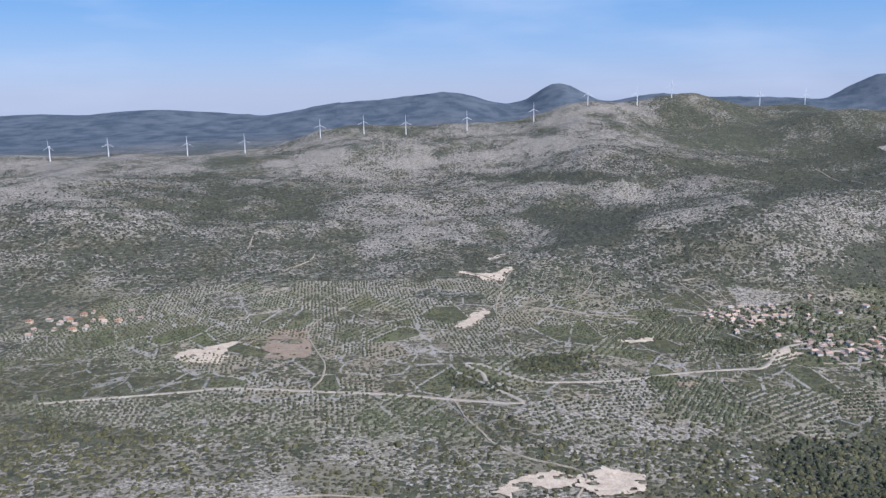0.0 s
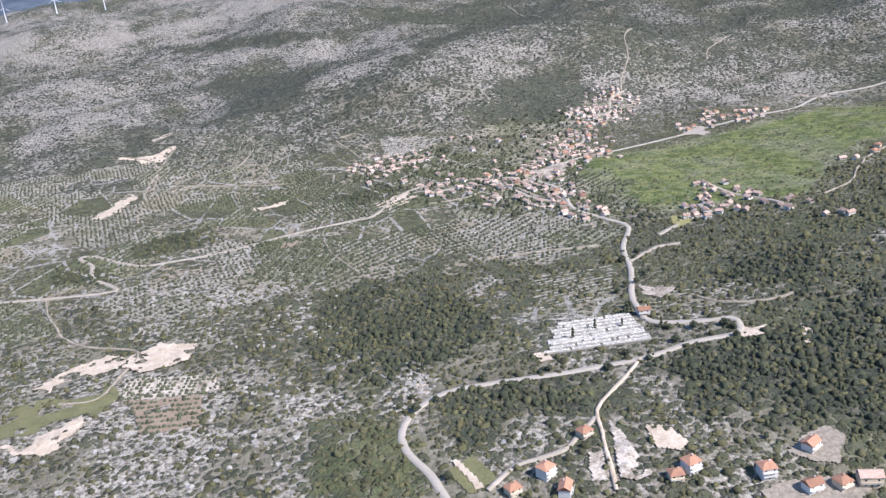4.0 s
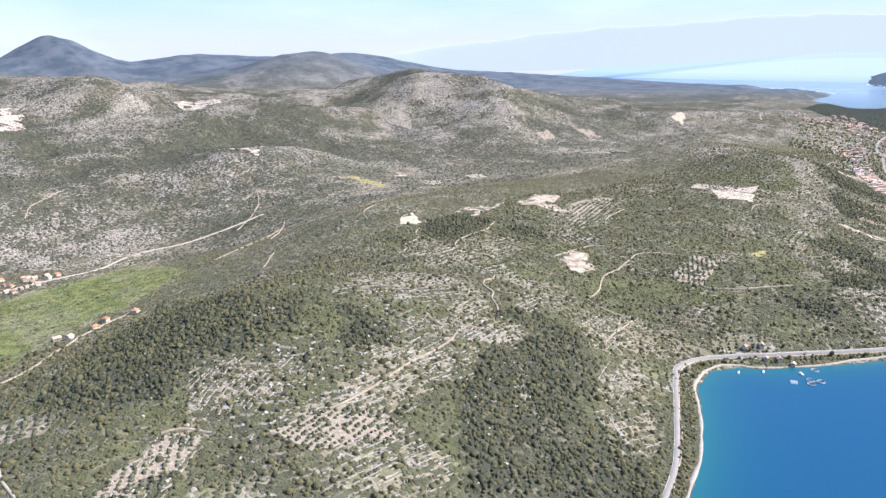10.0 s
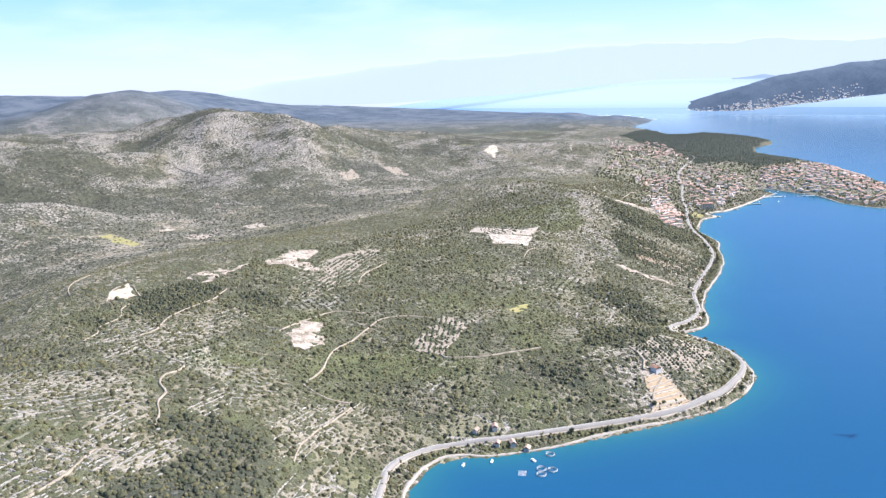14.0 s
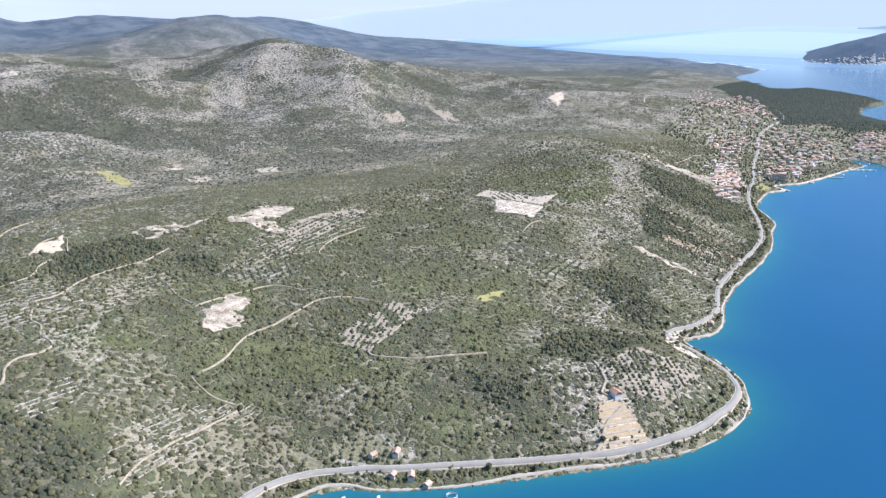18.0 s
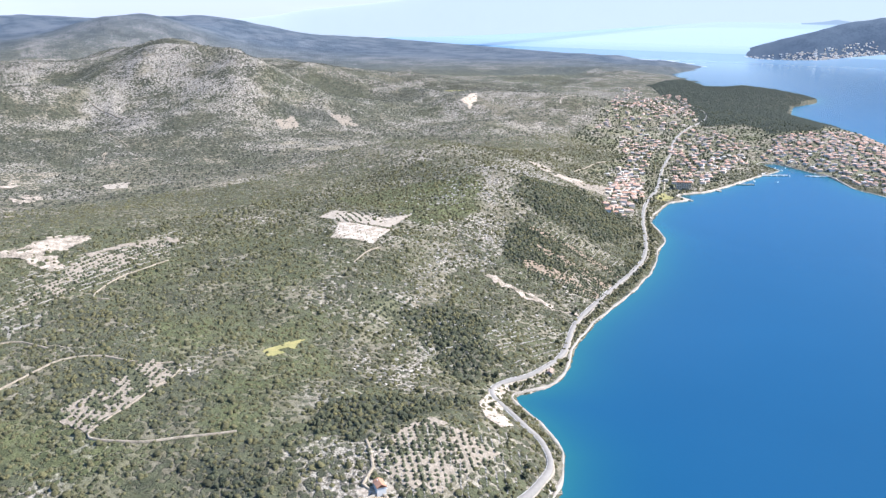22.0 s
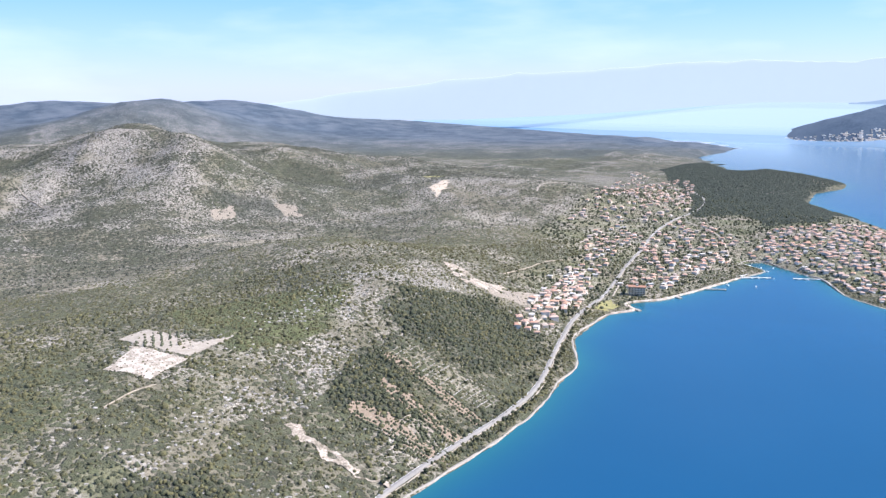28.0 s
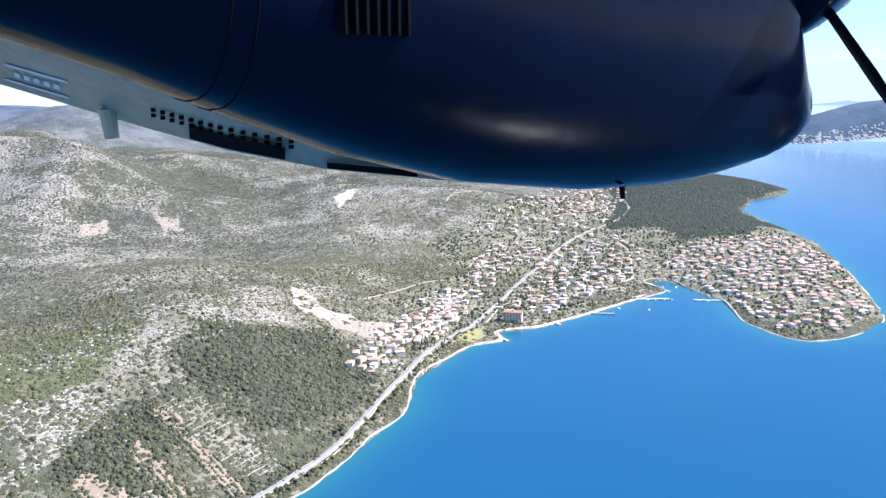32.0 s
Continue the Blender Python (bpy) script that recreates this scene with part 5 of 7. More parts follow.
tagged(new("town_beach", ribbon("town_beach", TOWN_SHORE, 4.0, WHITE_STONE, lift=0.18, across=3, shift=1.8, wobble=0.6)), "bright shingle beach in front of the town", "beach", kind="structure")
tagged(new("beach", ribbon("beach", BEACH_LINE, 1.6, BEACH, lift=0.12, across=3, shift=0.8, wobble=0.8)), "narrow strip of pale pebbles along the shore", "beach", kind="structure")

# ---- building plots and gardens below the village ----
for poly, mat, label, rough in (
        ([(242, 217), (247, 215), (242, 201), (236, 203)], WHITE_STONE, "levelled white building plot", 0.4),
        ([(257, 235), (259, 223), (258, 210), (258, 196), (251, 196), (245, 200), (252, 219)], WHITE_STONE, "rubble slope of pale limestone beside the gravel lane", 1.6),
        ([(193, 295), (200, 291), (196, 280)], TAN_SOIL, "pinkish dug earth under the rock", 0.4),
        ([(189, 228), (202, 234), (207, 217), (194, 212)], MEADOW, "green vegetable garden", 0.1),
        ([(193, 233), (196, 234), (201, 214), (197, 213)], TAN_SOIL, "tan path through the garden", 0.1),
        ([(268, 223), (276, 221), (278, 208), (273, 205), (266, 209)], TAN_SOIL, "stepped tan building plot", 0.3),
        ([(306, 190), (316, 196), (328, 198), (331, 190), (319, 178), (312, 182)], STONY_SOIL, "walled gravel yard round a house", 0.2),
        ([(286, 177), (296, 179), (316, 174), (322, 165), (314, 162), (286, 172)], STONY_SOIL, "gravel yards in front of the houses", 0.2)):
    patch("plot", poly, mat, label, "plot", lift=0.75 if "path" in label else 0.45, rough=rough, cell=0.9, edge=2.0 if rough > 0.2 else 0.6, ragged=0.6 if rough > 0.2 else 0.0)
    CLEARED.append(poly)
patch("dug_earth", [(249, 296), (257, 293), (258, 286), (250, 286)], TAN_SOIL, "pinkish dug earth at the cemetery corner", "plot", lift=0.5, cell=0.8)
GRAVES = [(255, 310), (269, 322), (309, 308), (301, 279), (251, 292)]
CLEARED.append(GRAVES)


# ---- scrub, woods and groves ----
def clumps(name, x, y, r, h, mat, label, seed, low=False):
    """Many low leafy clumps, uneven and closed, in one mesh."""
    rng = np.random.default_rng(seed)
    n = len(x)
    z = ground_height(x, y)
    ring = np.arange(5) * 2 * np.pi / 5
    shape = [(0, 0, 0.97)] + [(0.72 * math.cos(a), 0.72 * math.sin(a), 0.88) for a in ring] + [(math.cos(a + 0.63), math.sin(a + 0.63), 0.24) for a in ring]
    tri = []
    for k in range(5):
        m = (k + 1) % 5
        tri += [(0, 1 + k, 1 + m), (1 + k, 6 + k, 1 + m), (6 + k, 6 + m, 1 + m)]
    if low:
        shape, tri = [(0, 0, 1.0)] + [(math.cos(a), math.sin(a), 0.3) for a in ring], [(0, 1 + k, 1 + (k + 1) % 5) for k in range(5)]
    shape = np.array(shape)
    jit = 1 + rng.uniform(-0.42, 0.42, (n, len(shape), 3))
    turn = rng.uniform(0, 2 * np.pi, n)
    c, s = np.cos(turn)[:, None], np.sin(turn)[:, None]
    v = shape[None] * jit
    vx, vy = v[..., 0] * c - v[..., 1] * s, v[..., 0] * s + v[..., 1] * c
    verts = np.stack([x[:, None] + vx * r[:, None], y[:, None] + vy * r[:, None], z[:, None] - 0.3 + v[..., 2] * h[:, None]], -1)
    tris = (np.array(tri)[None] + len(shape) * np.arange(n)[:, None, None]).reshape(-1, 3)
    ob = new(name, array_mesh(name, verts.reshape(-1, 3), tris, mat))
    return tagged(ob, label, "vegetation", kind="stuff")


def open_ground(x, y):
    free = coast_distance(x, y) > 3
    for c in CLEARED:
        if isinstance(c, tuple):
            line, reach = c
            lo, hi = line.min(0) - 10, line.max(0) + 10
            near = free & (x > lo[0]) & (x < hi[0]) & (y > lo[1]) & (y < hi[1])
            idx = np.nonzero(near)[0]
            for part_of in np.array_split(idx, max(1, len(idx) // 4000)):
                if len(part_of):
                    d = (x[part_of, None] - line[None, :, 0]) ** 2 + (y[part_of, None] - line[None, :, 1]) ** 2
                    free[part_of] &= d.min(1) > reach ** 2
        else:
            free &= ~inside(c, x, y)
    return free


def scatter(x0, x1, y0, y1, gap, seed, loose=0.9):
    rng = np.random.default_rng(seed)
    a, b = np.meshgrid(np.arange(x0, x1, gap), np.arange(y0, y1, gap), indexing="ij")
    a, b = a.ravel() + rng.uniform(-loose, loose, a.size) * gap, b.ravel() + rng.uniform(-loose, loose, a.size) * gap
    return a, b, rng


def in_reach(x, y):
    """Ground that lies near enough to the flight for single bushes to tell."""
    return (y > 20 - 0.15 * x) & (y < 760 - 0.10 * x) | ((x > 150) & (x < 760) & (y < 780) & (y > 100))


x, y, rng = scatter(-330, 2000, 20, 780, 2.6, 61)
keep = in_reach(x, y)
x, y = x[keep], y[keep]
cover, grass, pine, terrace, bare, far_haze, olive = marks(x, y)[:7]
chance = np.clip((cover - 0.14) * 1.6 + 0.30 * waves(x, y, 24, 71, 3) + 0.25 * waves(x, y, 80, 76, 3), 0.03, 0.97) * (1 - 0.6 * bare)
chance = np.where(pine > 0.5, np.minimum(chance, 0.86), chance)
chance = np.where(grass > 0.6, np.clip(0.26 + 0.5 * waves(x, y, 18, 92, 3), 0.03, 0.8), chance)
chance = np.where(olive, 0.05, chance)
for poly in THINNED:
    chance = np.where(inside(poly, x, y), 0.16, chance)
keep = (rng.random(len(x)) < chance)
x, y, pine = x[keep], y[keep], pine[keep]
keep = open_ground(x, y)
x, y, pine = x[keep], y[keep], pine[keep]
size = np.clip(0.74 * np.exp(rng.normal(0, 0.42, len(x))), 0.34, 2.0)
wood = pine * 1.1 > rng.random(len(x))
x, y, size = x[~wood], y[~wood], size[~wood]
tiny = (size < 0.62) | (y > 470)
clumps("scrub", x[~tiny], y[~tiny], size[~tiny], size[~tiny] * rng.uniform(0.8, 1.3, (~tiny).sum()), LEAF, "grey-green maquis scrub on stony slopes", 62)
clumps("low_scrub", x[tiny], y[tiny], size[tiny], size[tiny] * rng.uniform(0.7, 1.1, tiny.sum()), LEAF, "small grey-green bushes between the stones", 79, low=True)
x, y, rng = scatter(-20, 1680, 90, 640, 2.1, 77)
pine = np.zeros(len(x))
near_wood = np.zeros(len(x), bool)
for w in STANDS:
    lo, hi = np.min(w, axis=0) - 25, np.max(w, axis=0) + 25
    near_wood |= (x > lo[0]) & (x < hi[0]) & (y > lo[1]) & (y < hi[1])
pine[near_wood] = marks(x[near_wood], y[near_wood])[2]
ok = pine * 0.95 > rng.random(len(x))
x, y = x[ok], y[ok]
ok = open_ground(x, y)
x, y = x[ok], y[ok]
oak = rng.random(len(x)) < 0.4
wood = ~oak
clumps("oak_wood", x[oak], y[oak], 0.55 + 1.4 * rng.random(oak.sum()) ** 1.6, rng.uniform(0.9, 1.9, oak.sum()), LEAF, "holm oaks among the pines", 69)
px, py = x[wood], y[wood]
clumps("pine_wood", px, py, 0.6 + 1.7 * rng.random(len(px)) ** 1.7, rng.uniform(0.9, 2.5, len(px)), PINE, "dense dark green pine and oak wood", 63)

# gardens and trees between the houses of the town and the village
x, y, rng = scatter(1540, 2620, 0, 690, 4.6, 66)
u, v, _ = scatter(200, 660, 330, 800, 4.6, 67)
x, y = np.concatenate([x, u]), np.concatenate([y, v])
ok = (inside(TOWNS[0], x, y) | inside(TOWNS[1], x, y)) & (coast_distance(x, y) > 4) & (rng.random(len(x)) < 0.27 + 0.25 * waves(x, y, 40, 101, 2))
x, y = x[ok], y[ok]
ok = open_ground(x, y) & (marks(x, y)[1] < 0.8)
x, y = x[ok], y[ok]
clumps("garden_trees", x, y, rng.uniform(1.0, 2.1, len(x)), rng.uniform(1.4, 3.2, len(x)), PINE, "garden trees and shrubs between the houses", 68)

# the wooded headland beyond the town
x, y, rng = scatter(2150, 3230, 200, 900, 3.6, 87)
ok = np.zeros(len(x), bool)
for w in WOODS:
    ok |= soft_inside(w, x, y, 31, 14) > 0
ok &= (rng.random(len(x)) < 0.8) & (coast_distance(x, y) > 4)
x, y = x[ok], y[ok]
ok = open_ground(x, y)
x, y = x[ok], y[ok]
clumps("headland_wood", x, y, rng.uniform(1.5, 2.9, len(x)), rng.uniform(1.6, 3.0, len(x)), PINE_DARK, "dark pine wood covering the headland", 88, low=True)

# green belt between the coast road and the water
x, y, rng = scatter(560, 1700, 20, 300, 1.7, 89)
away = coast_distance(x, y)
ok = (away > 2.2) & (away < 13) & (rng.random(len(x)) < 0.34 + 0.3 * waves(x, y, 30, 90, 2))
x, y = x[ok], y[ok]
lane = smooth_line(COAST_ROAD, 2.0)
clear = np.array([np.min((lane[:, 0] - a) ** 2 + (lane[:, 1] - b) ** 2) for a, b in zip(x, y)]) > 2.6 ** 2
x, y = x[clear], y[clear]
clumps("shore_bushes", x, y, rng.uniform(0.5, 1.25, len(x)), rng.uniform(0.7, 1.7, len(x)), LEAF, "tamarisk bushes and young pines between road and sea", 99)

# bushes on the slopes behind the valley
x, y, rng = scatter(-560, 2450, 560, 1560, 5.6, 74)
m = marks(x, y)
ok = (rng.random(len(x)) < np.clip((m[0] - 0.1) * 1.3, 0, 1) * 0.82) & (~m[6]) & (m[4] < 0.5) & (coast_distance(x, y) > 3) & ~in_reach(x, y)
x, y = x[ok], y[ok]
ok = open_ground(x, y)
x, y = x[ok], y[ok]
clumps("hill_scrub", x, y, 0.8 + 1.7 * rng.random(len(x)) ** 1.6, rng.uniform(0.9, 2.2, len(x)), HILL_LEAF, "dark bushes dotted over the stony hillsides", 75, low=True)

# limestone outcrops on the ridges and in the gorge
x, y, rng = scatter(-300, 1700, 150, 520, 2.6, 70)
chance = 0.6 * bell(x, y, 1430, 335, 120, 28) + 0.45 * bell(x, y, 1320, 262, 60, 26) + 0.7 * bell(x, y, 1520, 335, 60, 30) + 0.45 * bell(x, y, 150, 392, 26, 24) + 0.5 * bell(x, y, 224, 238, 12, 11) + 1.5 * bell(x, y, 194, 297, 5, 10) \
    + 0.3 * bell(x, y, 1250, 240, 60, 40) + 0.25 * bell(x, y, 1190, 150, 60, 40) + 0.22 * bell(x, y, 640, 250, 90, 60)
for poly in ROCKY:
    chance += 0.28 * soft_inside(poly, x, y, 66, 8)
for poly in ROCKY_EAST:
    chance += 0.18 * soft_inside(poly, x, y, 66, 8)
ok = (rng.random(len(x)) < chance * (0.5 + 1.1 * waves(x, y, 26, 72, 3))) & open_ground(x, y)
x, y = x[ok], y[ok]
x, y = np.concatenate([x, rng.normal(194, 3, 70)]), np.concatenate([y, rng.normal(297, 6.5, 70)])
rocks = clumps("limestone_outcrops", x, y, rng.uniform(0.4, 1.7, len(x)), rng.uniform(0.4, 1.0, len(x)), OUTCROP, "jagged pale limestone outcrops", 73)
rocks.data.polygons.foreach_set("use_smooth", np.zeros(len(rocks.data.polygons), bool))



def dry_walls(plots):
    """Broken, wavy dry-stone walls along the terraces, as loose lengths of stone in one mesh."""
    rng = np.random.default_rng(83)
    runs = []
    for poly, ang, gap in plots:
        c, reach = np.mean(poly, axis=0), np.ptp(np.array(poly, float), axis=0).max()
        u, v = np.meshgrid(np.arange(-reach, reach, 1.9), np.arange(-reach, reach, gap), indexing="ij")
        v = v + rng.uniform(-0.2, 0.2, v.shape[1])[None] * gap
        u, v = u.ravel(), v.ravel()
        turn = ang + 0.16 * waves(c[0] + u, c[1] + v, 60, 84, 2)
        bend = v + 1.6 * waves(c[0] + u, c[1] + v, 26, 85, 2)
        a, b = c[0] + u * math.cos(ang) - bend * math.sin(ang), c[1] + u * math.sin(ang) + bend * math.cos(ang)
        ok = (soft_inside(poly, a, b, 67, 5) > 0) & (waves(a, b, 11, 86, 3) > -0.28) & (rng.random(len(a)) < 0.7)
        runs.append(np.column_stack([a, b, turn + rng.uniform(-0.12, 0.12, len(a))])[ok])
    p = np.vstack(runs)
    p = p[open_ground(p[:, 0], p[:, 1])]
    n, z = len(p), ground_height(p[:, 0], p[:, 1])
    long, wide, tall = rng.uniform(0.8, 1.25, n), rng.uniform(0.18, 0.42, n), rng.uniform(0.3, 0.62, n)
    corner = np.array([(-1, -1, 0), (1, -1, 0), (1, 1, 0), (-1, 1, 0), (-0.9, -0.7, 1), (0.9, -0.7, 1), (0.9, 0.7, 1), (-0.9, 0.7, 1)])
    q = corner[None] * (1 + rng.uniform(-0.25, 0.25, (n, 8, 3)))
    q = q * np.stack([long, wide, tall], -1)[:, None]
    ca, sa = np.cos(p[:, 2])[:, None], np.sin(p[:, 2])[:, None]
    verts = np.stack([p[:, :1] + q[..., 0] * ca - q[..., 1] * sa, p[:, 1:2] + q[..., 0] * sa + q[..., 1] * ca, z[:, None] - 0.12 + q[..., 2]], -1)
    faces = (np.array([(4, 5, 6, 7), (0, 1, 5, 4), (1, 2, 6, 5), (2, 3, 7, 6), (3, 0, 4, 7)])[None] + 8 * np.arange(n)[:, None, None]).reshape(-1, 4)
    return tagged(new("dry_stone_walls", array_mesh("dry_stone_walls", verts.reshape(-1, 3), faces, OUTCROP, False)), "broken pale dry-stone walls along the terraces", "stone walls", kind="stuff")


dry_walls(STEPS)

# groves: trees in rows
rng = np.random.default_rng(64)
rows = []
for cx, cy, rx, ry in ((-60, 640, 330, 200), (280, 560, 150, 180), (700, 280, 260, 190), (1180, 280, 220, 190)):
    for k, ang in enumerate((0.15, 0.62, 1.1)):
        u, v = np.meshgrid(np.arange(-420, 420, 3.3), np.arange(-420, 420, 5.6), indexing="ij")
        a, b = cx + u.ravel() * math.cos(ang) - v.ravel() * math.sin(ang), cy + u.ravel() * math.sin(ang) + v.ravel() * math.cos(ang)
        ok = (np.abs(a - cx) < rx) & (np.abs(b - cy) < ry)
        a, b = a[ok], b[ok]
        kind, tint = parcels(a, b)
        m = marks(a, b)
        ok = m[6] & ((tint * 3).astype(int) == k) & (m[1] < 0.8)
        rows.append(np.column_stack([a[ok], b[ok]]))
GROVES_A = [
    ([(67, 338), (101, 329), (99, 301), (75, 304)], -0.25, 2.2, 4.4),
    (GROVE, -0.25, 2.6, 3.0),
    ([(954, 239), (1026, 256), (1021, 226), (959, 210)], 0.5, 2.8, 4.0),
    ([(1071, 413), (1137, 419), (1144, 404), (1047, 368), (992, 364)], 0.3, 3, 4.5),
    ([(469, 232), (516, 254), (529, 241), (479, 207)], 0.9, 2.6, 4.2),
    ([(550, 226), (596, 214), (599, 184), (555, 202)], 0.2, 2.6, 3.6),
    ([(1340, 177), (1361, 182), (1366, 153), (1335, 151)], 1.2, 2.6, 3.4),
    ([(1030, 100), (1075, 95), (1085, 55), (1030, 62)], 0.9, 2.6, 3.6),
]
GROVES_B = [
    ([(1323, 202), (1337, 206), (1360, 141), (1339, 141)], 1.9, 2.2, 3.4),
    ([(1397, 244), (1410, 245), (1409, 160), (1397, 160)], 1.55, 2.2, 3.4),
    ([(1362, 215), (1374, 218), (1378, 150), (1366, 148)], 1.55, 2.2, 3.4),
]
for poly, ang, du, dv in GROVES_A + GROVES_B:
    c = np.mean(poly, axis=0)
    u, v = np.meshgrid(np.arange(-90, 90, du), np.arange(-90, 90, dv), indexing="ij")
    a, b = c[0] + u.ravel() * math.cos(ang) - v.ravel() * math.sin(ang), c[1] + u.ravel() * math.sin(ang) + v.ravel() * math.cos(ang)
    ok = inside(poly, a, b)
    rows.append(np.column_stack([a[ok], b[ok]]))
wild, p = len(np.vstack(rows[:12])), np.vstack(rows)
p += rng.uniform(-0.5, 0.5, p.shape)
p = p[(rng.random(len(p)) < 0.88) & (open_ground(p[:, 0], p[:, 1]) | (np.arange(len(p)) >= wild))]
clumps("olive_grove", p[:, 0], p[:, 1], rng.uniform(0.8, 1.35, len(p)), rng.uniform(1.1, 1.9, len(p)), OLIVE, "silvery olive trees planted in rows", 65)


u, v = np.meshgrid(np.arange(1232, 1272, 4.6), np.arange(290, 346, 5.2), indexing="ij")
u, v = u.ravel() + rng.uniform(-0.6, 0.6, u.size), v.ravel() + rng.uniform(-0.6, 0.6, u.size)
ok = inside(LOT, u, v)
clumps("young_shrubs", u[ok], v[ok], rng.uniform(0.5, 0.9, ok.sum()), rng.uniform(0.7, 1.1, ok.sum()), LEAF, "young shrubs planted on white crushed stone", 78)

# ---- houses ----
def house(width, depth, height, roof_mat, wall_mat, rise=0.32, hip=False, storeys=2, size=0.92, label=""):
    """A house at the origin: walls, a tiled roof with eaves, chimney, door and windows."""
    root = new("house")
    width, depth, height = size * width, size * depth, size * height
    w, d = width / 2, depth / 2
    part("wall", block(-w, -d, -2.5, w, d, height), wall_mat, root)
    bm = bmesh.new()
    e, top, t = 0.3, height + (0.24 if hip else rise) * depth, 0.16
    ridge = w - d * 0.8 if hip else w + e
    for lift in (0.02, t):
        v = [bm.verts.new(q) for q in ((-w - e, -d - e, height - 0.1 + lift), (w + e, -d - e, height - 0.1 + lift), (w + e, d + e, height - 0.1 + lift), (-w - e, d + e, height - 0.1 + lift), (-ridge, 0, top + lift), (ridge, 0, top + lift))]
        for f in ((0, 1, 5, 4), (2, 3, 4, 5), (1, 2, 5), (3, 0, 4)):
            bm.faces.new([v[i] for i in f])
    part("roof", bm, roof_mat, root)
    part("chimney", block(w * 0.35, d * 0.2, height, w * 0.35 + 0.45, d * 0.2 + 0.45, top + 0.35), wall_mat, root)
    part("door", block(-0.35, -d - 0.03, 0, 0.35, -d + 0.02, 1.5), WOOD, root)
    floors = height / storeys
    for k in range(storeys):
        for u in (-0.55, 0.55):
            part("window", block(u * w - 0.32, -d - 0.025, floors * k + 0.55, u * w + 0.32, -d + 0.02, floors * k + 1.3), PANE, root)
    for k in range(1, storeys):
        deck = part("balcony", block(-w * 0.92, -d - 0.85, floors * k - 0.1, w * 0.92, -d + 0.02, floors * k + 0.06), WALL_WHITE, root)
        rail = box(bmesh.new(), -w * 0.92, -d - 0.85, floors * k + 0.064, w * 0.92, -d - 0.78, floors * k + 0.6)
        part("railing", rail, wall_mat, deck)
    part("window", block(w - 0.02, -0.32, height - 1.25, w + 0.025, 0.32, height - 0.5), PANE, root)
    return tagged(root, label, "house", "village houses")


KINDS = [
    house(6.4, 4.6, 3.4, ROOF, WALL_WHITE, label="two-storey white rendered house with a red clay tile roof"),
    house(5.4, 4.8, 3.0, ROOF, WALL_CREAM, hip=True, label="cream rendered house with a hipped red tile roof"),
    house(7.2, 4.2, 2.6, ROOF_PALE, WALL_STONE, storeys=1, size=0.74, label="low old stone house with a faded tile roof"),
    house(4.6, 3.8, 2.2, ROOF_PALE, WALL_STONE, storeys=1, size=0.8, label="small stone cottage with a faded tile roof"),
    house(5.8, 5.4, 4.6, ROOF, WALL_WHITE, hip=True, storeys=3, label="tall white house with a hipped orange tile roof"),
    house(8.2, 5.0, 4.2, ROOF_PALE, WALL_CREAM, storeys=2, label="wide cream apartment house with a pale tile roof"),
    house(5.6, 4.6, 2.8, ROOF_PALE, WALL_WHITE, storeys=1, size=0.8, label="small white village house with a faded tile roof"),
]
FAR_HOUSES, BACK_HOUSES = [], []


def palette_material(name, tones, by_object=False):
    """Painted surfaces of a whole town: each house takes one of the tones, with weather stains."""
    m = bpy.data.materials.new(name)
    m.use_nodes = True
    n, l = m.node_tree.nodes, m.node_tree.links
    b = n["Principled BSDF"]
    b.inputs["Roughness"].default_value, b.inputs["Specular IOR Level"].default_value = 0.88, 0.25
    at, ramp, stain, dirty = n.new("ShaderNodeNewGeometry"), n.new("ShaderNodeValToRGB"), n.new("ShaderNodeTexNoise"), n.new("ShaderNodeMixRGB")
    pick = n.new("ShaderNodeObjectInfo").outputs["Random"] if by_object else at.outputs["Random Per Island"]
    ramp.color_ramp.interpolation = "CONSTANT"
    steps = ramp.color_ramp.elements
    steps[0].position, steps[0].color = 0.0, (*tones[0], 1)
    steps[1].position, steps[1].color = 1 / len(tones), (*tones[1], 1)
    for k, tone in enumerate(tones[2:], 2):
        steps.new(k / len(tones)).color = (*tone, 1)
    l.new(pick, ramp.inputs["Fac"])
    stain.inputs["Scale"].default_value, stain.inputs["Detail"].default_value = 0.7, 5
    l.new(at.outputs["Position"], stain.inputs["Vector"])
    dirty.blend_type, dirty.inputs[0].default_value = "MULTIPLY", 0.45
    l.new(ramp.outputs["Color"], dirty.inputs[1])
    l.new(stain.outputs["Fac"], dirty.inputs[2])
    l.new(dirty.outputs["Color"], b.inputs["Base Color"])
    return m


WALL_TONES = [(0.86, 0.82, 0.75), (0.80, 0.70, 0.56), (0.88, 0.85, 0.80), (0.74, 0.64, 0.52), (0.84, 0.74, 0.64), (0.66, 0.58, 0.48)]
ROOF_TONES = [(0.68, 0.44, 0.33), (0.60, 0.36, 0.26), (0.72, 0.52, 0.42), (0.54, 0.36, 0.28), (0.66, 0.40, 0.28), (0.62, 0.50, 0.42)]
TOWN_WALL, TOWN_ROOF = palette_material("town_walls", WALL_TONES, True), palette_material("town_roofs", ROOF_TONES, True)
WALL_TOWN = palette_material("far_town_walls", WALL_TONES)

BUILT, FIRST = [], set()


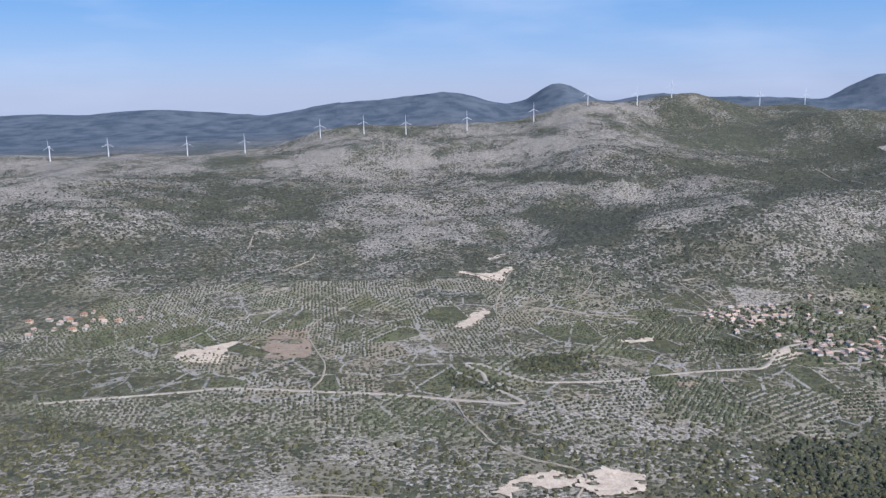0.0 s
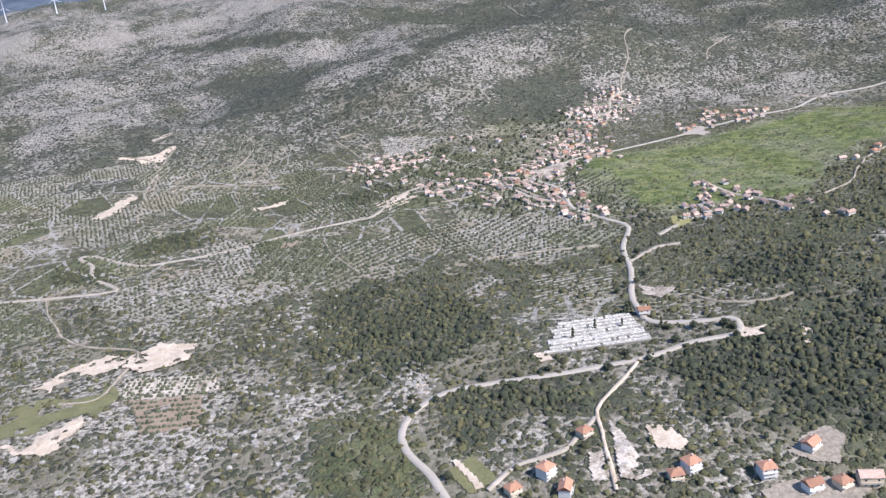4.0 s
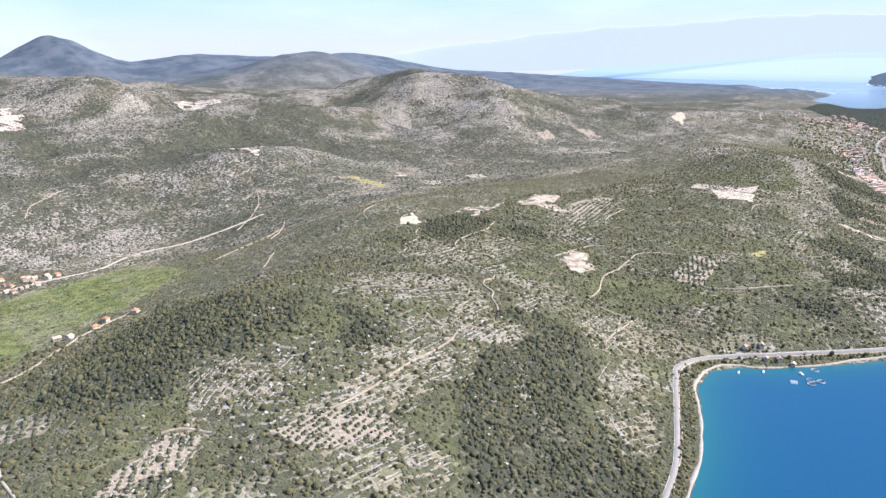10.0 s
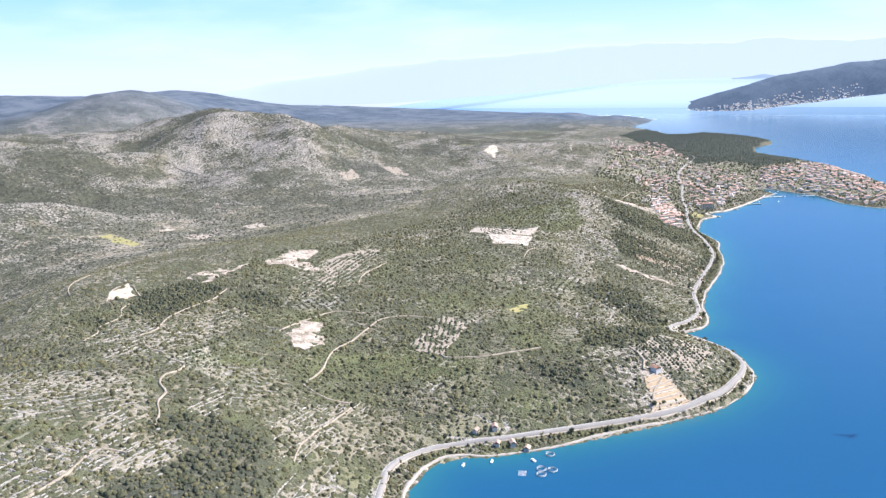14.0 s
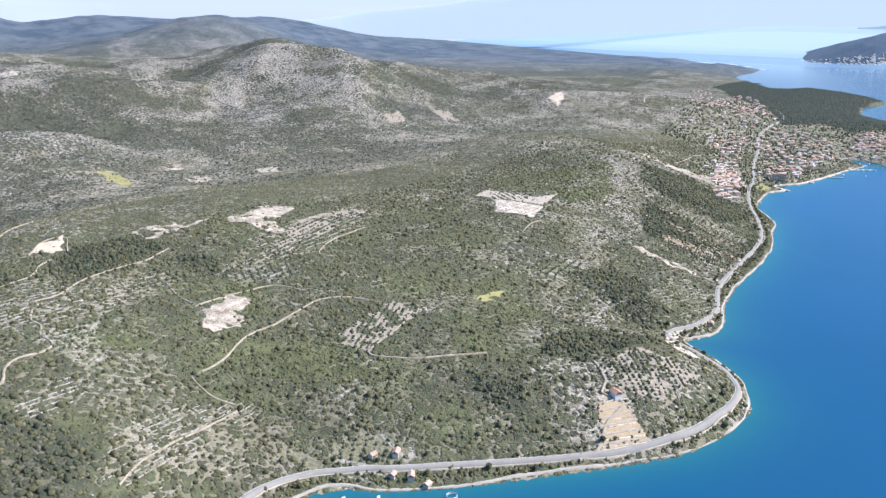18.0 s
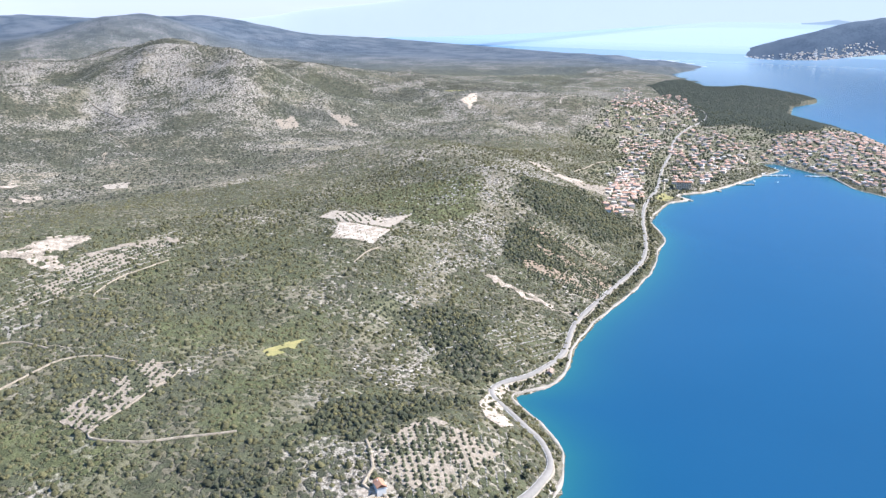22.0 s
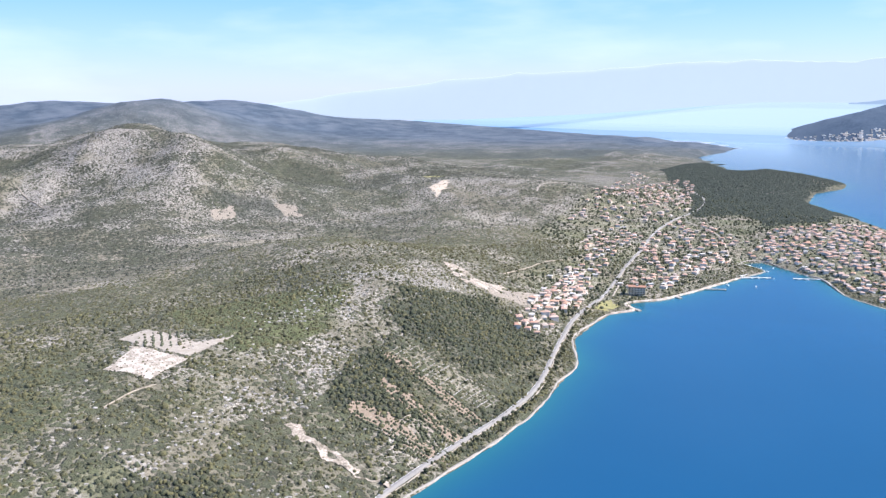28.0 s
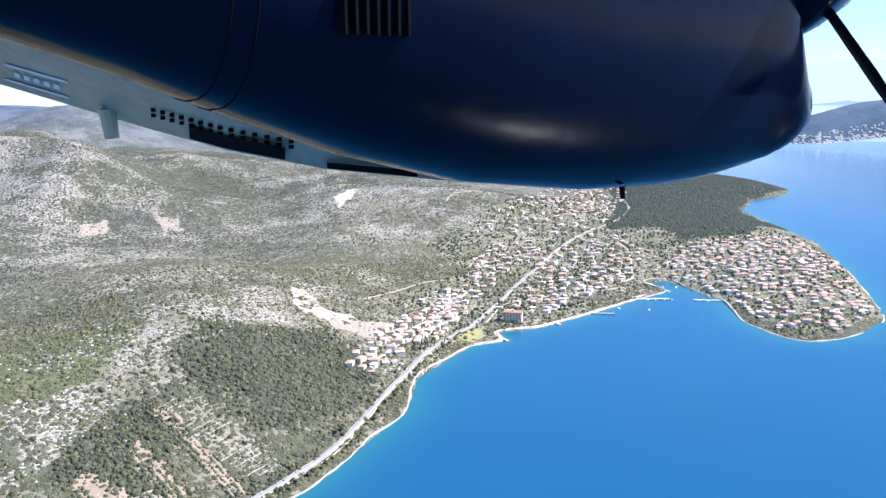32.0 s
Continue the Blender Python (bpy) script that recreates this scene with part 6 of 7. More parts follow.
def town_house(w, d, h, annex, flat, label):
    """A house of the town at the origin: walls, low roof, a lower wing or a terrace, and rows of windows."""
    root = new("town_house")
    w, d, h = 0.92 * w, 0.94 * d, 0.72 * h
    part("wall", block(-w / 2, -d / 2, -2.5, w / 2, d / 2, h), TOWN_WALL, root)
    bm = bmesh.new()
    if flat:
        box(bm, -w / 2 - 0.2, -d / 2 - 0.2, h, w / 2 + 0.2, d / 2 + 0.2, h + 0.22)
    else:
        e, top, r = 0.3, h + 0.2 * d, max(0.3, w / 2 - d * 0.42)
        low = [bm.verts.new(q) for q in ((-w / 2 - e, -d / 2 - e, h + 0.02), (w / 2 + e, -d / 2 - e, h + 0.02), (w / 2 + e, d / 2 + e, h + 0.02), (-w / 2 - e, d / 2 + e, h + 0.02), (-r, 0, top), (r, 0, top))]
        for f in ((0, 1, 5, 4), (2, 3, 4, 5), (1, 2, 5), (3, 0, 4), (3, 2, 1, 0)):
            bm.faces.new([low[k] for k in f])
    part("roof", bm, CONCRETE if flat else TOWN_ROOF, root)
    if annex:
        part("wing", block(w / 2 + 0.005, -d * 0.35, -2.5, w / 2 + w * annex, d * 0.3, h * 0.55), TOWN_WALL, root)
    rows = 2 if h > 2.2 else 1
    for k in range(rows):
        for u in (-0.28, 0.24):
            part("window", block(u * w - 0.45, -d / 2 - 0.03, h * k / rows + 0.4, u * w + 0.45, -d / 2 + 0.02, h * k / rows + 1.0), PANE, root)
    return tagged(root, label, "house", "houses of the town")


TOWN_KINDS = [
    town_house(7.2, 5.4, 3.6, 0.0, False, "two-storey rendered town house with a low coral tile roof"),
    town_house(6.0, 5.2, 2.9, 0.5, False, "rendered town house with a lower side wing and tile roof"),
    town_house(8.6, 5.8, 4.4, 0.0, False, "wide three-storey guest house with a hipped tile roof"),
    town_house(5.4, 4.4, 2.4, 0.4, False, "small pale cottage with a faded tile roof"),
    town_house(6.6, 5.0, 3.4, 0.35, True, "pale modern house with a flat concrete roof"),
]
TOWN_FIRST = set()


def place_town_house(x, y, kind, turn, near=36):
    if any((x - a) ** 2 + (y - b) ** 2 < near for a, b in BUILT):
        return
    BUILT.append((x, y))
    m = pose(x, y, spot(x, y), 0, 0, turn)
    if kind not in TOWN_FIRST:
        TOWN_FIRST.add(kind)
        TOWN_KINDS[kind].matrix_basis = m
    else:
        copy_thing(TOWN_KINDS[kind], m)


def place_house(x, y, kind, turn):
    if any((x - a) ** 2 + (y - b) ** 2 < 27 for a, b in BUILT):
        return
    BUILT.append((x, y))
    m = pose(x, y, spot(x, y), 0, 0, turn)
    if kind not in FIRST:
        FIRST.add(kind)
        KINDS[kind].matrix_basis = m
    else:
        copy_thing(KINDS[kind], m)


ROOF_OLD = material("old_village_roof", (0.54, 0.40, 0.32), 0.85, (0.38, 0.275, 0.215), 2, island=0.35)
ROOF_TOWN = palette_material("far_town_roofs", ROOF_TONES)


def quarter(poly, gap, seed, share, turn, kinds, joined=False):
    """Houses scattered over a built-up area, in loose rows."""
    rnd = random.Random(seed)
    p = np.array(poly, float)
    c, ang = p.mean(0), radians(turn)
    reach = np.ptp(p, axis=0).max()
    n = int(reach / gap) + 1
    cand = []
    for i in range(-n, n + 1):
        for j in range(-n, n + 1):
            u, v = (i + rnd.uniform(-0.5, 0.5)) * gap, (j + rnd.uniform(-0.5, 0.5)) * gap
            cand.append((c[0] + u * math.cos(ang) - v * math.sin(ang), c[1] + u * math.sin(ang) + v * math.cos(ang)))
    a = np.array(cand)
    a = a[inside(p, a[:, 0], a[:, 1])]
    a = a[open_ground(a[:, 0], a[:, 1]) & (coast_distance(a[:, 0], a[:, 1]) > 9)]
    for q in a:
        if rnd.random() < share:
            kind, ang_q = rnd.choice(kinds), turn + rnd.choice((0, 0, 90, 180)) + rnd.uniform(-26, 26)
            if joined == "town":
                place_town_house(q[0], q[1], rnd.choice((0, 1, 2, 3, 0, 1, 3, 4)), ang_q)
            elif joined:
                FAR_HOUSES.append((q[0], q[1], kind, ang_q))
            else:
                place_house(q[0], q[1], kind, ang_q)


for x, y, kind, turn in ((245, 228, 1, 20), (223, 212, 4, 30), (226, 201, 0, 60), (209, 208, 1, 15), (264, 193, 1, -10), (271, 195, 4, 12), (315, 189, 0, 25), (293, 183, 4, -8), (303, 172, 0, 5), (313, 170, 1, 10), (322, 168, 5, -20),
                        (1021, 79, 0, 60), (899, 133, 3, 20), (905, 126, 2, 40), (907, 117, 3, 10), (901, 149, 3, 0), (910, 141, 2, 30), (1205, 104, 2, 20)):
    place_house(x, y, kind, turn)


def along(points, gap, seed, kinds, rows=(4.2, 8.6), share=0.75):
    """Houses lined up on both sides of a lane."""
    rnd = random.Random(seed)
    line = smooth_line(points, gap)
    t = np.gradient(line, axis=0)
    t /= np.linalg.norm(t, axis=1)[:, None] + 1e-9
    for (x, y), (tx, ty) in zip(line, t):
        for side in (-1, 1):
            for k, off in enumerate(rows):
                q = side * (off + rnd.uniform(-0.5, 1.4))
                hx, hy = x - ty * q + tx * rnd.uniform(-2, 2), y + tx * q + ty * rnd.uniform(-2, 2)
                if rnd.random() < share * (0.75 if k else 1) and open_ground(np.array([hx]), np.array([hy]))[0]:
                    turn = math.degrees(math.atan2(ty, tx)) + rnd.choice((0, 0, 90, 180)) + rnd.uniform(-10, 10)
                    if k < 2:
                        place_house(hx, hy, rnd.choice(kinds), turn)
                    elif all((hx - a) ** 2 + (hy - b) ** 2 > 27 for a, b in BUILT):
                        BUILT.append((hx, hy))
                        BACK_HOUSES.append((hx, hy, rnd.choice((2, 3, 3, 0)), turn))


for k, (points, width) in enumerate(VILLAGE_LANES[:6]):
    along(points, 6.5, 80 + k, (2, 3, 6, 3, 2, 6, 1, 6), (4.6, 10.0, 15.0, 20.5, 26.0), 0.6)
for k, (points, width) in enumerate(VILLAGE_LANES[6:8]):
    along(points, 8, 90 + k, (2, 3, 6), (4.6, 9.0), 0.55)
along([(347, 607), (361, 594), (379, 605), (410, 631), (444, 638)], 7, 95, (2, 3, 6, 1, 6), (5.5, 11.0, 17.0, 23.0), 0.5)
along([(362, 470), (356, 501), (367, 549), (361, 594)], 7, 96, (6, 3, 2, 1), (5.5, 11.0), 0.6)
quarter([(214, 696), (285, 737), (359, 766), (439, 722), (423, 606), (386, 551), (350, 525), (308, 531), (260, 611)], 15.0, 1, 0.2, 25, (6, 3, 1, 2, 6, 3))
quarter([(460, 754), (549, 845), (569, 822), (478, 730)], 11, 2, 0.7, 35, (6, 2, 3, 6, 1))
quarter([(537, 686), (614, 758), (662, 716), (623, 660), (550, 650)], 12, 3, 0.62, 15, (6, 2, 3, 1))
quarter([(551, 486), (643, 512), (619, 482), (544, 458)], 11, 4, 0.62, 15, (6, 2, 3, 1))
quarter([(450, 501), (462, 476), (435, 403), (407, 427), (433, 470)], 13, 5, 0.55, 50, (6, 2, 3))
quarter([(438, 370), (470, 368), (462, 344), (438, 346)], 10, 6, 0.8, 10, (2, 6, 3))
quarter([(-368, 701), (-316, 746), (-260, 731), (-256, 706), (-341, 657)], 13, 7, 0.6, 10, (6, 2, 3, 1))
quarter([(1566, 262), (1601, 282), (1672, 312), (1740, 345), (1842, 374), (1853, 349), (1760, 310), (1690, 276), (1633, 258), (1580, 240)], 8.0, 8, 0.80, 30, (0, 1), "town")
quarter([(1690, 345), (1834, 375), (2016, 478), (2090, 470), (2046, 408), (1900, 365), (1850, 350)], 10.5, 9, 0.5, 25, (0, 1), "town")
quarter([(1800, 300), (1936, 341), (2043, 286), (1990, 255), (1900, 262), (1836, 257)], 9.4, 10, 0.62, 20, (0, 1), "town")
quarter([(2010, 222), (2060, 262), (2110, 262), (2090, 200), (2010, 110), (1945, 40), (1925, 60), (1950, 104), (2000, 146)], 9.0, 11, 0.7, 35, (0, 1), "town")
quarter([(1980, 385), (2166, 425), (2174, 351), (2101, 270), (2052, 291), (1950, 345)], 12.5, 12, 0.52, 30, (0, 1, 4, 5), True)
quarter([(2035, 541), (2263, 616), (2560, 700), (2700, 700), (2681, 646), (2255, 445), (2120, 440), (2090, 480)], 14, 13, 0.5, 20, (0, 1, 4, 5), True)
quarter([(2100, 262), (2167, 280), (2260, 230), (2330, 190), (2235, 104), (2067, 17), (1959, 13), (1935, 25), (2010, 90), (2090, 190)], 10.0, 14, 0.7, 35, (0, 1, 4, 0), True)
quarter([(2300, 640), (2600, 790), (2800, 870), (2760, 800), (2560, 700)], 16, 15, 0.5, 20, (0, 1, 4, 5), True)


def join_far_houses(name, places, size, label):
    """The far side of the town: its houses in one mesh for walls and one for roofs."""
    sets = {"wall": ([], [], WALL_TOWN), "roof": ([], [], ROOF_TOWN if name == "far_town" else ROOF_OLD)}
    rnd = random.Random(98)
    for x, y, kind, turn in places:
        w, d, h = size * rnd.uniform(4.8, 8.4), size * rnd.uniform(4.2, 5.8), size * rnd.choice((1.7, 2.2, 2.4, 3.0))
        m = pose(x, y, spot(x, y), 0, 0, turn)
        shapes = [(0, 0, w / 2, d / 2, h)]
        if rnd.random() < 0.45:
            shapes.append((w * 0.62, rnd.uniform(-0.2, 0.2) * d, w * 0.24, d * 0.34, h * 0.6))
        for cx, cy, w, d, h in shapes:
            top = h + 0.34 * d
            v, f, _ = sets["wall"]
            b = len(v)
            v += [m @ Vector((cx + a * w, cy + c * d, z)) for z in (-2, h) for a, c in ((-1, -1), (1, -1), (1, 1), (-1, 1))]
            f += [tuple(b + k for k in q) for q in ((0, 1, 5, 4), (1, 2, 6, 5), (2, 3, 7, 6), (3, 0, 4, 7))]
            v, f, _ = sets["roof"]
            b = len(v)
            r = max(0.2, w - d * 0.8)
            v += [m @ Vector((cx + q[0], cy + q[1], q[2])) for q in ((-w - 0.3, -d - 0.3, h - 0.05), (w + 0.3, -d - 0.3, h - 0.05), (w + 0.3, d + 0.3, h - 0.05), (-w - 0.3, d + 0.3, h - 0.05), (-r, 0, top), (r, 0, top))]
            f += [tuple(b + k for k in q) for q in ((0, 1, 5, 4), (2, 3, 4, 5), (1, 2, 5), (3, 0, 4), (3, 2, 1, 0))]
    root = tagged(new(name), label, "houses", kind="stuff")
    for name, (v, f, mat) in sets.items():
        new(name, mesh_of(name, v, f, mat)).parent = root


join_far_houses("far_town", FAR_HOUSES, 0.98, "crowd of far white houses with faded tile roofs")
join_far_houses("village_outskirts", BACK_HOUSES, 0.64, "old stone houses and sheds behind the village lanes")


def island_town():
    """The pale houses along the far island's shore, in one mesh."""
    rnd = random.Random(97)
    p = np.array(ISLAND_LINE)
    verts, faces = [], []
    for k in range(700):
        u, r = rnd.random() ** 1.5 * 6.2, rnd.random() ** 1.6 * (0.16 if k % 3 else 0.05)
        c = [np.interp(u, np.arange(len(p)), p[:, i]) for i in range(4)]
        x, y, z = c[0] + 330 * r, c[1] + 330 * r * 0.35, c[2] + (c[3] - c[2]) * math.sin(r / 0.6 * math.pi / 2) - 1
        w, d, h = rnd.uniform(1.8, 4.5), rnd.uniform(1.5, 3), rnd.uniform(1.2, 3)
        b = len(verts)
        verts += [(x - d, y - w, z - 3), (x + d, y - w, z - 3), (x + d, y + w, z - 3), (x - d, y + w, z - 3), (x - d, y - w, z + h), (x + d, y - w, z + h), (x + d, y + w, z + h), (x - d, y + w, z + h), (x, y - w, z + h + 1.2), (x, y + w, z + h + 1.2)]
        faces += [tuple(b + i for i in q) for q in ((0, 3, 7, 4), (1, 5, 6, 2), (0, 4, 8, 5, 1), (2, 6, 9, 7, 3), (4, 7, 9, 8), (5, 8, 9, 6))]
    tagged(new("island_town", mesh_of("island_town", verts, faces, WALL_TOWN)), "pale town along the shore of the far island", "houses", kind="stuff")


island_town()

# ---- wind turbines ----
def turbine():
    root = new("wind_turbine")
    part("tower", tube(bmesh.new(), (0, 0, -3), (0, 0, 38), 1.5, 0.8, 12), STEEL_WHITE, root)
    part("nacelle", block(-0.9, -2.2, 37.4, 0.9, 3.2, 39.4), STEEL_WHITE, root)
    part("hub", tube(bmesh.new(), (0, -3.4, 38.4), (0, -2.1, 38.4), 0.5, 1.0, 10), STEEL_WHITE, root)
    for k in range(3):
        a = radians(90 + 120 * k)
        bm = bmesh.new()
        u, v = Vector((math.cos(a), 0, math.sin(a))), Vector((-math.sin(a), 0, math.cos(a)))
        c = Vector((0, -2.8, 38.4))
        ends = []
        for s, wd, th in ((0.6, 0.5, 0.5), (4.5, 1.25, 0.35), (12, 0.85, 0.22), (20.5, 0.28, 0.08)):
            q = c + u * s
            ends.append([bm.verts.new(q + v * wd * f + Vector((0, th * g, 0))) for f, g in ((-0.35, 0), (0.1, 0.5), (0.65, 0), (0.1, -0.5))])
        for r, t in zip(ends[:-1], ends[1:]):
            for i in range(4):
                bm.faces.new((r[i], r[(i + 1) % 4], t[(i + 1) % 4], t[i]))
        bm.faces.new(ends[-1])
        part("blade", bm, STEEL_WHITE, root)
    return tagged(root, "white three-bladed wind turbine at rest on the ridge", "wind turbine", "turbines on the ridge")


first = turbine()
TURBINES = [(-869, 1850), (-739, 1850), (-565, 1850), (-438, 1850), (-271, 1850), (-175, 1850), (-83, 1850), (51, 1850), (197, 1850), (318, 1870), (429, 1880), (510, 1900), (753, 2400), (870, 2400), (987, 2400), (1074, 2400), (1161, 2400), (726, 1950), (830, 1950)]
for k, (x, y) in enumerate(TURBINES):
    m = pose(x, y, spot(x, y) - 0.5, 0, 0, (k * 37) % 40 - 20) @ Matrix.Diagonal((0.86, 0.86, 0.86, 1))
    if k:
        copy_thing(first, m)
    else:
        first.matrix_basis = m


# ---- cemetery ----
def flat_bed(name, poly, mat, label, category, top, parent=None, depth=3.0):
    """A level terrace with upright sides."""
    bm = bmesh.new()
    tops = top if isinstance(top, list) else [top] * len(poly)
    lo, hi = [bm.verts.new((x, y, z - depth)) for (x, y), z in zip(poly, tops)], [bm.verts.new((x, y, z)) for (x, y), z in zip(poly, tops)]
    bm.faces.new(hi)
    for i in range(len(poly)):
        j = (i + 1) % len(poly)
        bm.faces.new((lo[i], lo[j], hi[j], hi[i]))
    bmesh.ops.recalc_face_normals(bm, faces=bm.faces)
    ob = part(name, bm, mat, parent)
    return ob if parent else tagged(ob, label, category, kind="structure")


def tomb(kind):
    root = new("tomb")
    part("slab", block(-0.61, -0.7, 0.0, 0.61, 0.6, 0.45), MARBLE, root)
    part("lid", block(-0.5, -0.6, 0.45, 0.5, 0.45, 0.55), MARBLE, root)
    part("headstone", block(-0.55, 0.46, 0.45, 0.55, 0.6, 1.0 if kind else 0.85), MARBLE, root)
    return tagged(root, "white marble family tomb with a headstone", "tomb", "cemetery tombs")


gu, gv = Vector((0.975, -0.22)), Vector((0.22, 0.975))
row_poly = lambda v0, v1, u0, u1: [tuple(Vector((255, 291)) + gu * u + gv * v) for u, v in ((u0, v0), (u1, v0), (u1, v1), (u0, v1))]
tomb_kinds, tomb_count = [tomb(0), tomb(1)], 0
used_kind = set()
for k in range(9):
    v0, v1 = k * 3.4, k * 3.4 + 3.1
    u0, u1 = 0.5 + 1.1 * k - (2 if k % 3 == 0 else 0), 48 - 0.4 * k
    ends = [spot(*(Vector((255, 291)) + gu * u + gv * (v0 + 1.8))) for u in np.linspace(u0, u1, 9)]
    slope, low = np.polyfit(np.linspace(u0, u1, 9), ends, 1)
    low += max(0.0, float(np.max(np.array(ends) - low - slope * np.linspace(u0, u1, 9)))) + 0.25
    tops = [low + slope * u for u in (u0, u1, u1, u0)]
    flat_bed("cemetery_terrace", row_poly(v0, v1, u0, u1), CONCRETE if k == 3 else PAVING, "grey paved cemetery terrace behind a low wall", "terrace", tops, depth=3.0)
    u = u0 + 0.7
    while u < u1 - 0.5:
        q = Vector((255, 291)) + gu * u + gv * (v0 + 2.0)
        i = (tomb_count * 7 // 3) % 2
        m = pose(q.x, q.y, low + slope * u - 0.02, 0, 0, -12.7 + random.uniform(-1, 1))
        if i in used_kind:
            copy_thing(tomb_kinds[i], m)
        else:
            used_kind.add(i)
            tomb_kinds[i].matrix_basis = m
        tomb_count += 1
        u += 1.3 if random.random() < 0.93 else 2.4
chapel = house(6.0, 4.2, 3.0, ROOF, WALL_WHITE, label="small white cemetery chapel with a red tile roof")
chapel["category"], chapel["group"] = "chapel", "cemetery buildings"
cq = Vector((255, 291)) + gu * 47 + gv * 27
chapel.matrix_basis = pose(cq.x + 4, cq.y, spot(cq.x + 4, cq.y), 0, 0, -12)

# ---- hotel, quays, boats and fish cages ----
hotel = new("hotel")
hw, hd, hh = 9.0, 4.5, 9.0
part("wall", block(-hw, -hd, -2, hw, hd, hh), WALL_CREAM, hotel)
part("roof", block(-hw - 0.4, -hd - 0.4, hh, hw + 0.4, hd + 0.4, hh + 0.5), ROOF, hotel)
part("stair_tower", block(-1.2, -0.8, hh + 0.5, 1.2, 0.8, hh + 2.0), WALL_WHITE, hotel)
for k in range(4):
    for j in range(6):
        b = part("balcony", block(-hw + 0.4 + j * 3.0, -hd - 0.9, 0.6 + k * 2.1, -hw + 2.8 + j * 3.0, -hd, 0.75 + k * 2.1), WALL_WHITE, hotel)
        part("window", block(-hw + 1.0 + j * 3.0, -hd - 0.03, 0.85 + k * 2.1, -hw + 2.1 + j * 3.0, -hd + 0.02, 1.9 + k * 2.1), PANE, hotel)
tagged(hotel, "cream four-storey hotel with balconies and an orange roof", "hotel")
hotel.matrix_basis = pose(1790, 268, spot(1790, 268), 0, 0, -62)

for name, line, width, label in (("pier", [(1946, 222), (1958, 210), (1970, 195)], 3.2, "concrete harbour pier with moored boats"), ("pier", [(2000, 148), (1992, 158), (1982, 174)], 2.8, "short concrete pier"),
                                 ("groyne", [(1866, 228), (1872, 220), (1880, 209)], 3.0, "pale rubble groyne"), ("groyne", [(1745, 252), (1742, 246), (1738, 234)], 4.0, "pale rubble groyne ending the beach"),
                                 ("groyne", [(1815, 236), (1812, 228)], 4.0, "pale rubble groyne")):
    bm = bmesh.new()
    c = smooth_line(line, 3)
    t = np.gradient(c, axis=0)
    t /= np.linalg.norm(t, axis=1)[:, None]
    loops = []
    for (px_, py_), (tx, ty) in zip(c, t):
        loops.append([bm.verts.new((px_ - ty * s * width / 2, py_ + tx * s * width / 2, z)) for s, z in ((-1.2, -4), (-1, 0.9), (1, 0.9), (1.2, -4))])
    for a, b in zip(loops[:-1], loops[1:]):
        for i in range(3):
            bm.faces.new((a[i], a[i + 1], b[i + 1], b[i]))
    bm.faces.new(loops[0]), bm.faces.new(loops[-1][::-1])
    bmesh.ops.recalc_face_normals(bm, faces=bm.faces)
    tagged(part(name, bm, CONCRETE if name == "pier" else BEACH), label, name, kind="structure")
flat_bed("quay", [(1938, 237), (1968, 250), (2022, 262), (2018, 240), (1990, 222), (1951, 222)], CONCRETE, "pale paved harbour quay", "quay", 1.6, depth=5)


def boat(length):
    root = new("boat")
    bm = bmesh.new()
    n, rings = 9, []
    for i in range(n):
        u = i / (n - 1)
        w = 0.19 * length * math.sin(math.pi * (0.18 + 0.82 * u) ** 0.8) ** 0.7 if u < 1 else 0.02
        w = max(0.02, w * (1 - max(0, u - 0.75) * 3.2))
        rings.append([bm.verts.new((length * (u - 0.5), s * w, z)) for s, z in ((-1, 0.55 + 0.2 * u), (-0.75, -0.15), (0.75, -0.15), (1, 0.55 + 0.2 * u))])
    for a, b in zip(rings[:-1], rings[1:]):
        for i in range(3):
            bm.faces.new((a[i], a[i + 1], b[i + 1], b[i]))
        bm.faces.new((a[3], a[0], b[0], b[3]))
    bm.faces.new(rings[0])
    bmesh.ops.recalc_face_normals(bm, faces=bm.faces)
    part("hull", bm, STEEL_WHITE, root)
    part("cabin", block(-0.12 * length, -0.11 * length, 0.6, 0.16 * length, 0.11 * length, 1.25), STEEL_WHITE, root)
    part("windscreen", block(0.16 * length, -0.1 * length, 0.8, 0.165 * length + 0.02, 0.1 * length, 1.2), PANE, root)
    return tagged(root, "small white motor boat moored in the harbour", "boat", "boats in the harbour")


first_boat = boat(4.2)
for k, (x, y, turn) in enumerate(((1962, 207, 35), (2002, 213, 80), (1916, 190, 10), (1953, 211, 35), (1958, 205, 38), (1965, 198, 33), (1952, 219, 40), (1968, 191, 35), (1996, 150, 120), (1987, 160, 118), (1983, 168, 122), (1902, 217, 60), (2016, 226, 20), (2024, 214, 0), (2008, 168, 90),
                                  (884, 128, 20), (897, 108, 70), (872, 140, 10))):
    m = pose(x, y, 0.1, 0, 0, turn)
    if k:
        copy_thing(first_boat, m)
    else:
        first_boat.matrix_basis = m


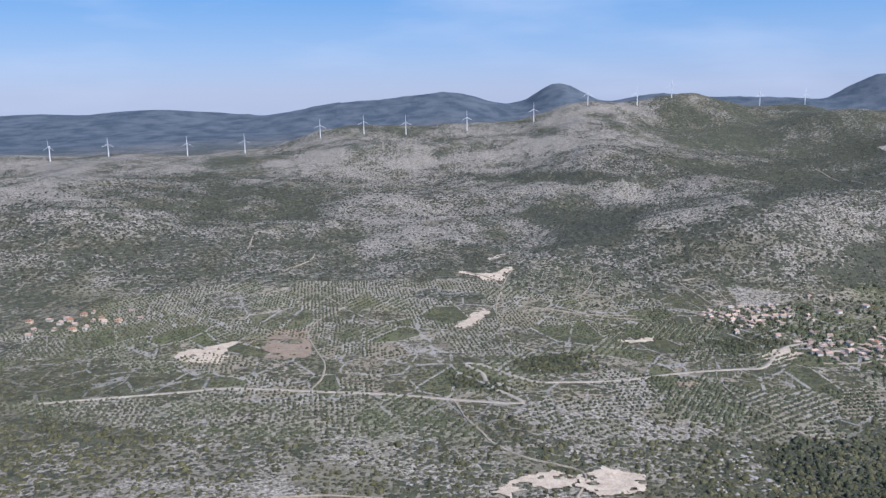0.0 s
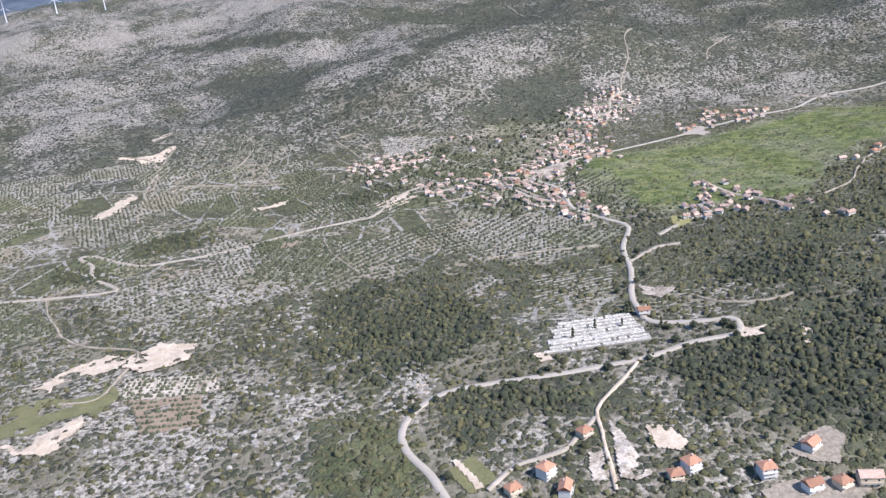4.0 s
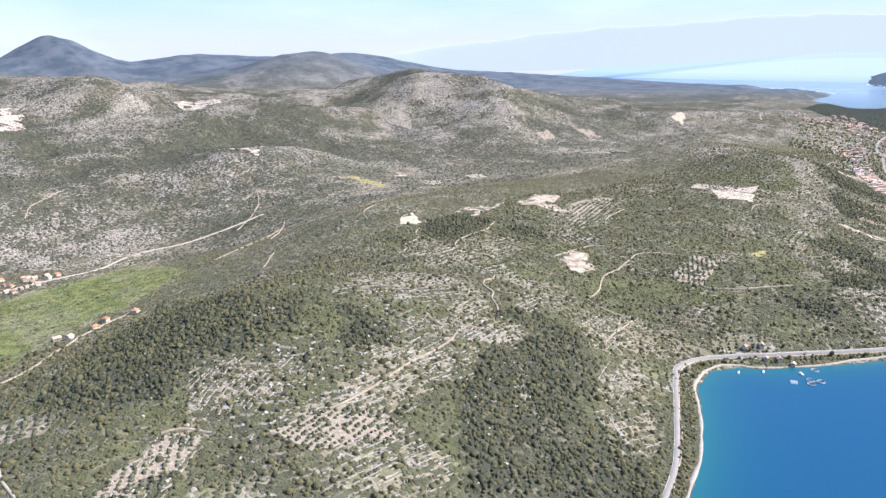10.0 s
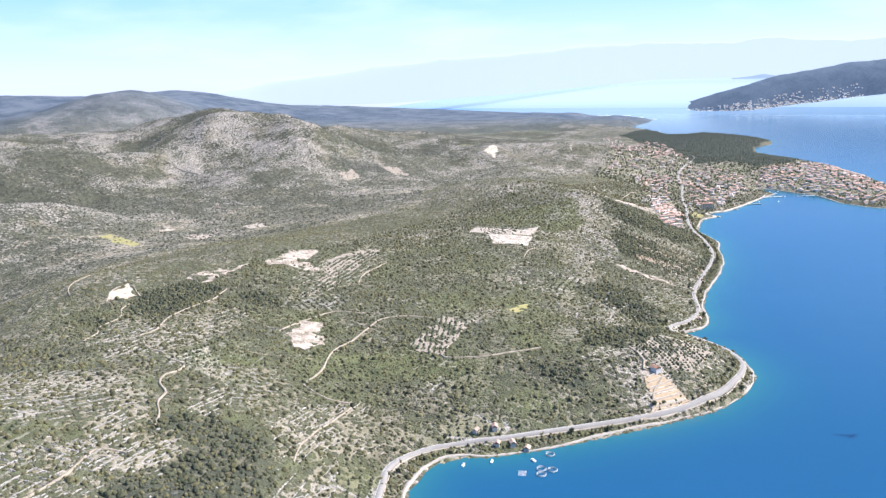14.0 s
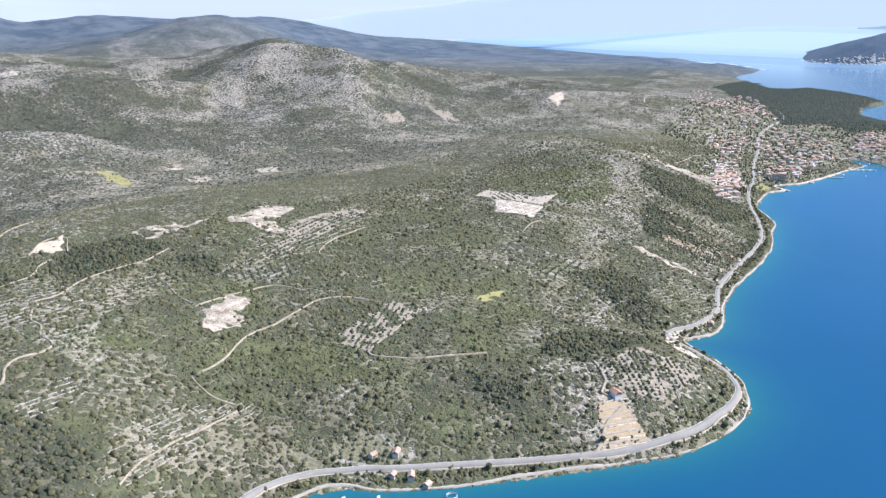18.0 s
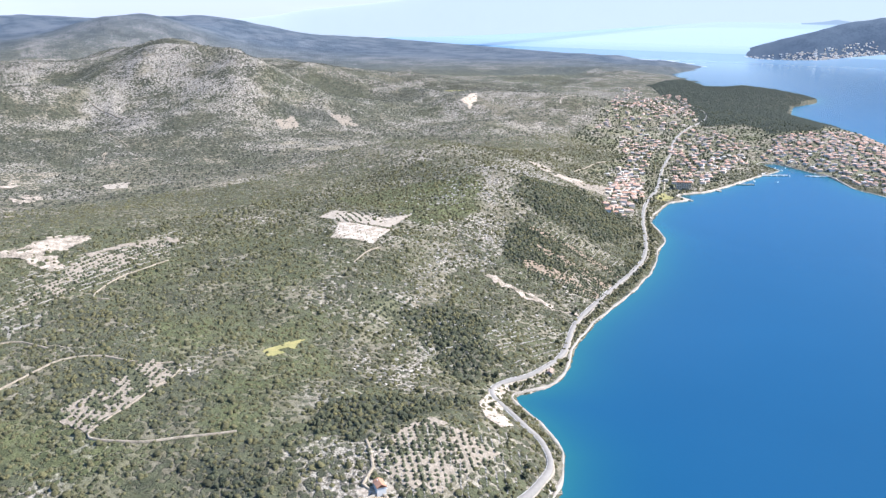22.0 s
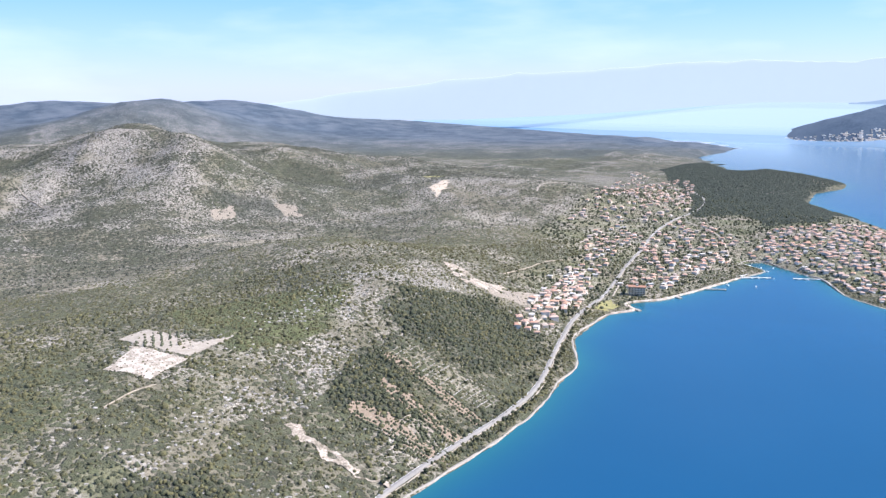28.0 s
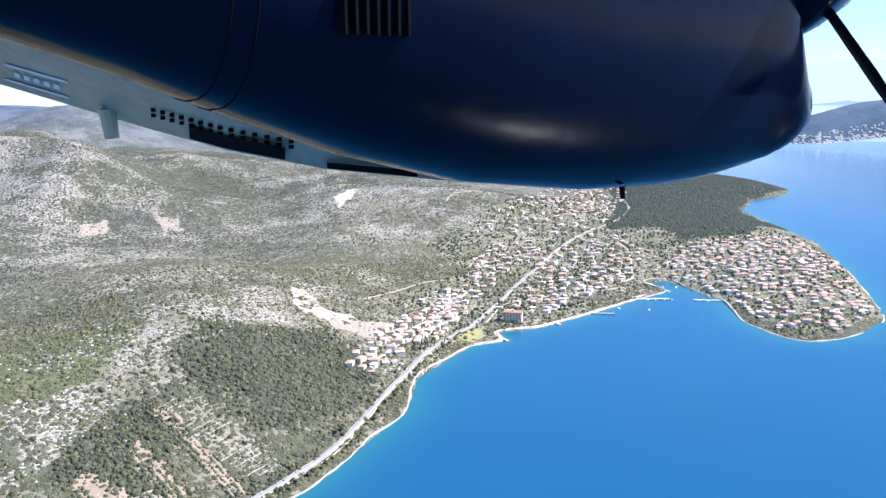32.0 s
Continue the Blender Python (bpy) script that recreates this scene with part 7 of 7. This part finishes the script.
def ring_cage(radius):
    root = new("fish_cage")
    for r, name in ((radius, "outer_pipe"), (radius - 0.45, "inner_pipe"), (radius - 0.1, "hand_rail")):
        bm, loops = bmesh.new(), []
        for k in range(28):
            a = 2 * math.pi * k / 28
            c = Vector((r * math.cos(a), r * math.sin(a), 0.75 if name == "hand_rail" else 0.15))
            loops.append([bm.verts.new(c + Vector((math.cos(a) * 0.16 * math.cos(b), math.sin(a) * 0.16 * math.cos(b), 0.16 * math.sin(b)))) for b in (0, 1.57, 3.14, 4.71)])
        for i in range(28):
            p0, p1 = loops[i], loops[(i + 1) % 28]
            for j in range(4):
                bm.faces.new((p0[j], p1[j], p1[(j + 1) % 4], p0[(j + 1) % 4]))
        part(name, bm, PLASTIC, root)
    return tagged(root, "round floating fish cage of grey pipes", "fish cage", "fish farm cages")


first_cage = ring_cage(2.7)
for k, (x, y, s) in enumerate(((909, 103, 1.0), (890, 99, 0.8), (884, 96, 0.8), (892, 93, 0.6))):
    m = pose(x, y, 0)
    if k:
        copy_thing(first_cage, m)
    else:
        first_cage.matrix_basis = m
raft = new("mussel_raft")
for i in range(4):
    part("beam", tube(bmesh.new(), (-2.6, -2 + i * 1.33, 0.25), (2.6, -2 + i * 1.33, 0.25), 0.16, 0.16, 6), PLASTIC, raft)
    part("float", tube(bmesh.new(), (-2.4 + i * 1.6, -2.3, 0.12), (-2.4 + i * 1.6, 2.3, 0.12), 0.22, 0.22, 6), STEEL_WHITE, raft)
tagged(raft, "square floating raft of pale beams", "raft")
raft.matrix_basis = pose(880, 106, 0, 0, 0, 25)

# ---- estate on the point ----
for k in range(6):
    a = 0.1 + k * 0.145
    p0, p1 = Vector((983, 69)).lerp(Vector((1016, 84)), a), Vector((1010, 51)).lerp(Vector((1030, 80)), a)
    c = [p0 + (p1 - p0) * s for s in (0.05, 0.5, 0.95)]
    tagged(new("terrace_wall", ribbon("terrace_wall", [tuple(q) for q in c], 0.7, GRAVEL, lift=0.9)), "low pale stone wall between the estate's terraces", "wall", kind="structure")
patch("lay_by", [(1125, 102), (1162, 118), (1179, 113), (1161, 108), (1127, 86), (1118, 72), (1105, 72), (1107, 84)], WHITE_STONE, "pale gravel lay-by at the bend of the road", "lay-by", lift=0.55, edge=0.6, cell=0.9)
for points in [[(1005.6, 72.4), (1015.4, 66.0)], [(1000.9, 71.1), (1014.0, 62.2)], [(996.6, 69.9), (1012.8, 58.8)], [(992.4, 68.7), (1011.8, 55.5)], [(988.7, 67.2), (1010.4, 51.7)]]:
    tagged(new("terrace_wall", ribbon("terrace_wall", points, 0.5, WHITE_STONE, lift=0.7)), "pale dry-stone step between the vineyard terraces", "wall", kind="structure")


# ---- single trees ----
def tree(height, spread, seed, mat, upright=False):
    rnd = random.Random(seed)
    root = new("tree")
    bm = bmesh.new()
    tube(bm, (0, 0, -0.5), (0.05 * spread, 0.03, height * 0.5), 0.16, 0.09, 7)
    for k in range(4):
        a = k * 1.6 + rnd.random()
        tube(bm, (0, 0, height * (0.28 + 0.06 * k)), (spread * 0.45 * math.cos(a), spread * 0.45 * math.sin(a), height * (0.5 + 0.09 * k)), 0.07, 0.03, 5)
    part("trunk", bm, BARK, root)
    bm = bmesh.new()
    for k in range(46):
        a, u = rnd.uniform(0, 6.28), rnd.random()
        if upright:
            h = 0.12 + 0.88 * u
            r = spread * 0.5 * (1 - h) ** 0.6 * math.sqrt(rnd.random())
        else:
            h = 0.36 + 0.6 * u
            r = spread * math.sqrt(max(0, 1 - ((h - 0.6) / 0.42) ** 2)) * math.sqrt(rnd.random()) * 0.85
        s = (0.26 if upright else 0.36) * spread * rnd.uniform(0.7, 1.2)
        c = Vector((r * math.cos(a), r * math.sin(a), h * height))
        out = bmesh.ops.create_icosphere(bm, subdivisions=1, radius=s)
        for v in out["verts"]:
            v.co = c + Vector((v.co.x * rnd.uniform(0.6, 1.3), v.co.y * rnd.uniform(0.6, 1.3), v.co.z * rnd.uniform(0.5, 1.0)))
    part("crown", bm, mat, root)
    return root


def plant(first_tree, places, label, group, seed):
    tagged(first_tree, label, "tree", group)
    rnd = random.Random(seed)
    for k, (x, y) in enumerate(places):
        s = rnd.uniform(0.75, 1.2)
        m = pose(x, y, spot(x, y) - 0.1, 0, 0, rnd.uniform(0, 360))
        if k:
            c = copy_thing(first_tree, m)
            c.scale = (s, s, s * rnd.uniform(0.9, 1.1))
        else:
            first_tree.matrix_basis = m


plant(tree(5.2, 1.5, 5, PINE, True), [(1643, 262), (1648, 264), (1652, 261), (1657, 260), (1663, 263), (1671, 262), (1680, 262), (1686, 264), (271, 300), (284, 304), (296, 300), (306, 311), (262, 318), (311, 290), (1668, 268), (1660, 267)],
      "slim dark green upright cypress tree", "cypresses", 91)
shore_line = smooth_line(COAST_ROAD[6:31], 7)
rnd = random.Random(92)
side = []
for (x0, y0), (x1, y1) in zip(shore_line[:-1], shore_line[1:]):
    d = Vector((x1 - x0, y1 - y0)).normalized()
    for off in (-5.2, 5.6):
        if rnd.random() < (0.62 if off < 0 else 0.3):
            o = off * rnd.uniform(0.9, 1.25)
            side.append((x0 - d.y * o + rnd.uniform(-2, 2), y0 + d.x * o))
side = np.array(side)
side = side[(coast_distance(side[:, 0], side[:, 1]) > 1.5)]
plant(tree(2.9, 1.5, 6, PINE), [tuple(q) for q in side[::2]], "dark green roadside pine by the shore", "trees by the coast road", 93)
plant(tree(2.2, 1.35, 7, LEAF), [tuple(q) for q in side[1::2]], "low bushy tamarisk by the shore", "trees by the coast road", 94)
road_line = smooth_line(VILLAGE_ROAD[2:20], 9)
plant(tree(3.2, 1.7, 8, PINE), [(q[0] + rnd.choice((-5.5, 5.5)), q[1] + rnd.choice((-5, 5))) for q in road_line if rnd.random() < 0.6], "rounded oak beside the village road", "trees by the village road", 95)


# ---- the aircraft at the end of its flight ----
NAVY = material("navy_gloss_paint", (0.003, 0.006, 0.017), 0.16, (0.002, 0.004, 0.012), 0.9, spec=0.09, bump=0.03, bump_size=0.9)
SKIN = material("bare_wing_skin", (0.52, 0.45, 0.32), 0.5, (0.36, 0.32, 0.235), 0.7, metal=0.15, bump=0.05, bump_size=0.3)
DARK = material("dark_recess", (0.006, 0.006, 0.008), 0.95, spec=0.05, size=0.5)
RIM = material("brushed_lip", (0.30, 0.34, 0.40), 0.25, size=0.6, metal=0.8)
HEADING = -11.2
craft = tagged(new("aircraft"), "navy turboprop engine with a grey wing underside, seen in flight", "aircraft")
craft.matrix_basis = pose(1162.26, -206.78, 222.30, 0, 0, HEADING)     # x ahead, y to the left, z up, from the cabin window


def loft(name, rings, mat, parent=craft, label="", closed=True, smooth=True):
    bm = bmesh.new()
    rows = [[bm.verts.new(p) for p in r] for r in rings]
    n = len(rows[0])
    for a, b in zip(rows[:-1], rows[1:]):
        for i in range(n if closed else n - 1):
            bm.faces.new((a[i], a[(i + 1) % n], b[(i + 1) % n], b[i]))
    if closed:
        bm.faces.new(rows[0][::-1]), bm.faces.new(rows[-1])
    bmesh.ops.recalc_face_normals(bm, faces=bm.faces)
    for f in bm.faces:
        f.smooth = smooth
    return part(name, bm, mat, parent, label)


def oval(f, side, low, high, half, sides=36, power=2.4):
    out, mid, tall = [], (low + high) / 2, (high - low) / 2
    for k in range(sides):
        a = 2 * math.pi * k / sides
        c, s = math.cos(a), math.sin(a)
        out.append((f, side + half * math.copysign(abs(c) ** (2 / power), c), mid + tall * math.copysign(abs(s) ** (2 / power), s)))
    return out


SIDE = 3.55
body = [(-2.2, 0.95, 1.5, 0.25), (-0.6, 0.56, 1.55, 0.42), (0.61, 0.21, 1.6, 0.54), (1.01, 0.08, 1.62, 0.58), (1.47, -0.10, 1.62, 0.61), (2.03, -0.30, 1.62, 0.63), (2.72, -0.48, 1.62, 0.64), (3.57, -0.59, 1.62, 0.64), (4.2, -0.61, 1.62, 0.64), (4.55, -0.605, 1.60, 0.638), (4.8, -0.587, 1.52, 0.63), (4.94, -0.563, 1.25, 0.62), (5.03, -0.543, 0.85, 0.61), (5.12, -0.52, 0.52, 0.597),
        (5.22, -0.485, 0.30, 0.567), (5.34, -0.43, 0.19, 0.52), (5.47, -0.34, 0.10, 0.44), (5.56, -0.23, 0.04, 0.34), (5.605, -0.13, -0.02, 0.2)]
cowl = loft("cowling", [oval(f, SIDE, lo, hi, hw) for f, lo, hi, hw in body], NAVY, label="glossy navy engine cowling")
loft("lip", [oval(f, SIDE, lo, hi, hw) for f, lo, hi, hw in ((5.40, -0.40, 0.13, 0.487), (5.48, -0.332, 0.096, 0.432))], RIM, cowl, "bare metal intake lip")
for f in (1.30, 1.40):
    rr = next(((a, b) for a, b in zip(body[:-1], body[1:]) if a[0] <= f <= b[0]))
    u = (f - rr[0][0]) / (rr[1][0] - rr[0][0])
    lo, hi, hw = (rr[0][k] + u * (rr[1][k] - rr[0][k]) for k in (1, 2, 3))
    loft("panel_seam", [oval(f + d, SIDE, lo - 0.004, hi + 0.004, hw + 0.004) for d in (0, 0.007)], DARK, cowl)
for k in range(7):
    part("louvre", block(1.72 + k * 0.05, SIDE - 0.632, 0.22, 1.732 + k * 0.05, SIDE - 0.585, 0.74), DARK, cowl)
part("drain", tube(bmesh.new(), (3.85, SIDE - 0.2, -0.58), (3.86, SIDE - 0.2, -0.65), 0.018, 0.014, 8), DARK, cowl)
spin = loft("spinner", [oval(f, SIDE, 1.15 - r, 1.15 + r, r, power=2) for f, r in ((5.06, 0.95), (5.3, 0.92), (5.5, 0.87), (5.72, 0.79), (5.9, 0.70), (6.09, 0.5), (6.2, 0.3), (6.25, 0.06))], NAVY, label="navy propeller spinner")
for k in range(6):
    a = radians(232 + 60 * k)
    u, v = Vector((0, math.cos(a), math.sin(a))), Vector((0.82, -0.57 * math.sin(a), 0.57 * math.cos(a)))
    n = u.cross(v)
    c = Vector((5.45, SIDE, 1.15))
    loft("blade", [[tuple(c + u * s + v * w * x + n * w * 0.12 * y) for x, y in ((-1, 0), (-0.3, 1), (1, 0), (-0.3, -1))] for s, w in ((0.5, 0.09), (0.9, 0.13), (1.4, 0.15), (1.75, 0.12), (1.95, 0.05))], DARK, spin, "dark propeller blade")
edge = [(-2.6, 16.0, 0.9), (-0.6, 10.6, 0.6), (1.2, 7.2, 0.08), (1.86, 5.87, -0.235), (2.17, 5.26, -0.37), (2.52, 4.55, -0.47), (2.9, 3.8, -0.51)]
reach = [max(0.72, 4.0 / s) if s > 4.3 else 0.97 for f, s, z in edge]
inner = [(f * k, s * k, z * k + 0.42) for (f, s, z), k in zip(edge, reach)]
wing = loft("wing_skin", [[e, tuple((Vector(e) * 0.5 + Vector(i) * 0.5)), i, tuple(Vector(i) + Vector((0, 0, 0.25))), tuple(Vector(e) + Vector((0.1, 0.1, 0.12)))] for e, i in zip(edge, inner)], SKIN, label="grey metal underside of the wing")


def on_wing(u, v, off=0.012):
    """A place on the underside: u along the edge from its outer end, v inward."""
    k = min(len(edge) - 2, int(u))
    a = Vector(edge[k]).lerp(Vector(edge[k + 1]), u - k)
    b = Vector(inner[k]).lerp(Vector(inner[k + 1]), u - k)
    return a.lerp(b, v) * (1 - off / 3)


def on_panel(name, u0, u1, v0, v1, mat, off, label=""):
    bm = bmesh.new()
    n = 8
    lo = [bm.verts.new(on_wing(u0 + (u1 - u0) * i / n, v0, off)) for i in range(n + 1)]
    hi = [bm.verts.new(on_wing(u0 + (u1 - u0) * i / n, v1, off)) for i in range(n + 1)]
    for i in range(n):
        bm.faces.new((lo[i], lo[i + 1], hi[i + 1], hi[i]))
    solid = bmesh.ops.extrude_face_region(bm, geom=bm.faces[:])
    for v in solid["geom"]:
        if isinstance(v, bmesh.types.BMVert):
            v.co *= 1.004
    bmesh.ops.recalc_face_normals(bm, faces=bm.faces)
    return part(name, bm, mat, wing, label)


on_panel("access_panel", 3.55, 4.6, 0.02, 0.20, DARK, 0.03, "dark open access panel")
on_panel("flap_slot", 5.0, 5.75, 0.01, 0.10, DARK, 0.03, "dark slot of the flap track")
on_panel("stencil_frame", 2.05, 2.5, 0.33, 0.36, STEEL_WHITE, 0.02, "white painted stencil line")
on_panel("stencil_frame", 2.05, 2.5, 0.10, 0.13, STEEL_WHITE, 0.02, "white painted stencil line")
for k in range(5):
    on_panel("stencil_bar", 2.12 + k * 0.07, 2.16 + k * 0.07, 0.2, 0.27, STEEL_WHITE, 0.02)
for k in range(14):
    for v in (0.225, 0.30):
        q = on_wing(3.1 + k * 0.12, v, 0.02)
        part("rivet", block(q.x - 0.012, q.y - 0.012, q.z - 0.012, q.x + 0.012, q.y + 0.012, q.z + 0.012), DARK, wing)
q = on_wing(2.75, 0.12, 0.0)
part("vent_mast", tube(bmesh.new(), tuple(q), (q.x + 0.02, q.y, q.z - 0.2), 0.06, 0.05, 10), SKIN, wing, "short grey vent mast")
